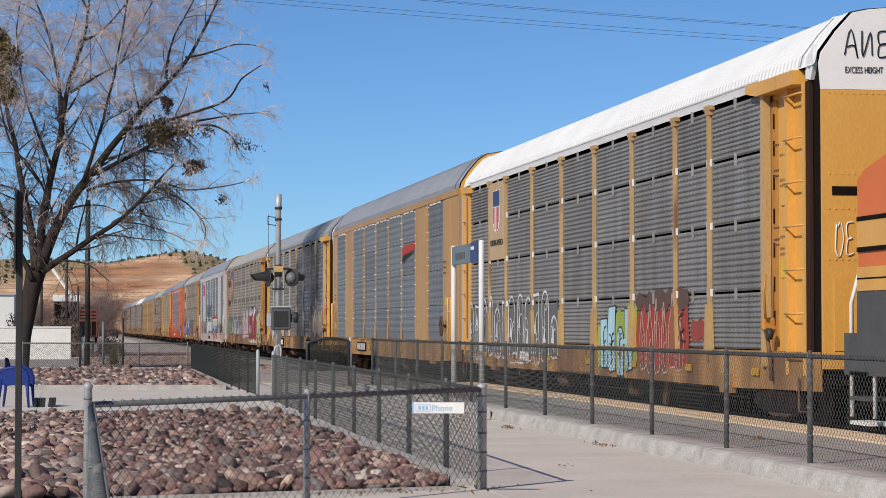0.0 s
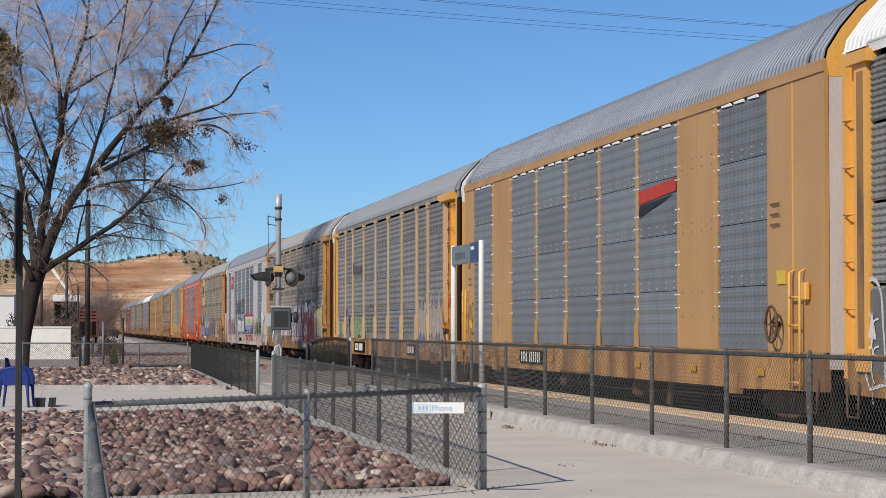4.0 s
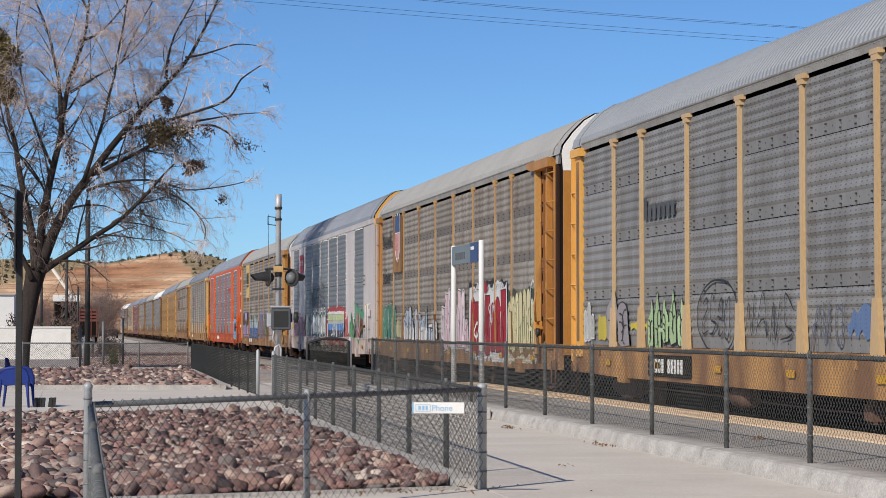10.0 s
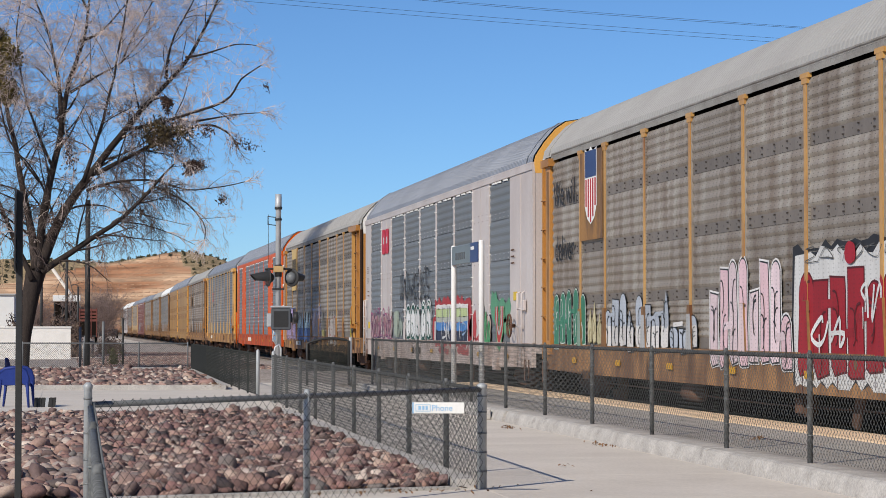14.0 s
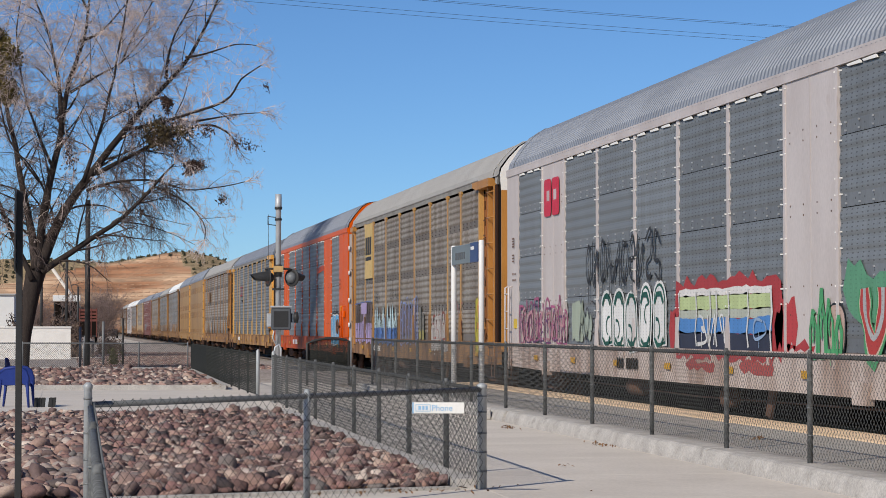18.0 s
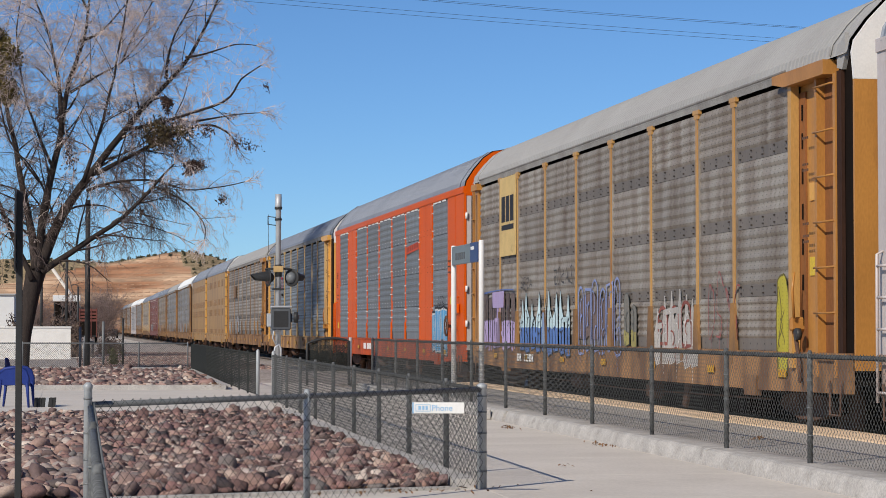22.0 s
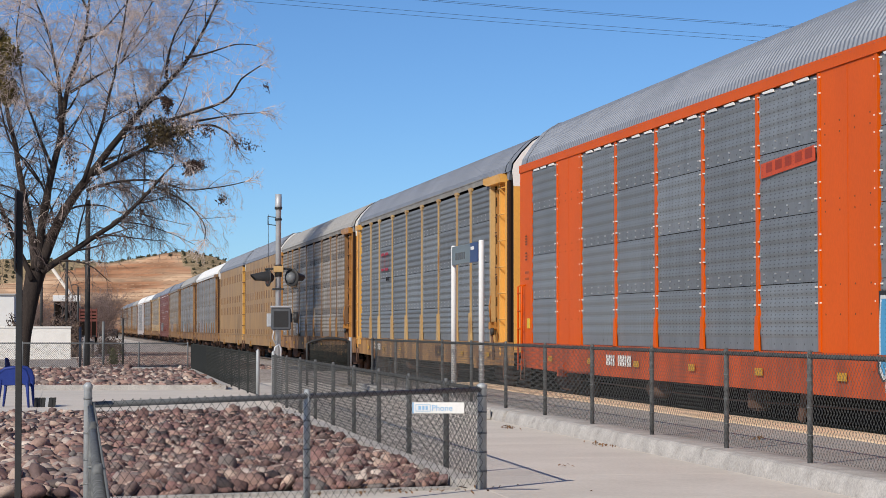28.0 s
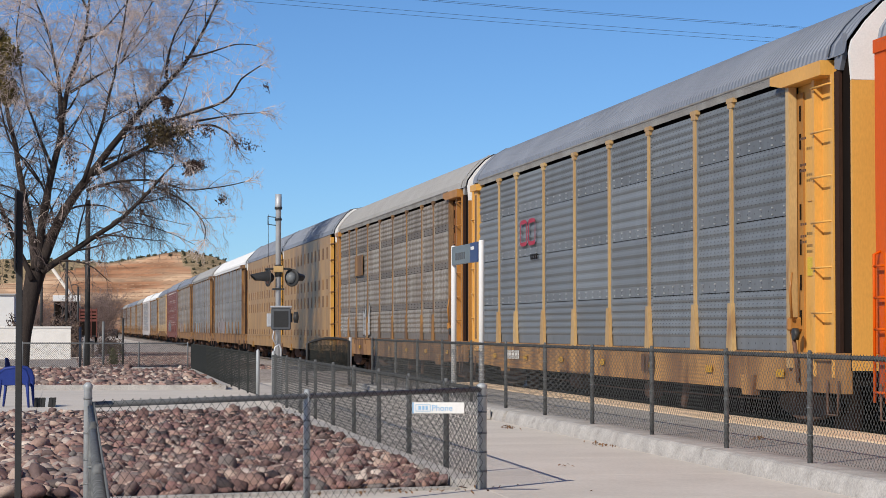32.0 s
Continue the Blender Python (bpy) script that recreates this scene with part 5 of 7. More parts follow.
for li, (pts, rad) in enumerate(BOUGHS[1:]):
    low = li in (12, 13, 20)
    for i in range(3, len(pts)):
        seg = (pts[i] - pts[i - 1])
        for _ in range(max(1, int(seg.length / (0.15 if pts[i].x > 3.0 and rad[i] < 0.12 else 0.21 if rad[i] < 0.12 and pts[i].z > 10 else 0.3 if rad[i] < 0.12 else 0.6)))):
            b = pts[i - 1].lerp(pts[i], rng.random())
            side = Vector((rng.gauss(0, 1), rng.gauss(0, 0.8), rng.gauss(0.25, 1))).normalized()
            d = (seg.normalized() * 0.6 + side).normalized()
            drp = rng.uniform(0.35, 0.8) if (low or b.z < 8) else rng.uniform(-0.1, 0.3)
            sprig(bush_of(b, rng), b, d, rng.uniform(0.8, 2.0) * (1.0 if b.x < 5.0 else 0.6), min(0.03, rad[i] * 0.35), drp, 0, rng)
    tipd = (pts[-1] - pts[-3]).normalized()
    for _ in range(5):
        sprig(twigs[0], pts[-1], (tipd + Vector((rng.gauss(0, 0.4), rng.gauss(0, 0.4), rng.gauss(0, 0.4)))).normalized(), rng.uniform(0.8, 1.6) * (1.0 if pts[-1].x < 5.0 else 0.6), 0.015, 0.25 if low else 0.1, 0, rng)
# the same twigs in a darker colour, as shade low in the crown
M["shaded_twig"] = material("shaded_dark_twigs", (0.17, 0.125, 0.11), 0.9, scale=0.5, mix=0.8, dark=(0.075, 0.058, 0.05), island=0.35)
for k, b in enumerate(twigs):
    tagged(part("crown", b, M["shaded_twig" if k == 3 else "twig"], tree), "twigs coloured dark as if in shade" if k == 3 else "fine bare twigs, pale brown as if sunlit", kind="stuff")
M["mistletoe"] = material("olive_mistletoe_leaves", (0.19, 0.145, 0.045), 0.8, island=0.5, scale=3, mix=0.5, dark=(0.09, 0.065, 0.025))
M["tangle"] = material("olive_brown_tangle", (0.13, 0.095, 0.05), 0.9, island=0.6, scale=3, mix=0.5, dark=(0.06, 0.045, 0.028))
M["dry_leaf"] = material("clinging_dead_leaves", (0.10, 0.06, 0.045), 0.9, island=0.5, scale=3)


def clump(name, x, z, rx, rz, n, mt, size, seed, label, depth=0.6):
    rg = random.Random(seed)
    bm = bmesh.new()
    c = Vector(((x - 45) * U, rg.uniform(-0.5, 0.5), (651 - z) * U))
    seeds = [Vector((rg.gauss(0, rx * 0.4), rg.gauss(0, rx * 0.35), rg.gauss(0, rz * 0.4))) for _ in range(14)]
    for _ in range(n):
        o = rg.choice(seeds) + Vector((rg.gauss(0, rx * 0.24), rg.gauss(0, rx * 0.24), rg.gauss(0, rz * 0.24)))
        m = Matrix.Translation(c + o) @ Euler((rg.uniform(0, 6), rg.uniform(0, 6), rg.uniform(0, 6))).to_matrix().to_4x4()
        s = size * rg.uniform(0.6, 1.4)
        bm.faces.new([bm.verts.new(m @ Vector(k)) for k in ((-s, 0, 0), (0, -s * 0.4, 0), (s, 0, 0), (0, s * 0.4, 0))])
    return tagged(part(name, bm, mt, tree), label, kind="stuff")


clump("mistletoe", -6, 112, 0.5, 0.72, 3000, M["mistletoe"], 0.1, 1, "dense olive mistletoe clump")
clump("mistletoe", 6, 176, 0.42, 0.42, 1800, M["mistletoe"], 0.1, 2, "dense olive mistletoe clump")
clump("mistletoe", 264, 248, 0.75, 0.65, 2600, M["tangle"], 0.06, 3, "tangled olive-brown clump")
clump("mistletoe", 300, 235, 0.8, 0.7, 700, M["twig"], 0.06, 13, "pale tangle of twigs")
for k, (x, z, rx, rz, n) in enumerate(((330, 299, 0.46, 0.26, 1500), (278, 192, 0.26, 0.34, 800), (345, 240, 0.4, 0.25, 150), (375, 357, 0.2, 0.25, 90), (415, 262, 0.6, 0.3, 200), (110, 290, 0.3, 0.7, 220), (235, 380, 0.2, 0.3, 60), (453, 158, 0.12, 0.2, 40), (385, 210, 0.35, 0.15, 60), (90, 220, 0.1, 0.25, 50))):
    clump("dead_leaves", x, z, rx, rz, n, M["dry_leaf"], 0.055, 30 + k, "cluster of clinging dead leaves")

# a second tree of the same kind, added farther back, mostly behind the first, for denser branches and shade on the
# train
back_tree = copy_thing(tree, Matrix.Translation((-6.6, 117.0, 0.0)) @ Matrix.Rotation(2.3, 4, "Z") @ Matrix.Diagonal((0.9, 0.9, 0.95, 1.0)))
back_tree["label"] = "farther bare deciduous tree with dark branches and fine twigs"

# ---- overhead wires ----
for x0, z0, x1, z1, sag in ((11.56, 25.16, 52.2, 23.0, 0.1), (15.4, 25.26, 52.4, 23.3, 0.1), (25.2, 25.5, 54.2, 24.1, 0.08), (26.4, 25.53, 54.65, 24.17, 0.05)):
    pts = []
    for k in range(31):
        x = -12 + 110 * k / 30
        f = (x - x0) / (x1 - x0)
        pts.append((x, 160.0, z0 + (z1 - z0) * f - sag * 4 * f * (1 - f)))
    tagged(part("overhead_wire", tubes((pts, 0.012), sides=4), M["dark_steel"]), "thin dark overhead wire against the sky", "wire", "overhead wires")

for x, h in ((-12, 27.0), (98, 23.5)):
    tagged(part("wire_pole", tubes(([(x, 160.1, -0.3), (x, 160.1, h)], [0.25, 0.18])), M["dark_steel"]), "tall dark pole that carries the overhead wires", "pole", "overhead wires")

# ---- distance ----
M["hill"] = material("cut_red_brown_hillside", (0.50, 0.335, 0.215), 0.95, scale=0.05, mix=1.0, dark=(0.31, 0.155, 0.085), stretch=(0.6, 0.6, 4.0), fine=0.2, grain=0.4, lo=0.44, hi=0.57, bump=0.3, bump_scale=1.0)
M["hill_line"] = material("dark_bench_lines", (0.33, 0.185, 0.105), 0.95, scale=0.06, mix=0.8, dark=(0.44, 0.28, 0.175), grain=0.2)
M["hill_top"] = material("dry_scrub_hilltop", (0.36, 0.265, 0.16), 0.95, scale=0.08, mix=0.8, dark=(0.19, 0.15, 0.085), fine=1.0, grain=0.3)
M["shrub"] = material("olive_grey_shrubs", (0.07, 0.068, 0.04), 0.9, island=0.4, scale=1)
M["brush"] = material("brown_bare_brush", (0.14, 0.10, 0.08), 0.95, island=0.35, scale=1)


CREST_X = (-120, -20, 1, 16.7, 29.6, 36, 44, 52, 58, 68, 98)
CREST_Z = (22, 25.5, 25.2, 24.4, 26.8, 28.0, 28.3, 26.6, 24.5, 18.0, 0.5)


def hill(name, label, x0, x1, y0, y1, height, face, seed, mt, crest=False):
    """Terraced cut face towards the viewer, rounded top behind."""
    nx, ny = 90, 270
    bm = bmesh.new()
    g = []
    for j in range(ny + 1):
        row = []
        for i in range(nx + 1):
            x = x0 + (x1 - x0) * i / nx
            y = y0 + face * 1.1 * j / 230 if j < 230 else y0 + face * 1.1 + (y1 - y0 - face * 1.1) * (j - 230) / (ny - 230)
            e = min(1.0, max(0.0, min((x - x0) / 45, (x1 - x) / 60)))
            e = e * e * (3 - 2 * e)
            if crest:
                e = min(1.0, (x - x0) / 45)
            top = float(np.interp(x, CREST_X, CREST_Z)) + 0.5 * noise.noise(Vector((x * 0.12, y * 0.05, 4))) if crest else height * (0.93 + 0.1 * noise.noise(Vector((x * 0.02 + seed, y * 0.01, 0))))
            f = (y - y0 + 10 * noise.noise(Vector((x * 0.018, seed, 0)))) / face
            h = top * min(1.0, max(0.0, f))
            st = 1.35
            q = math.floor(h / st)
            fr = h / st - q
            h = st * (q + min(1.0, fr * 2.2)) if h < top * 0.97 else h
            if f > 1:
                h = top + 3.5 * math.sin(min(1.0, (f - 1) / 2.0) * 1.57) + 0.8 * noise.noise(Vector((x * 0.08, y * 0.08, seed)))
            row.append(bm.verts.new((x, y, h * e - 0.4)))
        g.append(row)
    for j in range(ny):
        for i in range(nx):
            f = bm.faces.new((g[j][i], g[j][i + 1], g[j + 1][i + 1], g[j + 1][i]))
            c = f.calc_center_median()
            edge = (21.0 + c.x * 0.2 if c.x < 38 else 28.5 - (c.x - 38) * 2.2) + 2.4 * noise.noise(Vector((c.x * 0.05, c.y * 0.03, 2))) + 2.2 * noise.noise(Vector((c.x * 0.35, c.y * 0.2, 7)))
            step = (c.z + 0.4) / 1.35 % 1.0
            f.material_index = 1 if c.z > edge or c.y > y0 + face * 1.1 else 2 if step < 0.18 else 0
    spots = [tuple(f.calc_center_median()) for f in bm.faces if f.material_index == 1]
    ob = part(name, bm, mt)
    ob.data.materials.append(M["hill_top"])
    ob.data.materials.append(M["hill_line"])
    tagged(ob, label, "hill", kind="structure")
    return spots


def tuft(bm, x, y, z, r, h, n, rg, s=0.25):
    for _ in range(n):
        a, d = rg.uniform(0, 6.28), r * math.sqrt(rg.random())
        zz = rg.random()
        p = Vector((x + math.cos(a) * d * (1 - 0.4 * zz), y + math.sin(a) * d, z + h * zz))
        m = Matrix.Translation(p) @ Euler((rg.uniform(0, 6), rg.uniform(0, 6), rg.uniform(0, 6))).to_matrix().to_4x4()
        k = s * rg.uniform(0.6, 1.3)
        bm.faces.new([bm.verts.new(m @ Vector(c)) for c in ((-k, 0, 0), (0, -k * 0.6, 0), (k, 0, 0), (0, k * 0.6, 0))])


hill_spots = hill("hillside", "terraced red-brown cut hillside with scrub on top", -120, 98, 690, 1000, 24.0, 95, 3.0, M["hill"], True)
hill("hillside", "nearer terraced red-brown hillside with a gully", -130, 3, 600, 760, 14.5, 60, 8.0, M["hill"])
tagged(part("drain", tubes(([(-3.2, 598, 17.2), (4.0, 596, 7.0), (4.6, 595, -0.3)], 0.45), sides=5), M["concrete"]), "pale concrete drain down the hillside", "drain", kind="structure")
rg = random.Random(77)
bm = bmesh.new()
for _ in range(1500):
    v = rg.choice(hill_spots)
    tuft(bm, v[0], v[1], v[2] - 0.2, rg.uniform(0.4, 1.1), rg.uniform(0.5, 1.3), 16, rg, 0.4)
for _ in range(60):
    x, y = rg.uniform(-80, 100), rg.uniform(670, 688)
    tuft(bm, x, y, -0.3, rg.uniform(1.0, 2.5), rg.uniform(1, 2.5), 40, rg, 0.5)
tagged(part("hill_shrubs", bm, M["shrub"]), "olive-grey desert shrubs dotted over the hill", "shrubs", kind="stuff")
# brush and bare trees between yard and hill
bm = bmesh.new()
for _ in range(45):
    x, y = rg.uniform(-40, 6), rg.uniform(300, 420)
    tuft(bm, x, y, -0.3, rg.uniform(1.0, 2.6), rg.uniform(1.5, 4.5), 60, rg, 0.3)
for _ in range(40):
    x, y = rg.uniform(-30, -1.0), rg.uniform(128, 170)
    tuft(bm, x, y, -0.1, rg.uniform(0.6, 1.4), rg.uniform(0.8, 1.9), 90, rg, 0.12)
for _ in range(16):
    tuft(bm, rg.uniform(2.2, 3.6), rg.uniform(125, 145), -0.1, 0.5, rg.uniform(0.5, 1.5), 200, rg, 0.045)
tagged(part("brush", bm, M["brush"]), "brown leafless brush along the far yard", "brush", kind="stuff")
bm = bmesh.new()
for k in range(18):
    x, y = rg.uniform(-14, 6.0), rg.uniform(235, 330)
    for _ in range(2):
        sprig(bm, Vector((x, y, 0)), Vector((rg.gauss(0, 0.25), rg.gauss(0, 0.25), 1)).normalized(), rg.uniform(2.6, 4.6), 0.03, -0.05, 0, rg)
for k in range(18):
    x = rg.uniform(3.0, 4.7) if k < 9 else rg.uniform(-3.8, 1.0)
    sprig(bm, Vector((x, rg.uniform(252, 268), 0)), Vector((rg.gauss(0, 0.22), rg.gauss(0, 0.2), 1)).normalized(), rg.uniform(3.6, 5.2) if k < 9 else rg.uniform(3.0, 4.4), 0.035, -0.03, 0, rg)
M["thicket"] = material("grey_brown_sapling_bark", (0.27, 0.2, 0.175), 0.9, scale=0.5, mix=0.8, dark=(0.15, 0.105, 0.095), island=0.3)
tagged(part("bare_thicket", bm, M["thicket"]), "grey-brown leafless saplings beside the track", "thicket", kind="stuff")

# low white wall, bin, posts and bush by the yard
M["block"] = material("whitewashed_block_wall", (0.80, 0.78, 0.74), 0.9, scale=1.5, mix=0.3, dark=(0.55, 0.52, 0.47), grain=0.06, bump=1.0, bump_scale=5)
wall = thing("block_wall", "low whitewashed block wall", "wall", kind="structure")
part("wall_body", boxes((-14, 0.32, 112.7, 112.95, -0.1, 1.52)), M["block"], wall)
part("coping", soft_box(-14.05, 0.36, 112.66, 113.0, 1.52, 1.6, 0.015), M["block"], wall)
bm = bmesh.new()
for _ in range(40):
    tuft(bm, rg.uniform(-12, 0.6), rg.uniform(113.6, 115), 1.0, 0.5, rg.uniform(0.7, 1.3), 70, rg, 0.07)
for _ in range(10):
    tuft(bm, rg.uniform(0.5, 0.85), rg.uniform(118, 120), 0, 0.3, rg.uniform(1.2, 2.0), 120, rg, 0.06)
tagged(part("hedge", bm, M["brush"]), "dry brown hedge behind the white wall", "hedge", kind="stuff")
bm = bmesh.new()
for _ in range(9):
    tuft(bm, rg.uniform(1.85, 2.3), rg.uniform(94.5, 96), 0.0, 0.2, rg.uniform(0.3, 0.85), 110, rg, 0.035)
M["sage"] = material("grey_green_sagebrush", (0.10, 0.095, 0.048), 0.9, island=0.4, scale=3)
tagged(part("sage_bush", bm, M["sage"]), "grey-green bush beside the yard fence", "bush")
can = thing("rubbish_bin", "grey-brown round concrete rubbish bin", "bin", at=pose(1.22, 116.8, -0.03))
part("body", tubes(([(0, 0, 0), (0, 0, 0.74), (0, 0, 0.78)], [0.3, 0.33, 0.30]), sides=18), M["ballast"], can)
part("lid", tubes(([(0, 0, 0.78), (0, 0, 0.84), (0, 0, 0.9)], [0.34, 0.33, 0.12]), sides=18), M["dark_steel"], can)
part("slab", soft_box(-1.2, 0.9, -0.6, 0.6, -0.1, 0.04, 0.01), M["concrete"], can)
for x, y, h, r, mt, lab in ((1.62, 94.75, 1.8, 0.055, "galv", "weathered grey wooden post"), (2.5, 97.0, 1.95, 0.045, "dark_steel", "dark steel post"), (0.62, 88.3, 1.55, 0.05, "galv", "grey fence post"), (0.86, 92.0, 1.2, 0.06, "galv", "stout grey post")):
    tagged(part("post", tubes(([(x, y, -0.1), (x, y, h)], r)), M[mt]), lab + " in the yard", "post")
for x, y, h, r in ((0.93, 92.0, 6.75, 0.115), (0.18, 180.0, 7.45, 0.13), (-1.8, 180.0, 6.2, 0.12), (1.2, 200.0, 5.2, 0.1), (-14, 190, 8, 0.13)):
    tagged(part("utility_pole", tubes(([(x, y, -0.3), (x, y, h)], [r, r * 0.9])), M["dark_steel"]), "tall dark utility pole beyond the yard", "pole", "yard poles")
M["plaster"] = material("white_plaster", (0.74, 0.73, 0.70), 0.85, scale=1, mix=0.2, grain=0.05)
hut = thing("white_building", "low white building with a flat roof beyond the yard", "building", at=pose(-10.45, 222, -0.3))
part("wall", boxes((-12, 5.6, 0, 8, 0, 5.0)), M["plaster"], hut)
part("roof", soft_box(-12.3, 5.75, -0.15, 8.3, 5.0, 5.2, 0.03), M["roof_matt"], hut)
for k in range(4):
    part("window", boxes((-10 + 3.5 * k, -8.8 + 3.5 * k, -0.03, 0.02, 1.2, 2.4)), M["shade"], hut)
canopy = thing("market_canopy", "low building with a white fascia on dark posts", "building", at=pose(0.2, 256, -0.1))
part("fascia", soft_box(-1.5, 1.6, 0.0, 3.0, 4.65, 5.35, 0.04), M["plaster"], canopy)
part("back_wall", boxes((-1.4, 1.5, 2.6, 2.8, 0.0, 4.6)), M["shade"], canopy)
for k in range(4):
    part("post", boxes((-1.35 + 0.9 * k, -1.22 + 0.9 * k, 0.05, 0.2, 0.0, 4.6)), M["dark_steel"], canopy)
trailer = thing("stake_trailer", "tall dull red slatted trailer parked in the yard", "trailer", at=pose(2.25, 214, -0.03))
# lower slats are coloured near-black, as deep shade
for k in range(8):
    part("slat", boxes((-0.85, 0.85, 0.0, 0.06, 0.9 + 0.32 * k, 1.1 + 0.32 * k)), M["red_car"] if k > 3 else M["shade"], trailer)
for x in (-0.8, -0.28, 0.26, 0.78):
    part("stake", boxes((x - 0.04, x + 0.04, -0.05, -0.003, 0.7, 3.45)), M["red_car"], trailer)
part("bed", boxes((-0.9, 0.9, 0.07, 5.0, 0.7, 0.9)), M["dark_steel"], trailer)
part("far_side", boxes((-0.85, 0.85, 4.9, 5.0, 0.9, 3.3)), M["shade"], trailer)
for x in (-0.75, 0.75):
    part("wheel", tubes(([(x - 0.12, 0.9, 0.42), (x + 0.12, 0.9, 0.42)], 0.42), sides=14), M["black"], trailer)
for x, y, mt, lab in ((7.2, 345, "dark_steel", "dark parked truck beside the far track"), (5.2, 340, "dark_steel", "dark parked truck beside the far track"), (-3.1, 196, "white", "white parked car far in the yard"), (-1.3, 196, "white", "white parked car far in the yard")):
    car = thing("parked_car", lab, "car", at=pose(x, y, -0.03, 0, 0, 90))
    bm = bmesh.new()
    prism(bm, [(-2.1, 0.3), (2.1, 0.3), (2.15, 0.75), (1.2, 0.88), (0.6, 1.38), (-1.1, 1.42), (-1.8, 0.95), (-2.15, 0.85)], 1, -0.85, 0.85)
    bmesh.ops.bevel(bm, geom=bm.edges[:], offset=0.06, segments=2, affect="EDGES")
    part("body", bm, M[mt], car)
    part("window_band", prisms(([(1.05, 0.9), (0.55, 1.3), (-1.05, 1.33), (-1.6, 0.95)], 1, -0.87, 0.87)), M["shade"], car)
    for wx in (-1.3, 1.3):
        for wy in (-0.8, 0.8):
            part("wheel", tubes(([(wx, wy - 0.1, 0.32), (wx, wy + 0.1, 0.32)], 0.32), sides=14), M["black"], car)

# ---- paintings, plates and marks on the cars ----
PAINT = {}
LAYER = [0]
ON = SIDE + 0.024


def paint(colour):
    key = tuple(colour)
    if key not in PAINT:
        PAINT[key] = panel_material("spray_paint", key, tuple(c * 0.72 for c in key), 0.5, 0.22)
        PAINT[key].node_tree.nodes["Principled BSDF"].inputs["Metallic"].default_value = 0.0
    return PAINT[key]


def ribbon(bm, pts, w, x, closed=False):
    """A flat stroke of paint in the car's side plane through points (y, z)."""
    n = len(pts)
    L, R = [], []
    for i, (y, z) in enumerate(pts):
        a = pts[(i - 1) % n] if closed or i else pts[0]
        b = pts[(i + 1) % n] if closed or i < n - 1 else pts[-1]
        d = Vector((b[0] - a[0], b[1] - a[1]))
        if d.length < 1e-6:
            d = Vector((1, 0))
        d.normalize()
        k = w * (0.75 + 0.5 * noise.noise(Vector((y * 3, z * 3, 1))) + 0.1)
        L.append(bm.verts.new((x - 0.00008 * i, y - d.y * k, z + d.x * k)))
        R.append(bm.verts.new((x - 0.00008 * i, y + d.y * k, z - d.x * k)))
    for i in range(n if closed else n - 1):
        j = (i + 1) % n
        try:
            bm.faces.new((L[i], L[j], R[j], R[i]))
        except ValueError:
            pass


def blob(cy, cz, w, h, rng, power=0.55, rough=0.16, n=26, spike=0.0):
    sx, sz = rng.uniform(0, 50), rng.uniform(0, 50)
    out = []
    for k in range(n):
        t = 2 * math.pi * k / n
        c, s = math.cos(t), math.sin(t)
        r = 1 + rough * 2 * noise.noise(Vector((c * 1.6 + sx, s * 1.6 + sz, 0)))
        y = math.copysign(abs(c) ** power, c) * w / 2 * r
        z = math.copysign(abs(s) ** power, s) * h / 2 * r
        if spike and s > 0.3:
            z += spike * h * max(0, math.cos(3 * t))
        out.append((cy + y, cz + z))
    return out


def plate_of(bm, outline, x):
    f = bm.faces.new([bm.verts.new((x, y, z)) for y, z in outline])
    f.normal_update()
    if f.normal.x > 0:
        f.normal_flip()
    bmesh.ops.triangulate(bm, faces=[f])


def smooth(pts, n=5):
    """A rounded curve through points."""
    out = []
    for i in range(len(pts) - 1):
        p = [Vector(pts[max(0, min(len(pts) - 1, i + d))]) for d in (-1, 0, 1, 2)]
        for k in range(n):
            t = k / n
            out.append(0.5 * ((2 * p[1]) + (p[2] - p[0]) * t + (2 * p[0] - 5 * p[1] + 4 * p[2] - p[3]) * t * t + (3 * p[1] - p[0] - 3 * p[2] + p[3]) * t ** 3))
    out.append(Vector(pts[-1]))
    return out


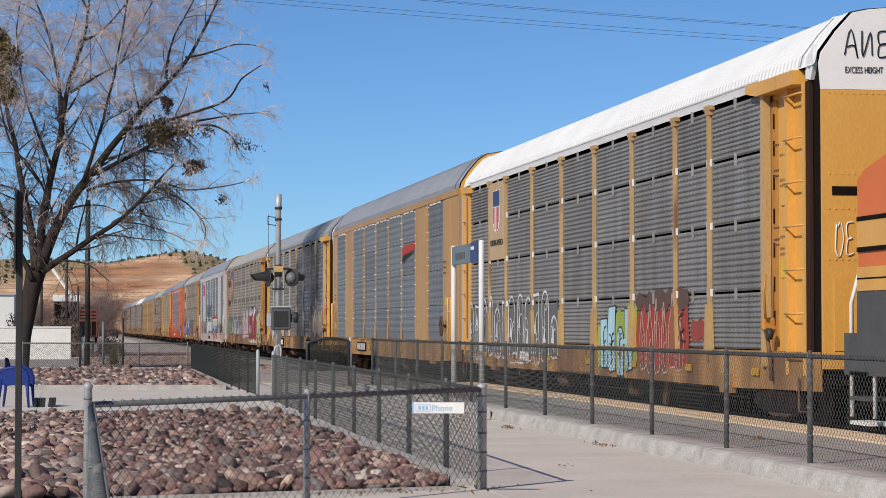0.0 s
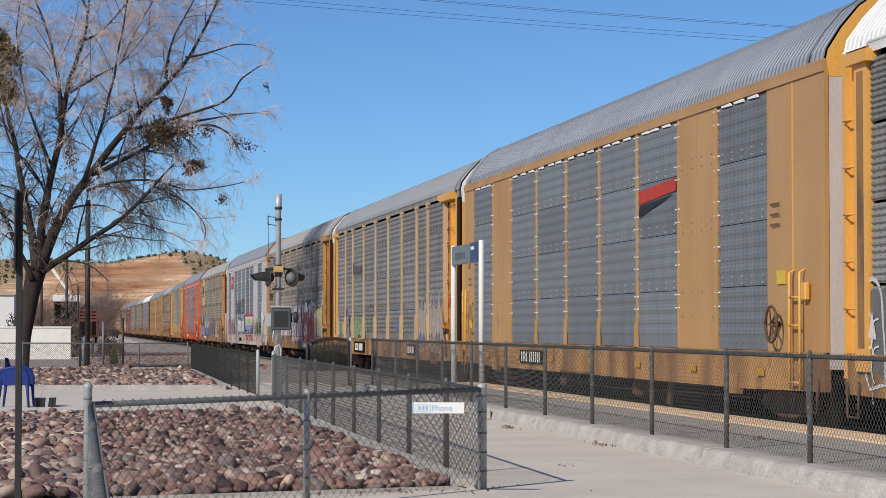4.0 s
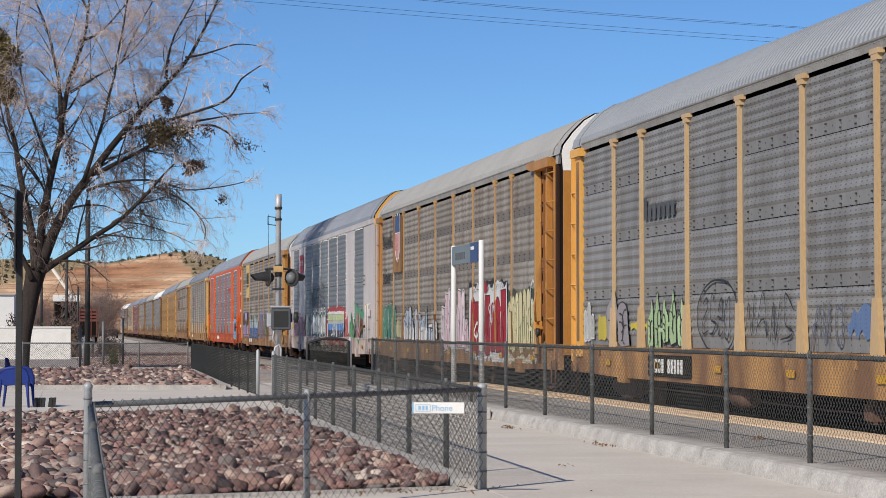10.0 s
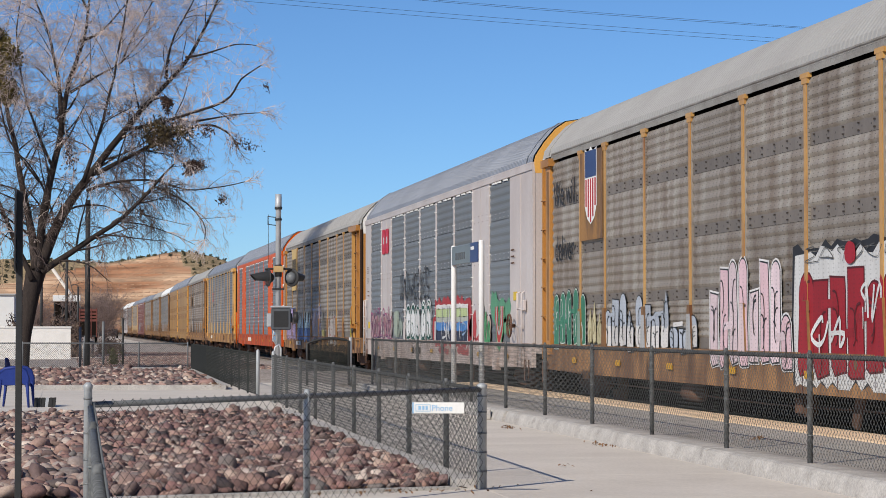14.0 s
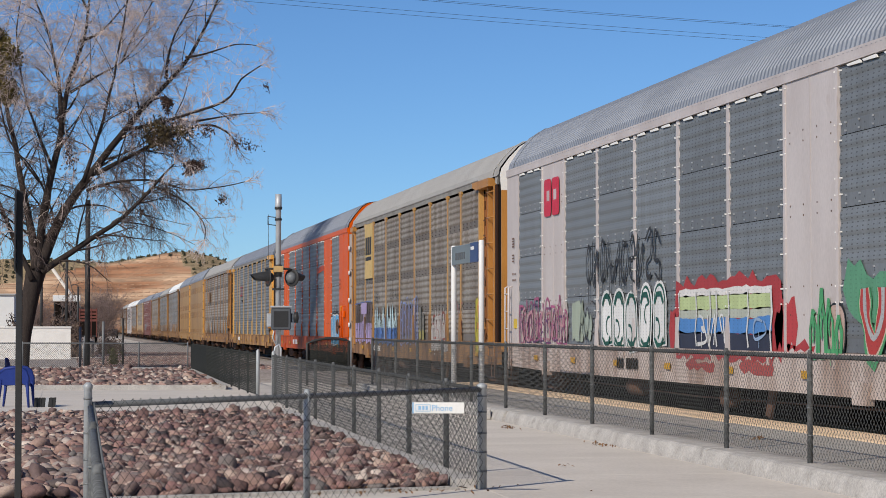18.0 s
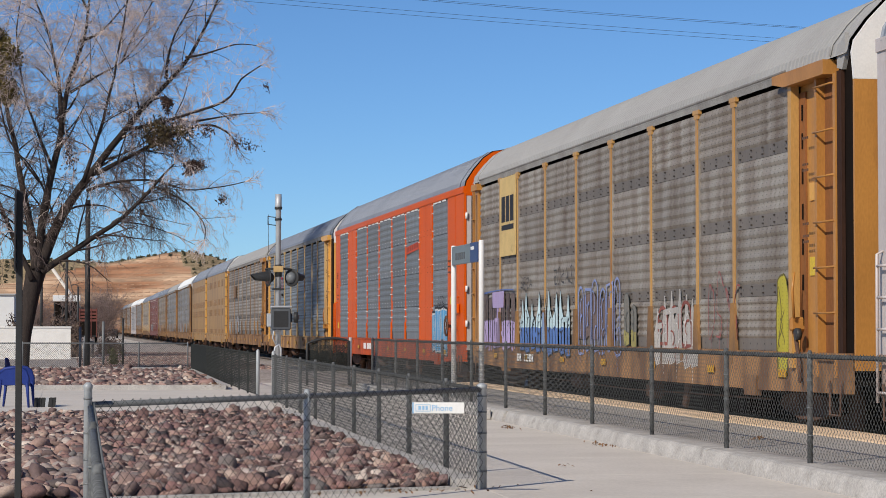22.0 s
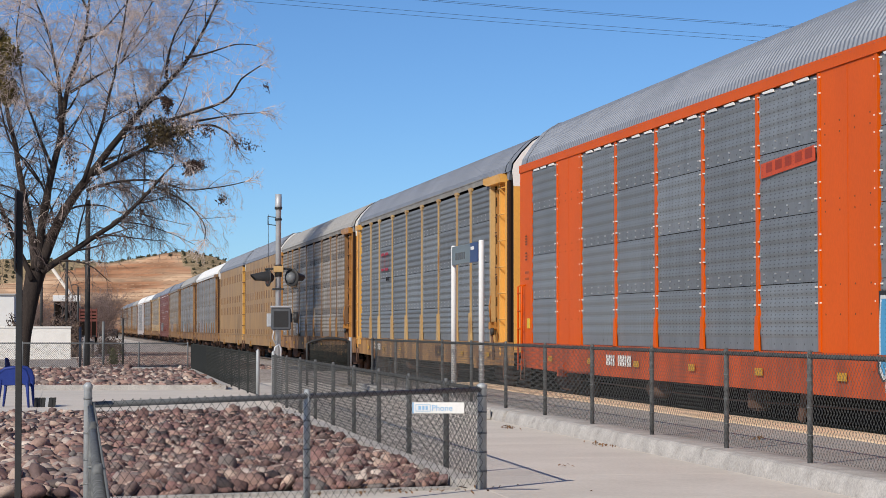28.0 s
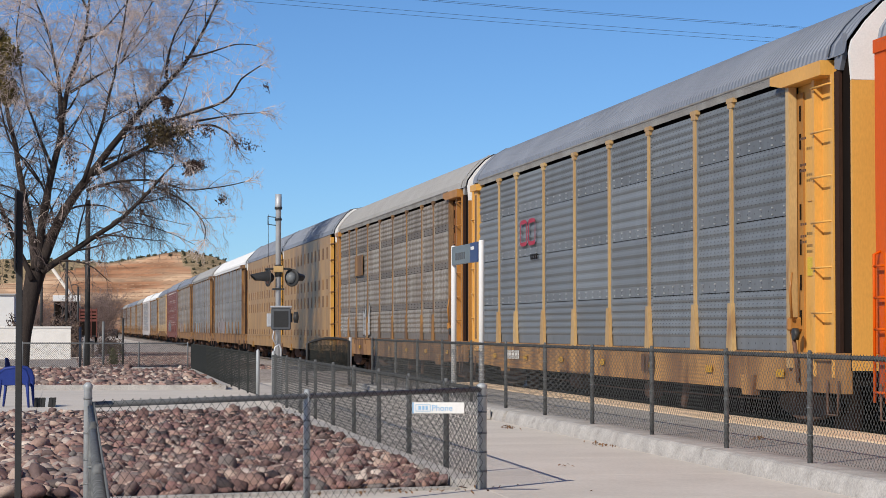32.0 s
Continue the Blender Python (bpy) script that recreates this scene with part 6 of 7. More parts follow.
def finger(cy, hw, zb, zt, tip, lean, seed):
    """Outline of one upright painted stroke with a round, pointed or flat top and a worn foot."""
    rg = random.Random(seed)
    h = zt - zb
    off, foot, bend = rg.uniform(-0.5, 0.5), rg.uniform(0.0, 0.14) * h, rg.uniform(-0.2, 0.2)

    def edge(side, z):
        f = (z - zb) / h
        wob = 0.16 * noise.noise(Vector((seed * 1.7 + side, z * 2.2, 3.0)))
        return cy + hw * (side * (1 + wob) + lean * (f - 0.5) + bend * math.sin(3.1 * f))
    sh = zt - (0.42 * h if tip == "point" else min(hw, 0.3 * h) if tip == "round" else 0.03 * h)
    zs = [zb + foot + (sh - zb - foot) * i / 6 for i in range(7)]
    out = [(edge(0.55, zb), zb)] + [(edge(1, z), z) for z in zs]
    if tip == "round":
        mid = edge(0, sh)
        out += [(mid + hw * math.cos(a), sh + (zt - sh) * math.sin(a)) for a in (math.pi * i / 8 for i in range(1, 8))]
    elif tip == "point":
        apex = edge(0, zt) + off * hw
        out += [(apex + hw * 0.5, sh + (zt - sh) * 0.4), (apex + 0.08 * hw, zt), (apex - 0.08 * hw, zt), (apex - hw * 0.5, sh + (zt - sh) * 0.4)]
    else:
        out += [(edge(1, zt), zt - 0.05 * h * rg.random()), (edge(-1, zt), zt - 0.05 * h * rg.random())]
    out += [(edge(-1, z), z - (foot * 0.6 if i == 6 else 0)) for i, z in enumerate(zs[::-1])]
    return out + [(edge(-0.5, zb), zb + 0.3 * foot)]


def letters(car, yl, yr, z0, z1, tops, fill, line, seed, lw=0.03, tip="round", low=None, low_z=1.5, hooks=1, bars=0.5, gap=0.05, halo=None, counter=None, fill2=None):
    """A painted row of close upright strokes tied into letters by short bars, with outlines, hooks and drips."""
    rng = random.Random(seed)
    LAYER[0] = (LAYER[0] + 1) % 6
    up = 0.0022 * LAYER[0]
    w, H = (yl - yr) / len(tops), z1 - z0
    for k, tp in enumerate(tops):
        cy, hw = yl - w * (k + 0.5), w * (0.5 - gap - 0.05) * rng.uniform(0.86, 1.04)
        zt, zb = z0 + H * tp, z0 + H * 0.12 * rng.random()
        lean, sd, jit = rng.gauss(0, 0.18), rng.randrange(1000), 0.0004 * (k % 4)
        kind = tip if isinstance(tip, str) else tip[k % len(tip)]
        bm = bmesh.new()
        if halo:
            plate_of(bm, finger(cy, hw + 2.4 * lw, zb - 1.6 * lw, zt + 2.2 * lw, kind, lean, sd), ON - 0.0335 - up - jit)
            part("painted_halo", bm, paint(halo), car)
            bm = bmesh.new()
        if fill is None:
            ribbon(bm, finger(cy, hw, zb, zt, kind, lean, sd), lw, ON - 0.036 - up - jit, True)
            letter = part("painted_outline", bm, paint(line), car)
        else:
            plate_of(bm, finger(cy, hw + lw, zb - lw, zt + lw, kind, lean, sd), ON - 0.036 - up - jit)
            letter = part("painted_outline", bm, paint(line), car)
            bm = bmesh.new()
            plate_of(bm, finger(cy, hw, zb, zt, kind, lean, sd), ON - 0.0385 - up - jit)
            part("painted_letter", bm, paint(fill2 if fill2 and k % 2 else fill), letter)
            if low and low_z < zt - 0.1:
                bm = bmesh.new()
                plate_of(bm, [(y, min(z, low_z + 0.08 * noise.noise(Vector((y * 4, seed, 0))))) for y, z in finger(cy, hw, zb, zt, kind, lean, sd)], ON - 0.0405 - up - jit)
                part("painted_foot", bm, paint(low), letter)
        if fill is not None and k + 1 < len(tops) and rng.random() < bars:
            zc = z0 + H * rng.uniform(0.25, 0.7)
            bm = bmesh.new()
            plate_of(bm, [(cy, zc), (cy, zc + 0.07 * H), (cy - w, zc + 0.09 * H), (cy - w, zc + 0.02 * H)], ON - 0.0425 - up - jit)
            part("painted_bar", bm, paint(low if low and zc < low_z else fill), letter)
        bm = bmesh.new()
        for j in range(hooks):
            zc, f = z0 + H * tp * rng.uniform(0.2, 0.75), rng.choice((-1, 1))
            p = [(cy + f * hw * a, zc + H * c) for a, c in ((0.7, 0.16), (0.2, 0.14), (-0.1, 0.02), (0.05, -0.1), (0.3, -0.13))]
            ribbon(bm, [tuple(q) for q in smooth(p, 3)], max(0.016, lw * 0.6), ON - 0.0445 - up - jit)
        if rng.random() < 0.45:
            y = cy + rng.uniform(-0.5, 0.5) * hw
            ribbon(bm, [(y, zb + 0.1), (y + 0.01, zb - 0.1), (y, zb - rng.uniform(0.15, 0.3))], 0.01, ON - 0.0445 - up - jit)
        if len(bm.verts):
            tagged(part("painted_detail", bm, paint(line), letter), kind="stuff")
        else:
            bm.free()
        if counter:
            bm = bmesh.new()
            y, z = cy + hw * rng.uniform(-0.2, 0.3), z0 + H * tp * rng.uniform(0.3, 0.7)
            plate_of(bm, [(y + 0.5 * hw, z), (y - 0.35 * hw, z - 0.02), (y + 0.1 * hw, z + 0.22 * H)], ON - 0.046 - up - jit)
            part("painted_counter", bm, paint(counter), letter)


def ragged(car, yl, yr, z0, z1, colour, seed, tooth=0.12, x=0.0):
    """A field of paint with an uneven, dripping border."""
    rng = random.Random(seed)
    n = max(6, int((yl - yr) / 0.22))
    top = [(yl - (yl - yr) * i / n, z1 - tooth * rng.random()) for i in range(n + 1)]
    low = [(yr + (yl - yr) * i / n, z0 + tooth * (rng.random() if i % 2 else 0.2)) for i in range(n + 1)]
    bm = bmesh.new()
    plate_of(bm, top + [(yr - tooth * 0.5, (z0 + z1) / 2)] + low + [(yl + tooth * 0.4, (z0 + z1) / 2)], ON - 0.0325 - x)
    return part("painted_field", bm, paint(colour), car)


def painted_posts(car, yl, yr, z1, colour, proud=0.055):
    """Paint that runs on over the faces of the outside posts and their feet."""
    for y in POSTS_A:
        if yr < y < yl:
            bm = bmesh.new()
            k = max(0.086, 0.17 - 0.085 * (z1 - 1.2) / 0.75)
            plate_of(bm, [(y - 0.168, 1.21), (y + 0.168, 1.21), (y + k, min(z1, 1.94)), (y - k, min(z1, 1.94))], SIDE - proud - 0.0325)
            low = part("painted_post_foot", bm, paint(colour), car)
            if z1 > 2.0:
                bm = bmesh.new()
                plate_of(bm, [(y - 0.06, 1.95), (y + 0.06, 1.95), (y + 0.06, z1), (y + 0.02, z1 + 0.05), (y - 0.06, z1 - 0.04)], SIDE - proud - 0.0025)
                part("painted_post_face", bm, paint(colour), low)


def patches(car, yl, yr, z0, z1, n, fill, line, seed, lw=0.035, inner=2, rough=0.16):
    """Filled fields of paint with a border and wandering inner strokes."""
    rng = random.Random(seed)
    LAYER[0] = (LAYER[0] + 1) % 6
    up = 0.0022 * LAYER[0]
    w = (yl - yr) / n
    for k in range(n):
        cy, h = yl - w * (k + 0.5), (z1 - z0) * rng.uniform(0.9, 1.0)
        shape = blob(cy, z0 + h / 2, w * rng.uniform(0.98, 1.1), h, rng, rng.choice((0.4, 0.55, 0.7)), rough, 34)
        bm = bmesh.new()
        plate_of(bm, shape, ON - 0.0345 - up - 0.0003 * (k % 2))
        top = part("painted_field", bm, paint(fill), car)
        bm = bmesh.new()
        ribbon(bm, shape, lw, ON - 0.0355 - up, True)
        for j in range(inner):
            y0, ph = cy + w * rng.uniform(-0.3, 0.3), rng.uniform(0, 6)
            a, b = sorted((rng.uniform(0.05, 0.4), rng.uniform(0.6, 0.95)))
            ribbon(bm, [(y0 + w * 0.16 * math.sin(ph + 6 * f), z0 + h * (a + (b - a) * f)) for f in (i / 12 for i in range(13))], lw * 0.7, ON - 0.0355 - up)
        tagged(part("painted_outline", bm, paint(line), top), kind="stuff")


SCRIPT = (
    ((0.1, 0.05), (0.3, 0.95), (0.75, 0.8), (0.4, 0.5)),
    ((0.15, 0.95), (0.2, 0.05), (0.7, 0.9), (0.8, 0.1)),
    ((0.85, 0.85), (0.3, 1.0), (0.25, 0.55), (0.8, 0.4), (0.7, 0.05), (0.1, 0.1)),
    ((0.2, 0.9), (0.1, 0.2), (0.5, 0.0), (0.85, 0.5), (0.6, 0.95), (0.3, 0.8)),
    ((0.05, 0.1), (0.45, 1.0), (0.85, 0.0), (0.65, 0.42), (0.2, 0.38)),
    ((0.8, 0.95), (0.2, 0.9), (0.25, 0.5), (0.7, 0.52), (0.25, 0.45), (0.2, 0.05), (0.85, 0.1)),
)


def scrawl(car, yl, yr, z0, z1, n, line, seed, lw=0.02):
    """A thin spray-can tag: a running hand of angular hooks, loops and tails without filling."""
    rng = random.Random(seed)
    w, h = (yl - yr) / n, z1 - z0
    for k in range(n):
        bm = bmesh.new()
        g, tall, lean = SCRIPT[(rng.randrange(6) + k) % 6], rng.uniform(0.75, 1.0), rng.uniform(0.0, 0.25)
        pts = [(yl - w * (k + 0.05 + 0.95 * (a + lean * (c - 0.5)) + rng.gauss(0, 0.09)), z0 + h * ((1 - tall) * 0.5 + tall * c + rng.gauss(0, 0.07))) for a, c in (g if k % 2 else [(1 - a, c) for a, c in g])]
        ribbon(bm, [tuple(p) for p in smooth(pts, 4)], lw * 0.8, ON - 0.05 - 0.0004 * (k % 3))
        if rng.random() < 0.5:
            y = yl - w * (k + 0.5)
            ribbon(bm, [(y, z0 + h * 0.4), (y - 0.01, z0 + h * 0.1), (y, z0 - h * rng.uniform(0.05, 0.3))], lw * 0.4, ON - 0.0515)
        part("spray_tag", bm, paint(line), car)


def oval(car, yc, zc, w, h, lw, colour, seed=0):
    bm = bmesh.new()
    ribbon(bm, blob(yc, zc, w, h, random.Random(seed), 0.95, 0.05, 30), lw, ON - 0.047, True)
    return part("spray_tag", bm, paint(colour), car)


def marks(car, y, z, n, mt, h=0.16, w=0.1, step=0.17, name="marking"):
    """Small bars where a number or code stands."""
    bm = boxes(*[(SIDE - 0.042, SIDE - 0.034, y - k * step - w, y - k * step, z, z + h) for k in range(n)])
    tagged(part(name, bm, mt, car), kind="stuff")


def side_plate(car, ya, yb, za, zb, mt, name="plate", proud=0.05, label=""):
    return part(name, boxes((SIDE - proud, SIDE - proud + 0.02, min(ya, yb), max(ya, yb), za, zb)), mt, car, label)


def shield(car, yc, zc, w, h, parent):
    """Emblem: a shield with a navy head over red and white stripes."""
    def outline(k):
        return [(yc - w / 2 * k, zc + h / 2), (yc - w * 0.2, zc + h * 0.46), (yc, zc + h * 0.52), (yc + w * 0.2, zc + h * 0.46), (yc + w / 2 * k, zc + h / 2), (yc + w / 2 * k, zc - h * 0.25), (yc + w * 0.3, zc - h * 0.42), (yc, zc - h / 2), (yc - w * 0.3, zc - h * 0.42), (yc - w / 2 * k, zc - h * 0.25)]
    bm = bmesh.new()
    plate_of(bm, outline(1.0), SIDE - 0.052)
    em = part("emblem", bm, M["white"], parent, "shield emblem with navy head and red stripes")
    bm = boxes((SIDE - 0.056, SIDE - 0.053, yc - w * 0.46, yc + w * 0.46, zc + h * 0.12, zc + h * 0.47))
    part("emblem_head", bm, M["sign_navy"], em)
    for k in range(5):
        y = yc + w * (-0.38 + 0.19 * k)
        low = zc - h * (0.47 if k == 2 else 0.40 if k in (1, 3) else 0.26)
        part("stripe", boxes((SIDE - 0.056, SIDE - 0.053, y - w * 0.05, y + w * 0.05, low, zc + h * 0.1)), paint((0.45, 0.03, 0.03)), em)


CARS = [c for _, c, _ in TRAIN]
c1, c2, c3, c4, c5, c6, c7, c8, c9 = CARS[:9]
SIDEWAYS = lambda y, z, x=SIDE - 0.055: Matrix(((0, 0, -1, x), (-1, 0, 0, y), (0, 1, 0, z), (0, 0, 0, 1)))
BLK, WHT, DGR = (0.025, 0.025, 0.028), (0.62, 0.62, 0.61), (0.06, 0.058, 0.056)
# first car
GREY_WASH = (0.15, 0.147, 0.142)
ragged(c1, 13.2, 2.6, 0.86, 2.2, GREY_WASH, 100, 0.2)
letters(c1, 13.1, 2.5, 0.74, 2.36, (0.9, 0.86, 0.95, 0.98, 0.8, 0.9, 0.96, 0.98, 0.93, 0.98, 1.0, 0.66), None, WHT, 101, 0.034, ("round", "flat", "round", "round"), hooks=3, counter=WHT)
ragged(c1, -1.0, -1.7, 0.75, 1.7, (0.33, 0.40, 0.07), 102, 0.2)
ragged(c1, -2.4, -3.95, 0.75, 2.05, (0.33, 0.42, 0.06), 103, 0.25)
letters(c1, -1.2, -3.7, 0.68, 2.0, (0.82, 0.98, 0.68, 0.95), (0.40, 0.60, 0.68), BLK, 104, 0.03, ("flat", "flat", "round"), hooks=4, gap=0.02)
ragged(c1, -3.95, -7.3, 1.8, 2.3, (0.12, 0.07, 0.055), 105, 0.2, 0.002)
ragged(c1, -4.0, -7.3, 0.85, 2.0, (0.38, 0.062, 0.04), 106, 0.2, 0.004)
letters(c1, -4.15, -7.1, 0.72, 2.15, (0.8, 0.88, 0.95, 0.9, 1.0, 0.75), None, (0.55, 0.36, 0.30), 107, 0.02, "point", hooks=3)
scrawl(c1, -6.3, -7.2, 1.3, 1.75, 2, BLK, 108, 0.03)
ragged(c1, -7.55, -8.55, 1.3, 1.75, (0.30, 0.06, 0.045), 109, 0.14)
painted_posts(c1, 13.1, 2.5, 2.25, (0.20, 0.185, 0.18))
painted_posts(c1, -4.0, -7.2, 2.0, (0.30, 0.11, 0.06))
pl = side_plate(c1, 10.0, 8.15, 3.2, 5.05, T, "emblem_plate", 0.045, "tan emblem plate")
shield(c1, 9.1, 4.35, 0.85, 1.05, pl)
words("BUILDING AMERICA", 0.2, paint(BLK), pl, SIDEWAYS(9.08, 3.6, SIDE - 0.052), stretch=0.85)
marks(c1, 7.2, 0.86, 3, M["white"])
marks(c1, 6.4, 0.84, 6, M["white"], 0.2)
M["black_paint"] = material("black_lettering", (0.02, 0.02, 0.02), 0.6)


def on_end(x, z, y=-13.812):
    """A pose on the leading end of a car, facing forwards."""
    return Matrix(((1, 0, 0, x), (0, 0, -1, y), (0, 1, 0, z), (0, 0, 0, 1)))


words("EXCESS HEIGHT", 0.125, M["black_paint"], c1, on_end(-0.83, 5.13), stretch=0.62)


def end_tag(x0, z0, w, h, n, mt, seed, r=0.011):
    """Loose hand-sprayed hooks on the leading end."""
    rg = random.Random(seed)
    bm = bmesh.new()
    for k in range(n):
        g = SCRIPT[(rg.randrange(6) + k) % 6]
        tube(bm, [(x0 + w * (k + p[0]) / n, -13.812, z0 + h * p[1]) for p in smooth(g, 4)], r, 3)
    part("spray_tag", bm, mt, c1)


end_tag(-1.12, 5.3, 1.6, 0.4, 7, M["black_paint"], 6)
end_tag(-1.27, 2.55, 0.3, 0.5, 2, M["white"], 9)
part("end_rivets", boxes(*[(-1.35 + 0.09 * k, -1.325 + 0.09 * k, -13.808, -13.8, z, z + 0.025) for k in range(28) for z in (3.2, 3.68, 4.8, 2.5)]), Y, c1)
part("end_grab_slot", boxes((-1.3, -0.9, -13.812, -13.8, 3.4, 3.52)), M["shade"], c1)
part("end_hatch", boxes((-1.28, -0.95, -13.815, -13.8, 1.25, 2.25)), Y, c1)
# second car
lg = bmesh.new()
plate_of(lg, [(-3.9, 4.02), (-6.35, 4.12), (-6.35, 3.9), (-3.9, 3.78)], ON - 0.036)
part("emblem_bar", lg, paint((0.5, 0.05, 0.03)), c2, "red slanted emblem bar")
lg = bmesh.new()
plate_of(lg, [(-3.9, 3.74), (-6.2, 3.86), (-3.9, 3.55)], ON - 0.036)
part("emblem_wedge", lg, paint(BLK), c2)
side_plate(c2, 6.65, 4.3, 0.78, 1.08, M["shade"], "number_board", 0.04)
marks(c2, 6.5, 0.82, 4, M["white"], 0.22, 0.1, 0.19)
marks(c2, 5.6, 0.82, 6, M["white"], 0.22, 0.1, 0.2)
scrawl(c2, 13.3, 12.5, 1.3, 2.2, 2, (0.16, 0.07, 0.04), 110, 0.022)
# third car
for k in range(8):
    y = 7.85 - 0.3 * k
    part("wordmark_bar", boxes((SIDE - 0.042, SIDE - 0.036, y - 0.2, y, 3.48, 3.74 if k else 3.88)), paint((0.08, 0.085, 0.09)), c3)
letters(c3, 12.6, 11.7, 1.3, 2.05, (0.8, 1.0, 0.7), (0.45, 0.45, 0.43), WHT, 120, 0.03)
ragged(c3, 11.4, 10.0, 1.3, 1.85, (0.50, 0.40, 0.06), 121, 0.12)
ragged(c3, 8.9, 7.7, 1.5, 1.72, (0.52, 0.42, 0.05), 122, 0.12)
letters(c3, 10.7, 9.0, 1.2, 2.4, (0.98, 0.7), (0.30, 0.275, 0.29), BLK, 129, 0.025, ("point", "round"), hooks=4, gap=-0.02)
letters(c3, 7.75, 5.3, 1.2, 2.2, (0.85, 0.98, 0.9, 1.0, 0.85), (0.38, 0.52, 0.28), BLK, 123, 0.03, "point", hooks=3, gap=0.03)
oval(c3, 3.4, 1.75, 2.2, 1.15, 0.02, BLK, 5)
scrawl(c3, 4.3, 2.6, 1.4, 2.1, 4, BLK, 124, 0.022)
scrawl(c3, 2.0, -0.4, 1.27, 2.1, 4, BLK, 125)
scrawl(c3, -1.1, -2.4, 1.27, 2.0, 3, (0.10, 0.11, 0.15), 126, 0.02)
ragged(c3, -2.6, -3.5, 1.35, 1.9, (0.13, 0.20, 0.36), 128, 0.3)
scrawl(c3, -3.9, -6.3, 1.27, 2.2, 5, BLK, 127)
ragged(c3, -7.0, -11.2, 1.22, 2.3, (0.36, 0.305, 0.24), 130, 0.3)
ragged(c3, -6.9, -7.8, 1.05, 1.5, (0.10, 0.13, 0.26), 131, 0.25, 0.002)
letters(c3, -6.9, -11.35, 0.85, 2.62, (0.92, 0.9, 0.95, 1.0, 1.0, 0.9, 0.98, 0.55), None, (0.66, 0.56, 0.54), 119, 0.02, ("round", "round", "round", "round", "round", "round", "point", "round"), hooks=2)
scrawl(c3, -11.95, -12.5, 2.1, 2.55, 3, (0.5, 0.03, 0.03), 118, 0.03)
side_plate(c3, -4.8, -6.3, 0.76, 1.08, M["shade"], "number_board", 0.034)
marks(c3, -4.95, 0.82, 3, M["white"], 0.2, 0.3, 0.42)
side_plate(c3, 7.6, 4.9, 0.72, 1.1, M["shade"], "number_board", 0.034)
marks(c3, 7.3, 0.79, 4, M["white"], 0.24, 0.12, 0.2)
marks(c3, 6.3, 0.79, 5, M["white"], 0.24, 0.12, 0.2)
painted_posts(c3, -6.9, -11.3, 2.1, (0.33, 0.26, 0.2))
# fourth car
painted_posts(c4, 12.6, 9.5, 1.9, (0.2, 0.28, 0.22), 0.024)
painted_posts(c4, 8.0, 2.0, 1.8, (0.40, 0.40, 0.4), 0.024)
painted_posts(c4, 1.1, -3.0, 2.35, (0.58, 0.46, 0.47), 0.024)
painted_posts(c4, -3.2, -7.9, 2.2, (0.30, 0.02, 0.028), 0.024)
painted_posts(c4, -8.1, -11.3, 2.3, (0.55, 0.48, 0.28), 0.024)
letters(c4, 12.6, 9.6, 1.1, 2.35, (0.92, 0.95, 0.98, 1.0, 0.9), (0.05, 0.19, 0.12), (0.55, 0.60, 0.55), 130, 0.022, hooks=2, halo=BLK, gap=0.07)
letters(c4, 9.5, 8.3, 1.2, 2.1, (0.8, 0.95, 0.7), (0.50, 0.45, 0.28), (0.3, 0.26, 0.14), 131, 0.02, "point")
letters(c4, 8.1, 1.7, 1.12, 2.2, (0.72, 0.92, 1.0, 0.7, 0.95, 0.8, 0.66, 0.98, 0.42, 0.4, 0.6), (0.40, 0.44, 0.50), BLK, 132, 0.024, ("round", "flat", "round", "point"), (0.60, 0.585, 0.57), 1.6, 3, 0.4, 0.02)
letters(c4, 1.0, -3.1, 0.86, 2.62, (0.72, 0.95, 0.98, 1.0, 0.72, 0.97, 0.95, 0.5), (0.68, 0.55, 0.58), BLK, 133, 0.026, ("flat", "flat", "round", "round"), hooks=3, bars=0.4, gap=0.03, halo=(0.68, 0.67, 0.66), fill2=(0.66, 0.46, 0.50))
ragged(c4, -3.1, -8.15, 0.72, 2.78, BLK, 134, 0.14)
ragged(c4, -3.2, -8.05, 0.7, 2.72, (0.66, 0.66, 0.65), 135, 0.2, 0.002)
letters(c4, -3.3, -8.0, 0.8, 2.5, (0.9, 0.84, 0.86, 0.92, 0.8, 0.88, 1.0), (0.30, 0.018, 0.026), (0.09, 0.012, 0.014), 136, 0.03, ("round", "flat", "flat", "flat", "round"), hooks=2, bars=1.0, gap=-0.03)
scrawl(c4, -3.9, -5.3, 1.3, 1.75, 2, (0.66, 0.66, 0.65), 148, 0.05)
scrawl(c4, -5.7, -6.7, 1.6, 2.2, 2, (0.66, 0.66, 0.65), 149, 0.04)
scrawl(c4, -3.6, -7.8, 2.45, 2.68, 7, (0.09, 0.09, 0.09), 150, 0.012)
bm = bmesh.new()
plate_of(bm, blob(-5.5, 2.56, 0.42, 0.3, random.Random(3), 0.9, 0.05), ON - 0.058)
part("painted_dot", bm, paint((0.30, 0.015, 0.025)), c4)
ragged(c4, -8.1, -11.3, 1.3, 2.55, (0.05, 0.06, 0.045), 137, 0.25)
letters(c4, -8.2, -11.2, 0.98, 2.44, (0.82, 0.9, 0.95, 0.97, 1.0, 1.0, 0.85), (0.62, 0.55, 0.33), (0.16, 0.19, 0.09), 138, 0.024, hooks=3, gap=0.03)
ragged(c4, -8.2, -11.3, 0.72, 1.1, (0.50, 0.46, 0.34), 139, 0.25)
oval(c4, -11.05, 2.35, 0.42, 0.52, 0.03, WHT, 2)
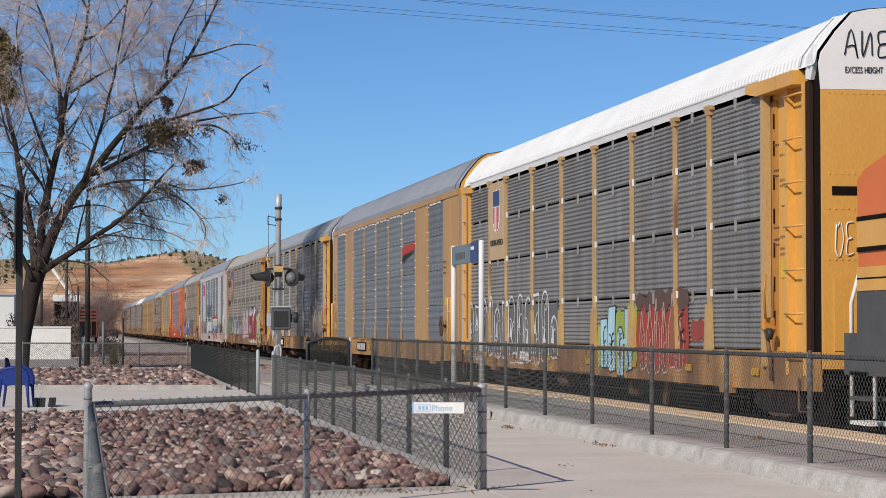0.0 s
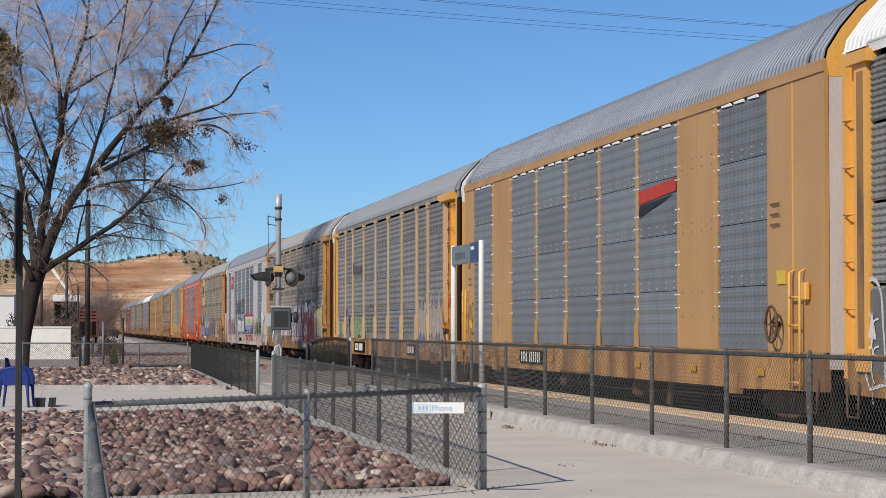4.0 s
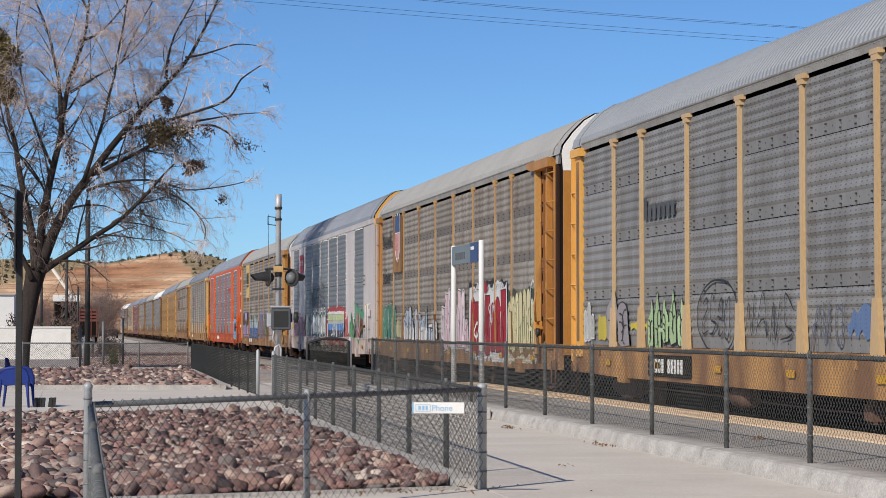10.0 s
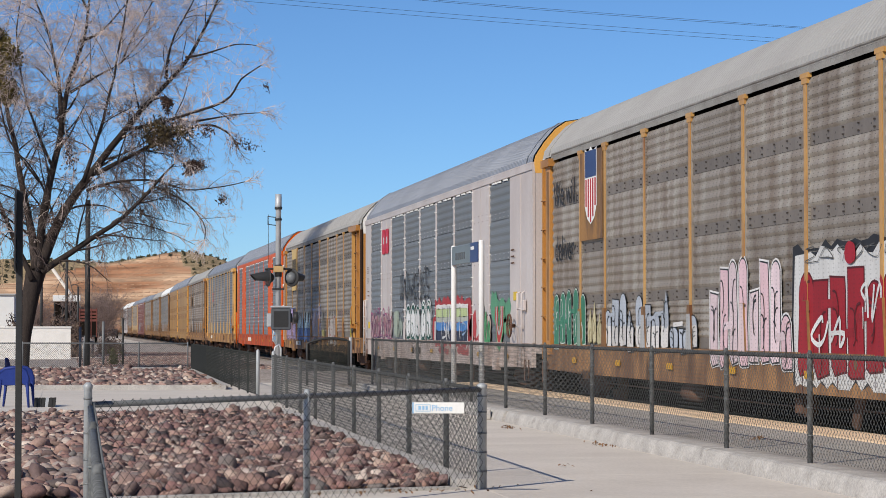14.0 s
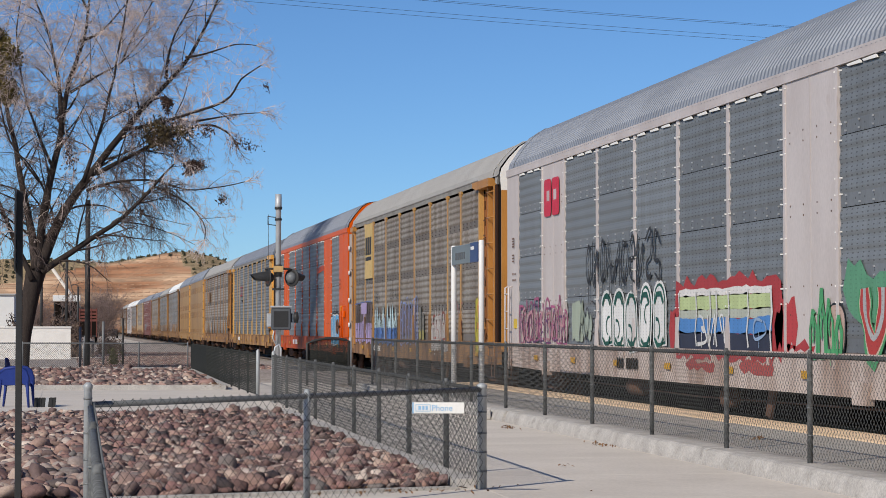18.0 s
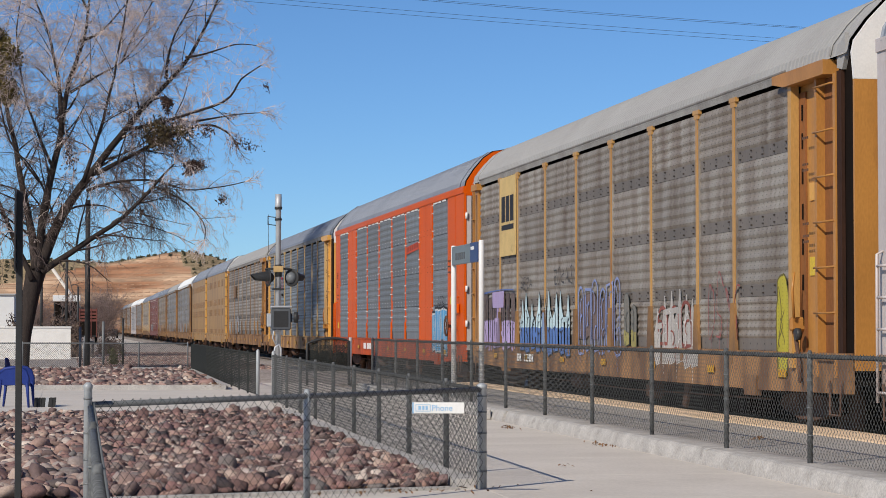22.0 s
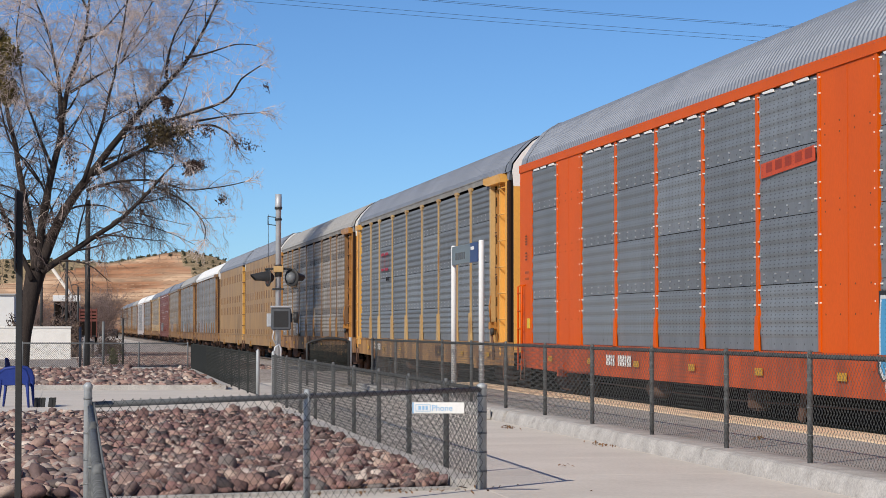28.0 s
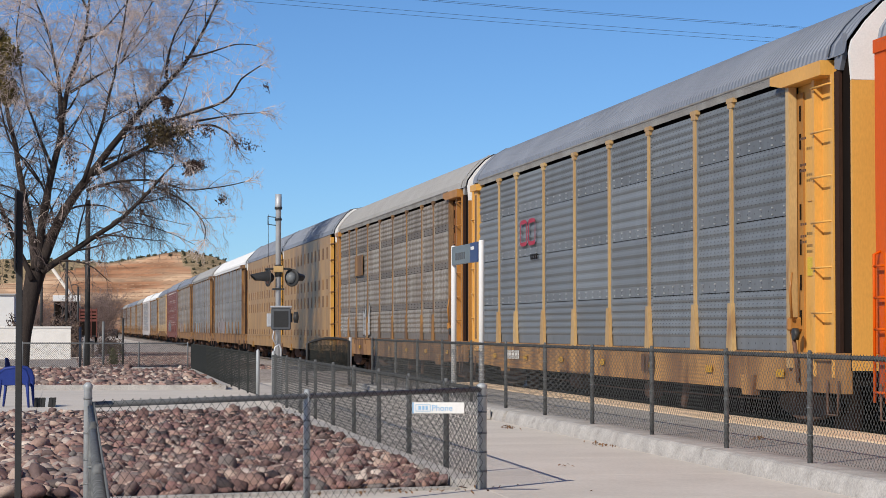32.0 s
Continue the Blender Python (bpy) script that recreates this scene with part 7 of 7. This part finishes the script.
pl = side_plate(c4, 10.0, 8.15, 3.3, 5.05, O, "emblem_plate", 0.045, "ochre emblem plate")
shield(c4, 9.05, 4.35, 1.0, 1.5, pl)
words("We will", 0.75, paint(BLK), c4, SIDEWAYS(11.45, 4.35, SIDE - 0.038), stretch=0.85)
words("deliver", 0.75, paint(BLK), c4, SIDEWAYS(11.45, 3.2, SIDE - 0.038), stretch=0.85)
# fifth car, white
ragged(c5, 12.5, 7.6, 1.2, 2.15, (0.47, 0.42, 0.38), 139, 0.3)
letters(c5, 12.5, 7.5, 1.2, 2.25, (0.85, 0.95, 0.9, 0.98, 0.85, 0.95, 0.8, 1.0, 0.7), None, (0.36, 0.10, 0.20), 140, 0.03, ("flat", "point", "round"), hooks=3)
letters(c5, 12.4, 7.7, 1.2, 2.1, (0.9, 0.8, 1.0, 0.75, 0.9, 0.85, 0.7), None, (0.13, 0.06, 0.14), 141, 0.022, ("flat", "point"), hooks=2)
scrawl(c5, 12.2, 7.8, 1.25, 2.0, 7, (0.45, 0.24, 0.27), 145, 0.04)
ragged(c5, 7.1, 6.2, 1.26, 2.2, (0.40, 0.46, 0.37), 142, 0.2)
ragged(c5, 6.1, 5.5, 1.3, 1.95, (0.30, 0.35, 0.30), 146, 0.25)
scrawl(c5, 6.6, 5.0, 1.3, 2.1, 3, BLK, 147, 0.02)
letters(c5, 4.6, -0.15, 1.16, 2.3, (0.9, 0.92, 0.85, 0.98, 1.0), (0.70, 0.70, 0.69), (0.015, 0.085, 0.065), 143, 0.05, hooks=1, bars=0.0, gap=0.09, halo=(0.70, 0.70, 0.69))
for k in range(5):
    y = 4.12 - 0.95 * k
    bm = bmesh.new()
    ribbon(bm, [(y + 0.3, 2.0), (y + 0.15, 2.16), (y - 0.12, 2.16), (y - 0.28, 2.0)], 0.05, ON - 0.058)
    ribbon(bm, [(y + 0.28, 1.36), (y + 0.1, 1.27), (y - 0.14, 1.28), (y - 0.28, 1.4)], 0.045, ON - 0.058)
    part("painted_stroke", bm, paint((0.015, 0.085, 0.065)), c5)
scrawl(c5, 5.9, 0.2, 2.35, 3.3, 10, (0.028, 0.028, 0.03), 144, 0.05)
RED = (0.42, 0.05, 0.055)
ragged(c5, -0.7, -6.3, 1.0, 2.45, RED, 148, 0.2)
ragged(c5, -0.35, -0.9, 1.15, 1.9, RED, 149, 0.25)
ragged(c5, -6.1, -6.9, 1.15, 2.05, RED, 150, 0.3)
ragged(c5, -6.6, -7.7, 1.2, 1.45, RED, 151, 0.15)
ragged(c5, -1.3, -2.9, 0.84, 1.1, (0.36, 0.07, 0.065), 152, 0.12, 0.002)
ragged(c5, -4.3, -5.9, 0.84, 1.1, (0.36, 0.07, 0.065), 157, 0.12, 0.002)
for z0, z1, col in ((2.08, 2.2, (0.62, 0.6, 0.58)), (1.86, 2.09, (0.42, 0.50, 0.25)), (1.72, 1.87, (0.46, 0.49, 0.42)), (1.48, 1.73, (0.07, 0.20, 0.46)), (1.16, 1.5, (0.03, 0.035, 0.06))):
    bm = bmesh.new()
    n = 24
    up = [(-0.9 - 5.0 * i / n, z1 + 0.05 * noise.noise(Vector((i * 0.7, z1, 0)))) for i in range(n + 1)]
    dn = [(-0.9 - 5.0 * i / n, z0 + 0.03 * noise.noise(Vector((i * 0.7, z0, 3)))) for i in range(n, -1, -1)]
    plate_of(bm, up + dn, ON - 0.038 - 0.001 * (z0 < 1.6))
    part("painted_band", bm, paint(col), c5)
for k, y in enumerate((-0.92, -1.95, -2.75, -3.1, -3.75, -4.75, -5.88)):
    bm = bmesh.new()
    ribbon(bm, [(y, 2.16), (y - 0.05, 1.8), (y + 0.05, 1.5), (y - 0.03, 1.12 + 0.15 * (k % 2))], 0.036, ON - 0.051)
    part("painted_stroke", bm, paint(WHT), c5)
scrawl(c5, -2.0, -3.7, 1.3, 1.8, 3, WHT, 158, 0.04)
scrawl(c5, -4.9, -5.7, 1.35, 1.75, 1, (0.3, 0.42, 0.6), 159, 0.035)
GREEN = (0.08, 0.33, 0.14)
letters(c5, -7.6, -8.9, 1.15, 2.1, (0.7, 1.0, 0.85, 0.6), None, GREEN, 153, 0.05, "point", hooks=3)
ragged(c5, -9.1, -11.2, 1.6, 2.55, (0.11, 0.30, 0.18), 160, 0.5)
ragged(c5, -10.6, -11.25, 1.3, 2.0, (0.13, 0.30, 0.18), 161, 0.4)
patches(c5, -8.35, -8.95, 1.2, 1.95, 1, (0.52, 0.38, 0.32), BLK, 154, 0.025, 0, 0.06)
for wd, col, x in ((0.46, (0.07, 0.27, 0.12), 0.045), (0.36, (0.55, 0.48, 0.36), 0.047), (0.31, (0.44, 0.055, 0.05), 0.049), (0.11, (0.44, 0.44, 0.45), 0.051)):
    bm = bmesh.new()
    ribbon(bm, [tuple(p) for p in smooth([(-9.75, 2.08), (-9.8, 1.7), (-10.08, 1.32 - 0.6 * (wd - 0.3)), (-10.38, 1.7), (-10.42, 2.08)], 4)], wd * 0.62, ON - x)
    part("painted_stroke", bm, paint(col), c5)
em = bmesh.new()
for yc in (9.36, 8.58):
    shape = blob(yc, 4.35, 0.66, 0.8, random.Random(2), 0.25, 0.0, 28)
    prism(em, shape, 0, SIDE - 0.036, SIDE - 0.028)
M["crimson"] = material("crimson_paint", (0.52, 0.03, 0.06), 0.5, scale=2, mix=0.2)
part("emblem", em, M["crimson"], c5, "crimson blocky emblem")
for yc in (9.28, 8.6):
    part("emblem_notch", boxes((SIDE - 0.04, SIDE - 0.037, yc - 0.13, yc + 0.13, 4.28, 4.5)), M["white_car"], c5)
marks(c5, 3.3, 0.82, 3, M["shade"], 0.2)
marks(c5, 2.6, 0.82, 5, M["shade"], 0.2)
M["plate_yellow"] = material("scratched_yellow_plate", (0.60, 0.43, 0.18), 0.6, scale=2.5, mix=0.6, dark=(0.45, 0.32, 0.14), grain=0.12, rust=(0.25, 0.17, 0.08), rust_at=0.64, rust_scale=4)
# sixth car
painted_posts(c6, 12.7, 8.4, 1.8, (0.24, 0.18, 0.26), 0.024)
painted_posts(c6, 7.8, 2.6, 1.9, (0.2, 0.27, 0.4), 0.024)
LILAC, DUSK = (0.42, 0.33, 0.54), (0.125, 0.09, 0.08)
letters(c6, 12.7, 8.3, 1.0, 2.42, (0.97, 1.0, 0.92, 0.98, 1.0, 0.98, 1.0, 0.97), DUSK, (0.07, 0.06, 0.075), 160, 0.022, "flat", LILAC, 1.75, 3, 0.3, 0.03)
letters(c6, 10.6, 9.9, 1.0, 2.45, (1.0,), LILAC, (0.07, 0.06, 0.075), 161, 0.016, "flat", hooks=0)
bm = bmesh.new()
plate_of(bm, [(10.95, 2.05), (9.6, 2.05), (9.55, 2.44), (11.0, 2.42)], ON - 0.058)
part("painted_bar", bm, paint(LILAC), c6)
bm = bmesh.new()
ribbon(bm, [(12.6, 2.4), (11.2, 2.44), (9.9, 2.47), (8.4, 2.45)], 0.02, ON - 0.0585)
part("painted_stroke", bm, paint((0.10, 0.16, 0.42)), c6)
letters(c6, 7.8, 2.6, 0.92, 2.36, (0.88, 1.0, 0.82, 0.98, 0.9, 1.0, 0.95, 0.98, 0.92), (0.52, 0.67, 0.70), BLK, 162, 0.03, "point", (0.10, 0.19, 0.45), 1.58, 3, 0.5, 0.04)
scrawl(c6, 7.7, 6.4, 2.42, 2.72, 4, BLK, 168, 0.016)
scrawl(c6, 4.2, 2.4, 2.45, 2.85, 5, BLK, 169, 0.018)
ragged(c6, 2.0, -1.0, 1.3, 2.3, (0.15, 0.11, 0.10), 170, 0.25)
letters(c6, 2.0, -1.6, 1.0, 2.5, (0.92, 0.9, 1.0, 0.88, 0.96, 1.0), None, (0.24, 0.29, 0.52), 164, 0.03, ("round", "flat", "round"), hooks=3)
letters(c6, -1.7, -2.8, 1.1, 2.2, (1.0, 0.8), (0.17, 0.16, 0.14), (0.10, 0.10, 0.09), 165, 0.02, low=(0.32, 0.28, 0.10), low_z=1.5, hooks=2)
letters(c6, -3.9, -6.6, 0.82, 2.25, (0.75, 0.9, 0.95, 0.97, 0.9, 0.85), (0.44, 0.41, 0.38), (0.60, 0.57, 0.54), 166, 0.014, "point", hooks=2, gap=-0.02)
letters(c6, -4.1, -6.3, 1.2, 2.0, (0.9, 0.9, 1.0), None, (0.27, 0.08, 0.06), 158, 0.035, "round", hooks=1)
scrawl(c6, -7.2, -9.0, 1.25, 2.4, 4, (0.30, 0.10, 0.09), 159, 0.02)
patches(c6, -10.7, -11.25, 0.85, 2.4, 1, (0.50, 0.43, 0.05), (0.16, 0.13, 0.03), 167, 0.02, 3, 0.12)
pl = side_plate(c6, 9.98, 8.15, 3.25, 5.1, M["plate_yellow"], "emblem_plate", 0.045, "yellow emblem plate with a dark block mark")
part("emblem", boxes((SIDE - 0.052, SIDE - 0.046, 8.35, 8.75, 4.05, 4.65), (SIDE - 0.052, SIDE - 0.046, 8.85, 9.25, 4.05, 4.65), (SIDE - 0.052, SIDE - 0.046, 9.35, 9.75, 4.05, 4.65), (SIDE - 0.052, SIDE - 0.046, 8.35, 9.75, 3.86, 3.98)), paint(BLK), pl)
marks(c6, 8.0, 0.82, 3, M["white"], 0.17)
marks(c6, 7.2, 0.82, 6, M["white"], 0.17)
# seventh car, orange
letters(c7, -8.8, -11.3, 0.82, 2.1, (0.9, 1.0, 0.97, 1.0, 0.98), (0.09, 0.34, 0.60), (0.64, 0.64, 0.63), 170, 0.05, "flat", hooks=0, bars=0.5, gap=0.04, halo=BLK)
bm = bmesh.new()
for k in range(7):
    y = -9.1 - 0.33 * k
    ribbon(bm, [(y, 1.95 - 0.1 * (k % 3)), (y - 0.03, 1.6), (y + 0.03, 1.3), (y - 0.01, 0.95 + 0.1 * (k % 2))], 0.024, ON - 0.056)
tagged(part("painted_drips", bm, paint((0.64, 0.66, 0.67)), c7), kind="stuff")
scrawl(c7, -9.7, -10.8, 2.1, 2.45, 3, BLK, 171, 0.022)
lg = bmesh.new()
plate_of(lg, [(-3.9, 3.78), (-6.35, 3.88), (-6.35, 4.1), (-3.9, 4.0)], ON - 0.036)
eb = part("emblem_bar", lg, paint((0.5, 0.07, 0.025)), c7, "orange-red slanted emblem bar")
for k in range(5):
    y = -4.15 - 0.44 * k
    lg = bmesh.new()
    plate_of(lg, [(y, 3.85 + 0.018 * k), (y - 0.3, 3.862 + 0.018 * k), (y - 0.3, 4.0 + 0.018 * k), (y, 3.99 + 0.018 * k)], ON - 0.038)
    part("emblem_block", lg, paint((0.33, 0.045, 0.02)), eb)
marks(c7, 5.6, 0.86, 4, M["white"], 0.2)
marks(c7, 4.7, 0.86, 6, M["white"], 0.2)
# eighth and ninth cars
em = bmesh.new()
for yc in (7.15, 6.25):
    ribbon(em, blob(yc, 3.7, 0.7, 0.5, random.Random(4), 0.3, 0.02, 24), 0.05, SIDE - 0.04, True)
part("emblem", em, paint((0.42, 0.04, 0.07)), c8, "crimson ribbon-like emblem")
marks(c8, 6.4, 3.08, 4, M["shade"], 0.12, 0.12, 0.2)
marks(c8, 9.0, 0.86, 8, M["white"], 0.2)
marks(c8, -3.2, 0.8, 3, M["brown_iron"], 0.3, 0.2, 0.32)
letters(c9, 6.2, 4.4, 1.2, 2.6, (0.7, 1.0, 0.6, 0.95), (0.50, 0.50, 0.50), BLK, 180, 0.03, "point", hooks=2)
scrawl(c9, 12.2, 9.2, 1.3, 2.0, 6, WHT, 181, 0.02)
side_plate(c9, 8.0, 6.0, 3.4, 4.1, O, "plate", 0.075)
for k, car in enumerate(CARS[11:15]):
    letters(car, 9.0, 2.0, 1.2, 2.2, (0.8, 1.0, 0.9, 0.95, 0.8, 1.0), (0.22, 0.26, 0.29) if k % 2 else (0.32, 0.28, 0.28), (0.4, 0.38, 0.37), 190 + k, 0.04)
M["reflector"] = material("yellow_reflective_sheeting", (0.52, 0.28, 0.02), 0.5, scale=9, mix=0.2)
for car in CARS[:9]:
    for k in range(7):
        part("reflector", boxes((SIDE - 0.042, SIDE - 0.032, -11.2 + 3.6 * k, -10.85 + 3.6 * k, 0.86, 0.97)), M["reflector"], car)


def brake_wheel(car, y, z, r):
    """Hand brake wheel: rim, hub and spokes."""
    ring = [(SIDE - 0.15, y + r * math.cos(a), z + r * math.sin(a)) for a in (2 * math.pi * k / 20 for k in range(21))]
    wheel = part("brake_wheel", tubes((ring, 0.022), sides=6), M["brown_iron"], car)
    part("hub", tubes(([(SIDE - 0.16, y, z), (SIDE - 0.02, y, z)], 0.045), sides=8), M["brown_iron"], wheel)
    for k in range(5):
        a = 2 * math.pi * k / 5
        part("spoke", tubes(([(SIDE - 0.15, y, z), (SIDE - 0.15, y + r * math.cos(a), z + r * math.sin(a))], 0.014), sides=5), M["brown_iron"], wheel)


M["placard"] = material("yellow_placard", (0.62, 0.44, 0.05), 0.5, scale=4, mix=0.2)
for i, car in enumerate(CARS[:9]):
    if i in (1, 4, 6):
        # ladder, brake wheel and notices of the flush cars
        mt = (Y, None, None, None, M["white_car"], None, M["orange"])[i if i != 1 else 0]
        for y in (-12.55, -13.0):
            part("ladder_stile", tubes(([(SIDE - 0.09, y, 0.7), (SIDE - 0.09, y, 2.35), (SIDE + 0.02, y, 2.4)], 0.022), sides=6), mt, car)
        for z in (0.8, 1.2, 1.6, 2.0):
            part("ladder_rung", tubes(([(SIDE - 0.09, -12.55, z), (SIDE - 0.09, -13.0, z)], 0.018), sides=6), mt, car)
        marks(car, -11.55, 3.2, 5, M["brown_iron"], 0.035, 0.05, 0.08)
        marks(car, -11.55, 3.05, 5, M["brown_iron"], 0.035, 0.05, 0.08)
        marks(car, -11.55, 3.35, 5, M["brown_iron"], 0.035, 0.05, 0.08)
        side_plate(car, -11.8, -12.15, 2.2, 2.4, M["placard"], "notice", 0.03)
        for y in (13.3, 13.72):
            part("ladder_stile", tubes(([(SIDE - 0.09, y, 0.62), (SIDE - 0.09, y, 2.5), (SIDE + 0.02, y, 2.55)], 0.022), sides=6), mt, car)
        for z in (0.75, 1.15, 1.55, 1.95, 2.35):
            part("ladder_rung", tubes(([(SIDE - 0.09, 13.3, z), (SIDE - 0.09, 13.72, z)], 0.018), sides=6), mt, car)
        side_plate(car, 13.03, 12.77, 1.56, 1.78, M["placard"], "notice", 0.03)
        for z in (2.64, 2.78):
            marks(car, 13.12, z, 4, M["brown_iron"], 0.05, 0.022, 0.11)
        for z in (3.08, 3.15, 3.22, 3.42, 3.48, 3.54, 3.6):
            marks(car, 13.14, z, 8, M["brown_iron"], 0.035, 0.012, 0.022)
        brake_wheel(car, -11.9, 1.62, 0.26)
        part("lock_box", soft_box(SIDE - 0.1, SIDE - 0.02, -13.25, -13.05, 1.95, 2.2, 0.02), mt, car)
        part("corner_seam", boxes((SIDE - 0.016, SIDE - 0.004, -12.5, -12.46, 0.9, 5.08)), mt, car)
    else:
        part("brake_housing", soft_box(SIDE - 0.13, SIDE + 0.1, -11.7, -11.58, 1.52, 1.72, 0.03), M["amber"], car)
        part("brake_lever", tubes(([(SIDE - 0.1, -11.75, 1.7), (SIDE - 0.14, -11.8, 2.1), (SIDE - 0.1, -11.78, 2.35)], [0.02, 0.024, 0.014]), sides=6), M["amber"], car)
        part("brake_sprocket", tubes(([(SIDE - 0.12, -11.86, 1.48), (SIDE - 0.05, -11.86, 1.48)], 0.085), sides=12), M["dark_steel"], car)
        part("brake_chain", tubes(([(SIDE - 0.1, -11.8, 1.5), (SIDE - 0.06, -11.85, 1.1), (SIDE - 0.06, -11.9, 0.8)], 0.03), sides=6), M["brown_iron"], car)
        side_plate(car, -11.9, -12.35, 2.3, 2.56, M["placard"], "notice", -0.085)
        side_plate(car, -11.92, -12.32, 3.35, 3.6, Y, "notice", -0.08)
        for z in (2.75, 2.83, 3.0, 3.75, 3.83, 4.2):
            marks(car, -11.98, z, 3, M["brown_iron"], 0.035, 0.055, 0.09)
            car.children[-1].location.x = 0.13

# ---- helper engine ahead of the cars, nose towards them ----
M["grey_loco"] = material("dark_grey_engine_paint", (0.09, 0.09, 0.09), 0.6, scale=2, mix=0.4, grain=0.1)
M["loco_orange"] = material("weathered_orange_engine_paint", (0.66, 0.17, 0.05), 0.5, scale=1.2, mix=0.35, dark=(0.48, 0.12, 0.04), grain=0.06)
eng = thing("locomotive", "orange locomotive with yellow and black nose stripes", "locomotive", "freight train")
part("frame", boxes((-1.5, 1.5, -11.0, 10.9, 0.95, 1.5)), M["grey_loco"], eng)
part("nose", prisms(([(8.2, 1.55), (10.4, 1.55), (10.45, 3.5), (10.2, 3.62), (8.2, 4.0)], 0, -1.47, 1.47)), M["loco_orange"], eng)
part("cab", prisms(([(5.2, 1.55), (8.2, 1.55), (8.2, 4.0), (7.8, 4.65), (5.2, 4.7)], 0, -1.5, 1.5)), M["loco_orange"], eng)
part("hood", prisms(([(-0.95, 1.5), (0.95, 1.5), (0.95, 4.2), (0.6, 4.6), (-0.6, 4.6), (-0.95, 4.2)], 1, -10.6, 5.2)), M["loco_orange"], eng)
for z0, z1, mt in ((2.62, 2.96, Y), (2.56, 2.62, M["shade"]), (2.96, 3.02, M["shade"]), (2.05, 2.36, Y), (2.2, 2.22, M["shade"])):
    part("stripe", boxes((-1.49 if mt is Y else -1.495, -1.46, 8.2, 10.42, z0, z1)), mt, eng)
part("skirt", boxes((-1.48, 1.48, 8.2, 10.46, 1.1, 2.04)), M["grey_loco"], eng)
part("cab_window", boxes((-1.51, -1.49, 5.7, 7.6, 3.2, 4.0)), M["shade"], eng)
part("fuel_tank", boxes((-1.3, 1.3, -3.5, 3.5, 0.25, 0.95)), M["black"], eng)
for y in (10.75, 9.9):
    part("handrail", tubes(([(-1.45, y, 0.4), (-1.45, y, 1.9), (-1.45, y - 0.35, 2.35)], 0.03), sides=6), M["white"], eng)
for z in (0.3, 0.62, 0.95):
    part("step", boxes((-1.5, -1.15, 10.0, 10.7, z, z + 0.05)), M["white"] if z < 0.5 else M["grey_loco"], eng)
part("plow", prisms(([(10.9, 0.2), (11.15, 0.2), (10.95, 0.95), (10.8, 0.95)], 0, -1.4, 1.4)), M["black"], eng)
for y in (-7.0, 7.0):
    part("truck_frame", boxes((-1.25, -1.05, y - 2.2, y + 2.2, 0.35, 0.75)), M["black"], eng)
    for dy in (-1.6, 0.0, 1.6):
        ws = new("wheelset")
        ws.parent = eng
        ws.location = (0, y + dy, 0.52)
        for x in (-0.75, 0.75):
            part("wheel", tubes(([(x - 0.07, 0, 0), (x + 0.07, 0, 0)], 0.52), sides=20), M["brown_iron"], ws)
        WH[31].append((ws, (0, y + dy, 0.52)))
TRAIN.append((17.4, eng, WH[31]))


def motions():
    """The train rolls by, slowing a little; the wheels of the nearer cars turn with it."""
    def rolled(t):
        q = t / 32
        return 234.0 * q - 46.373 * q ** 2 + 17.737 * q ** 3 - 4.1746 * q ** 4
    for s, car, wheels in TRAIN:
        walk(car, [(float(t), along(s - rolled(t))) for t in range(33)])
        if s < 260:
            for ws, (x, y, z) in wheels:
                walk(ws, [(k / 10, pose(x, y, z, math.degrees(rolled(k / 10) / z) % 360)) for k in range(321)])


motions()
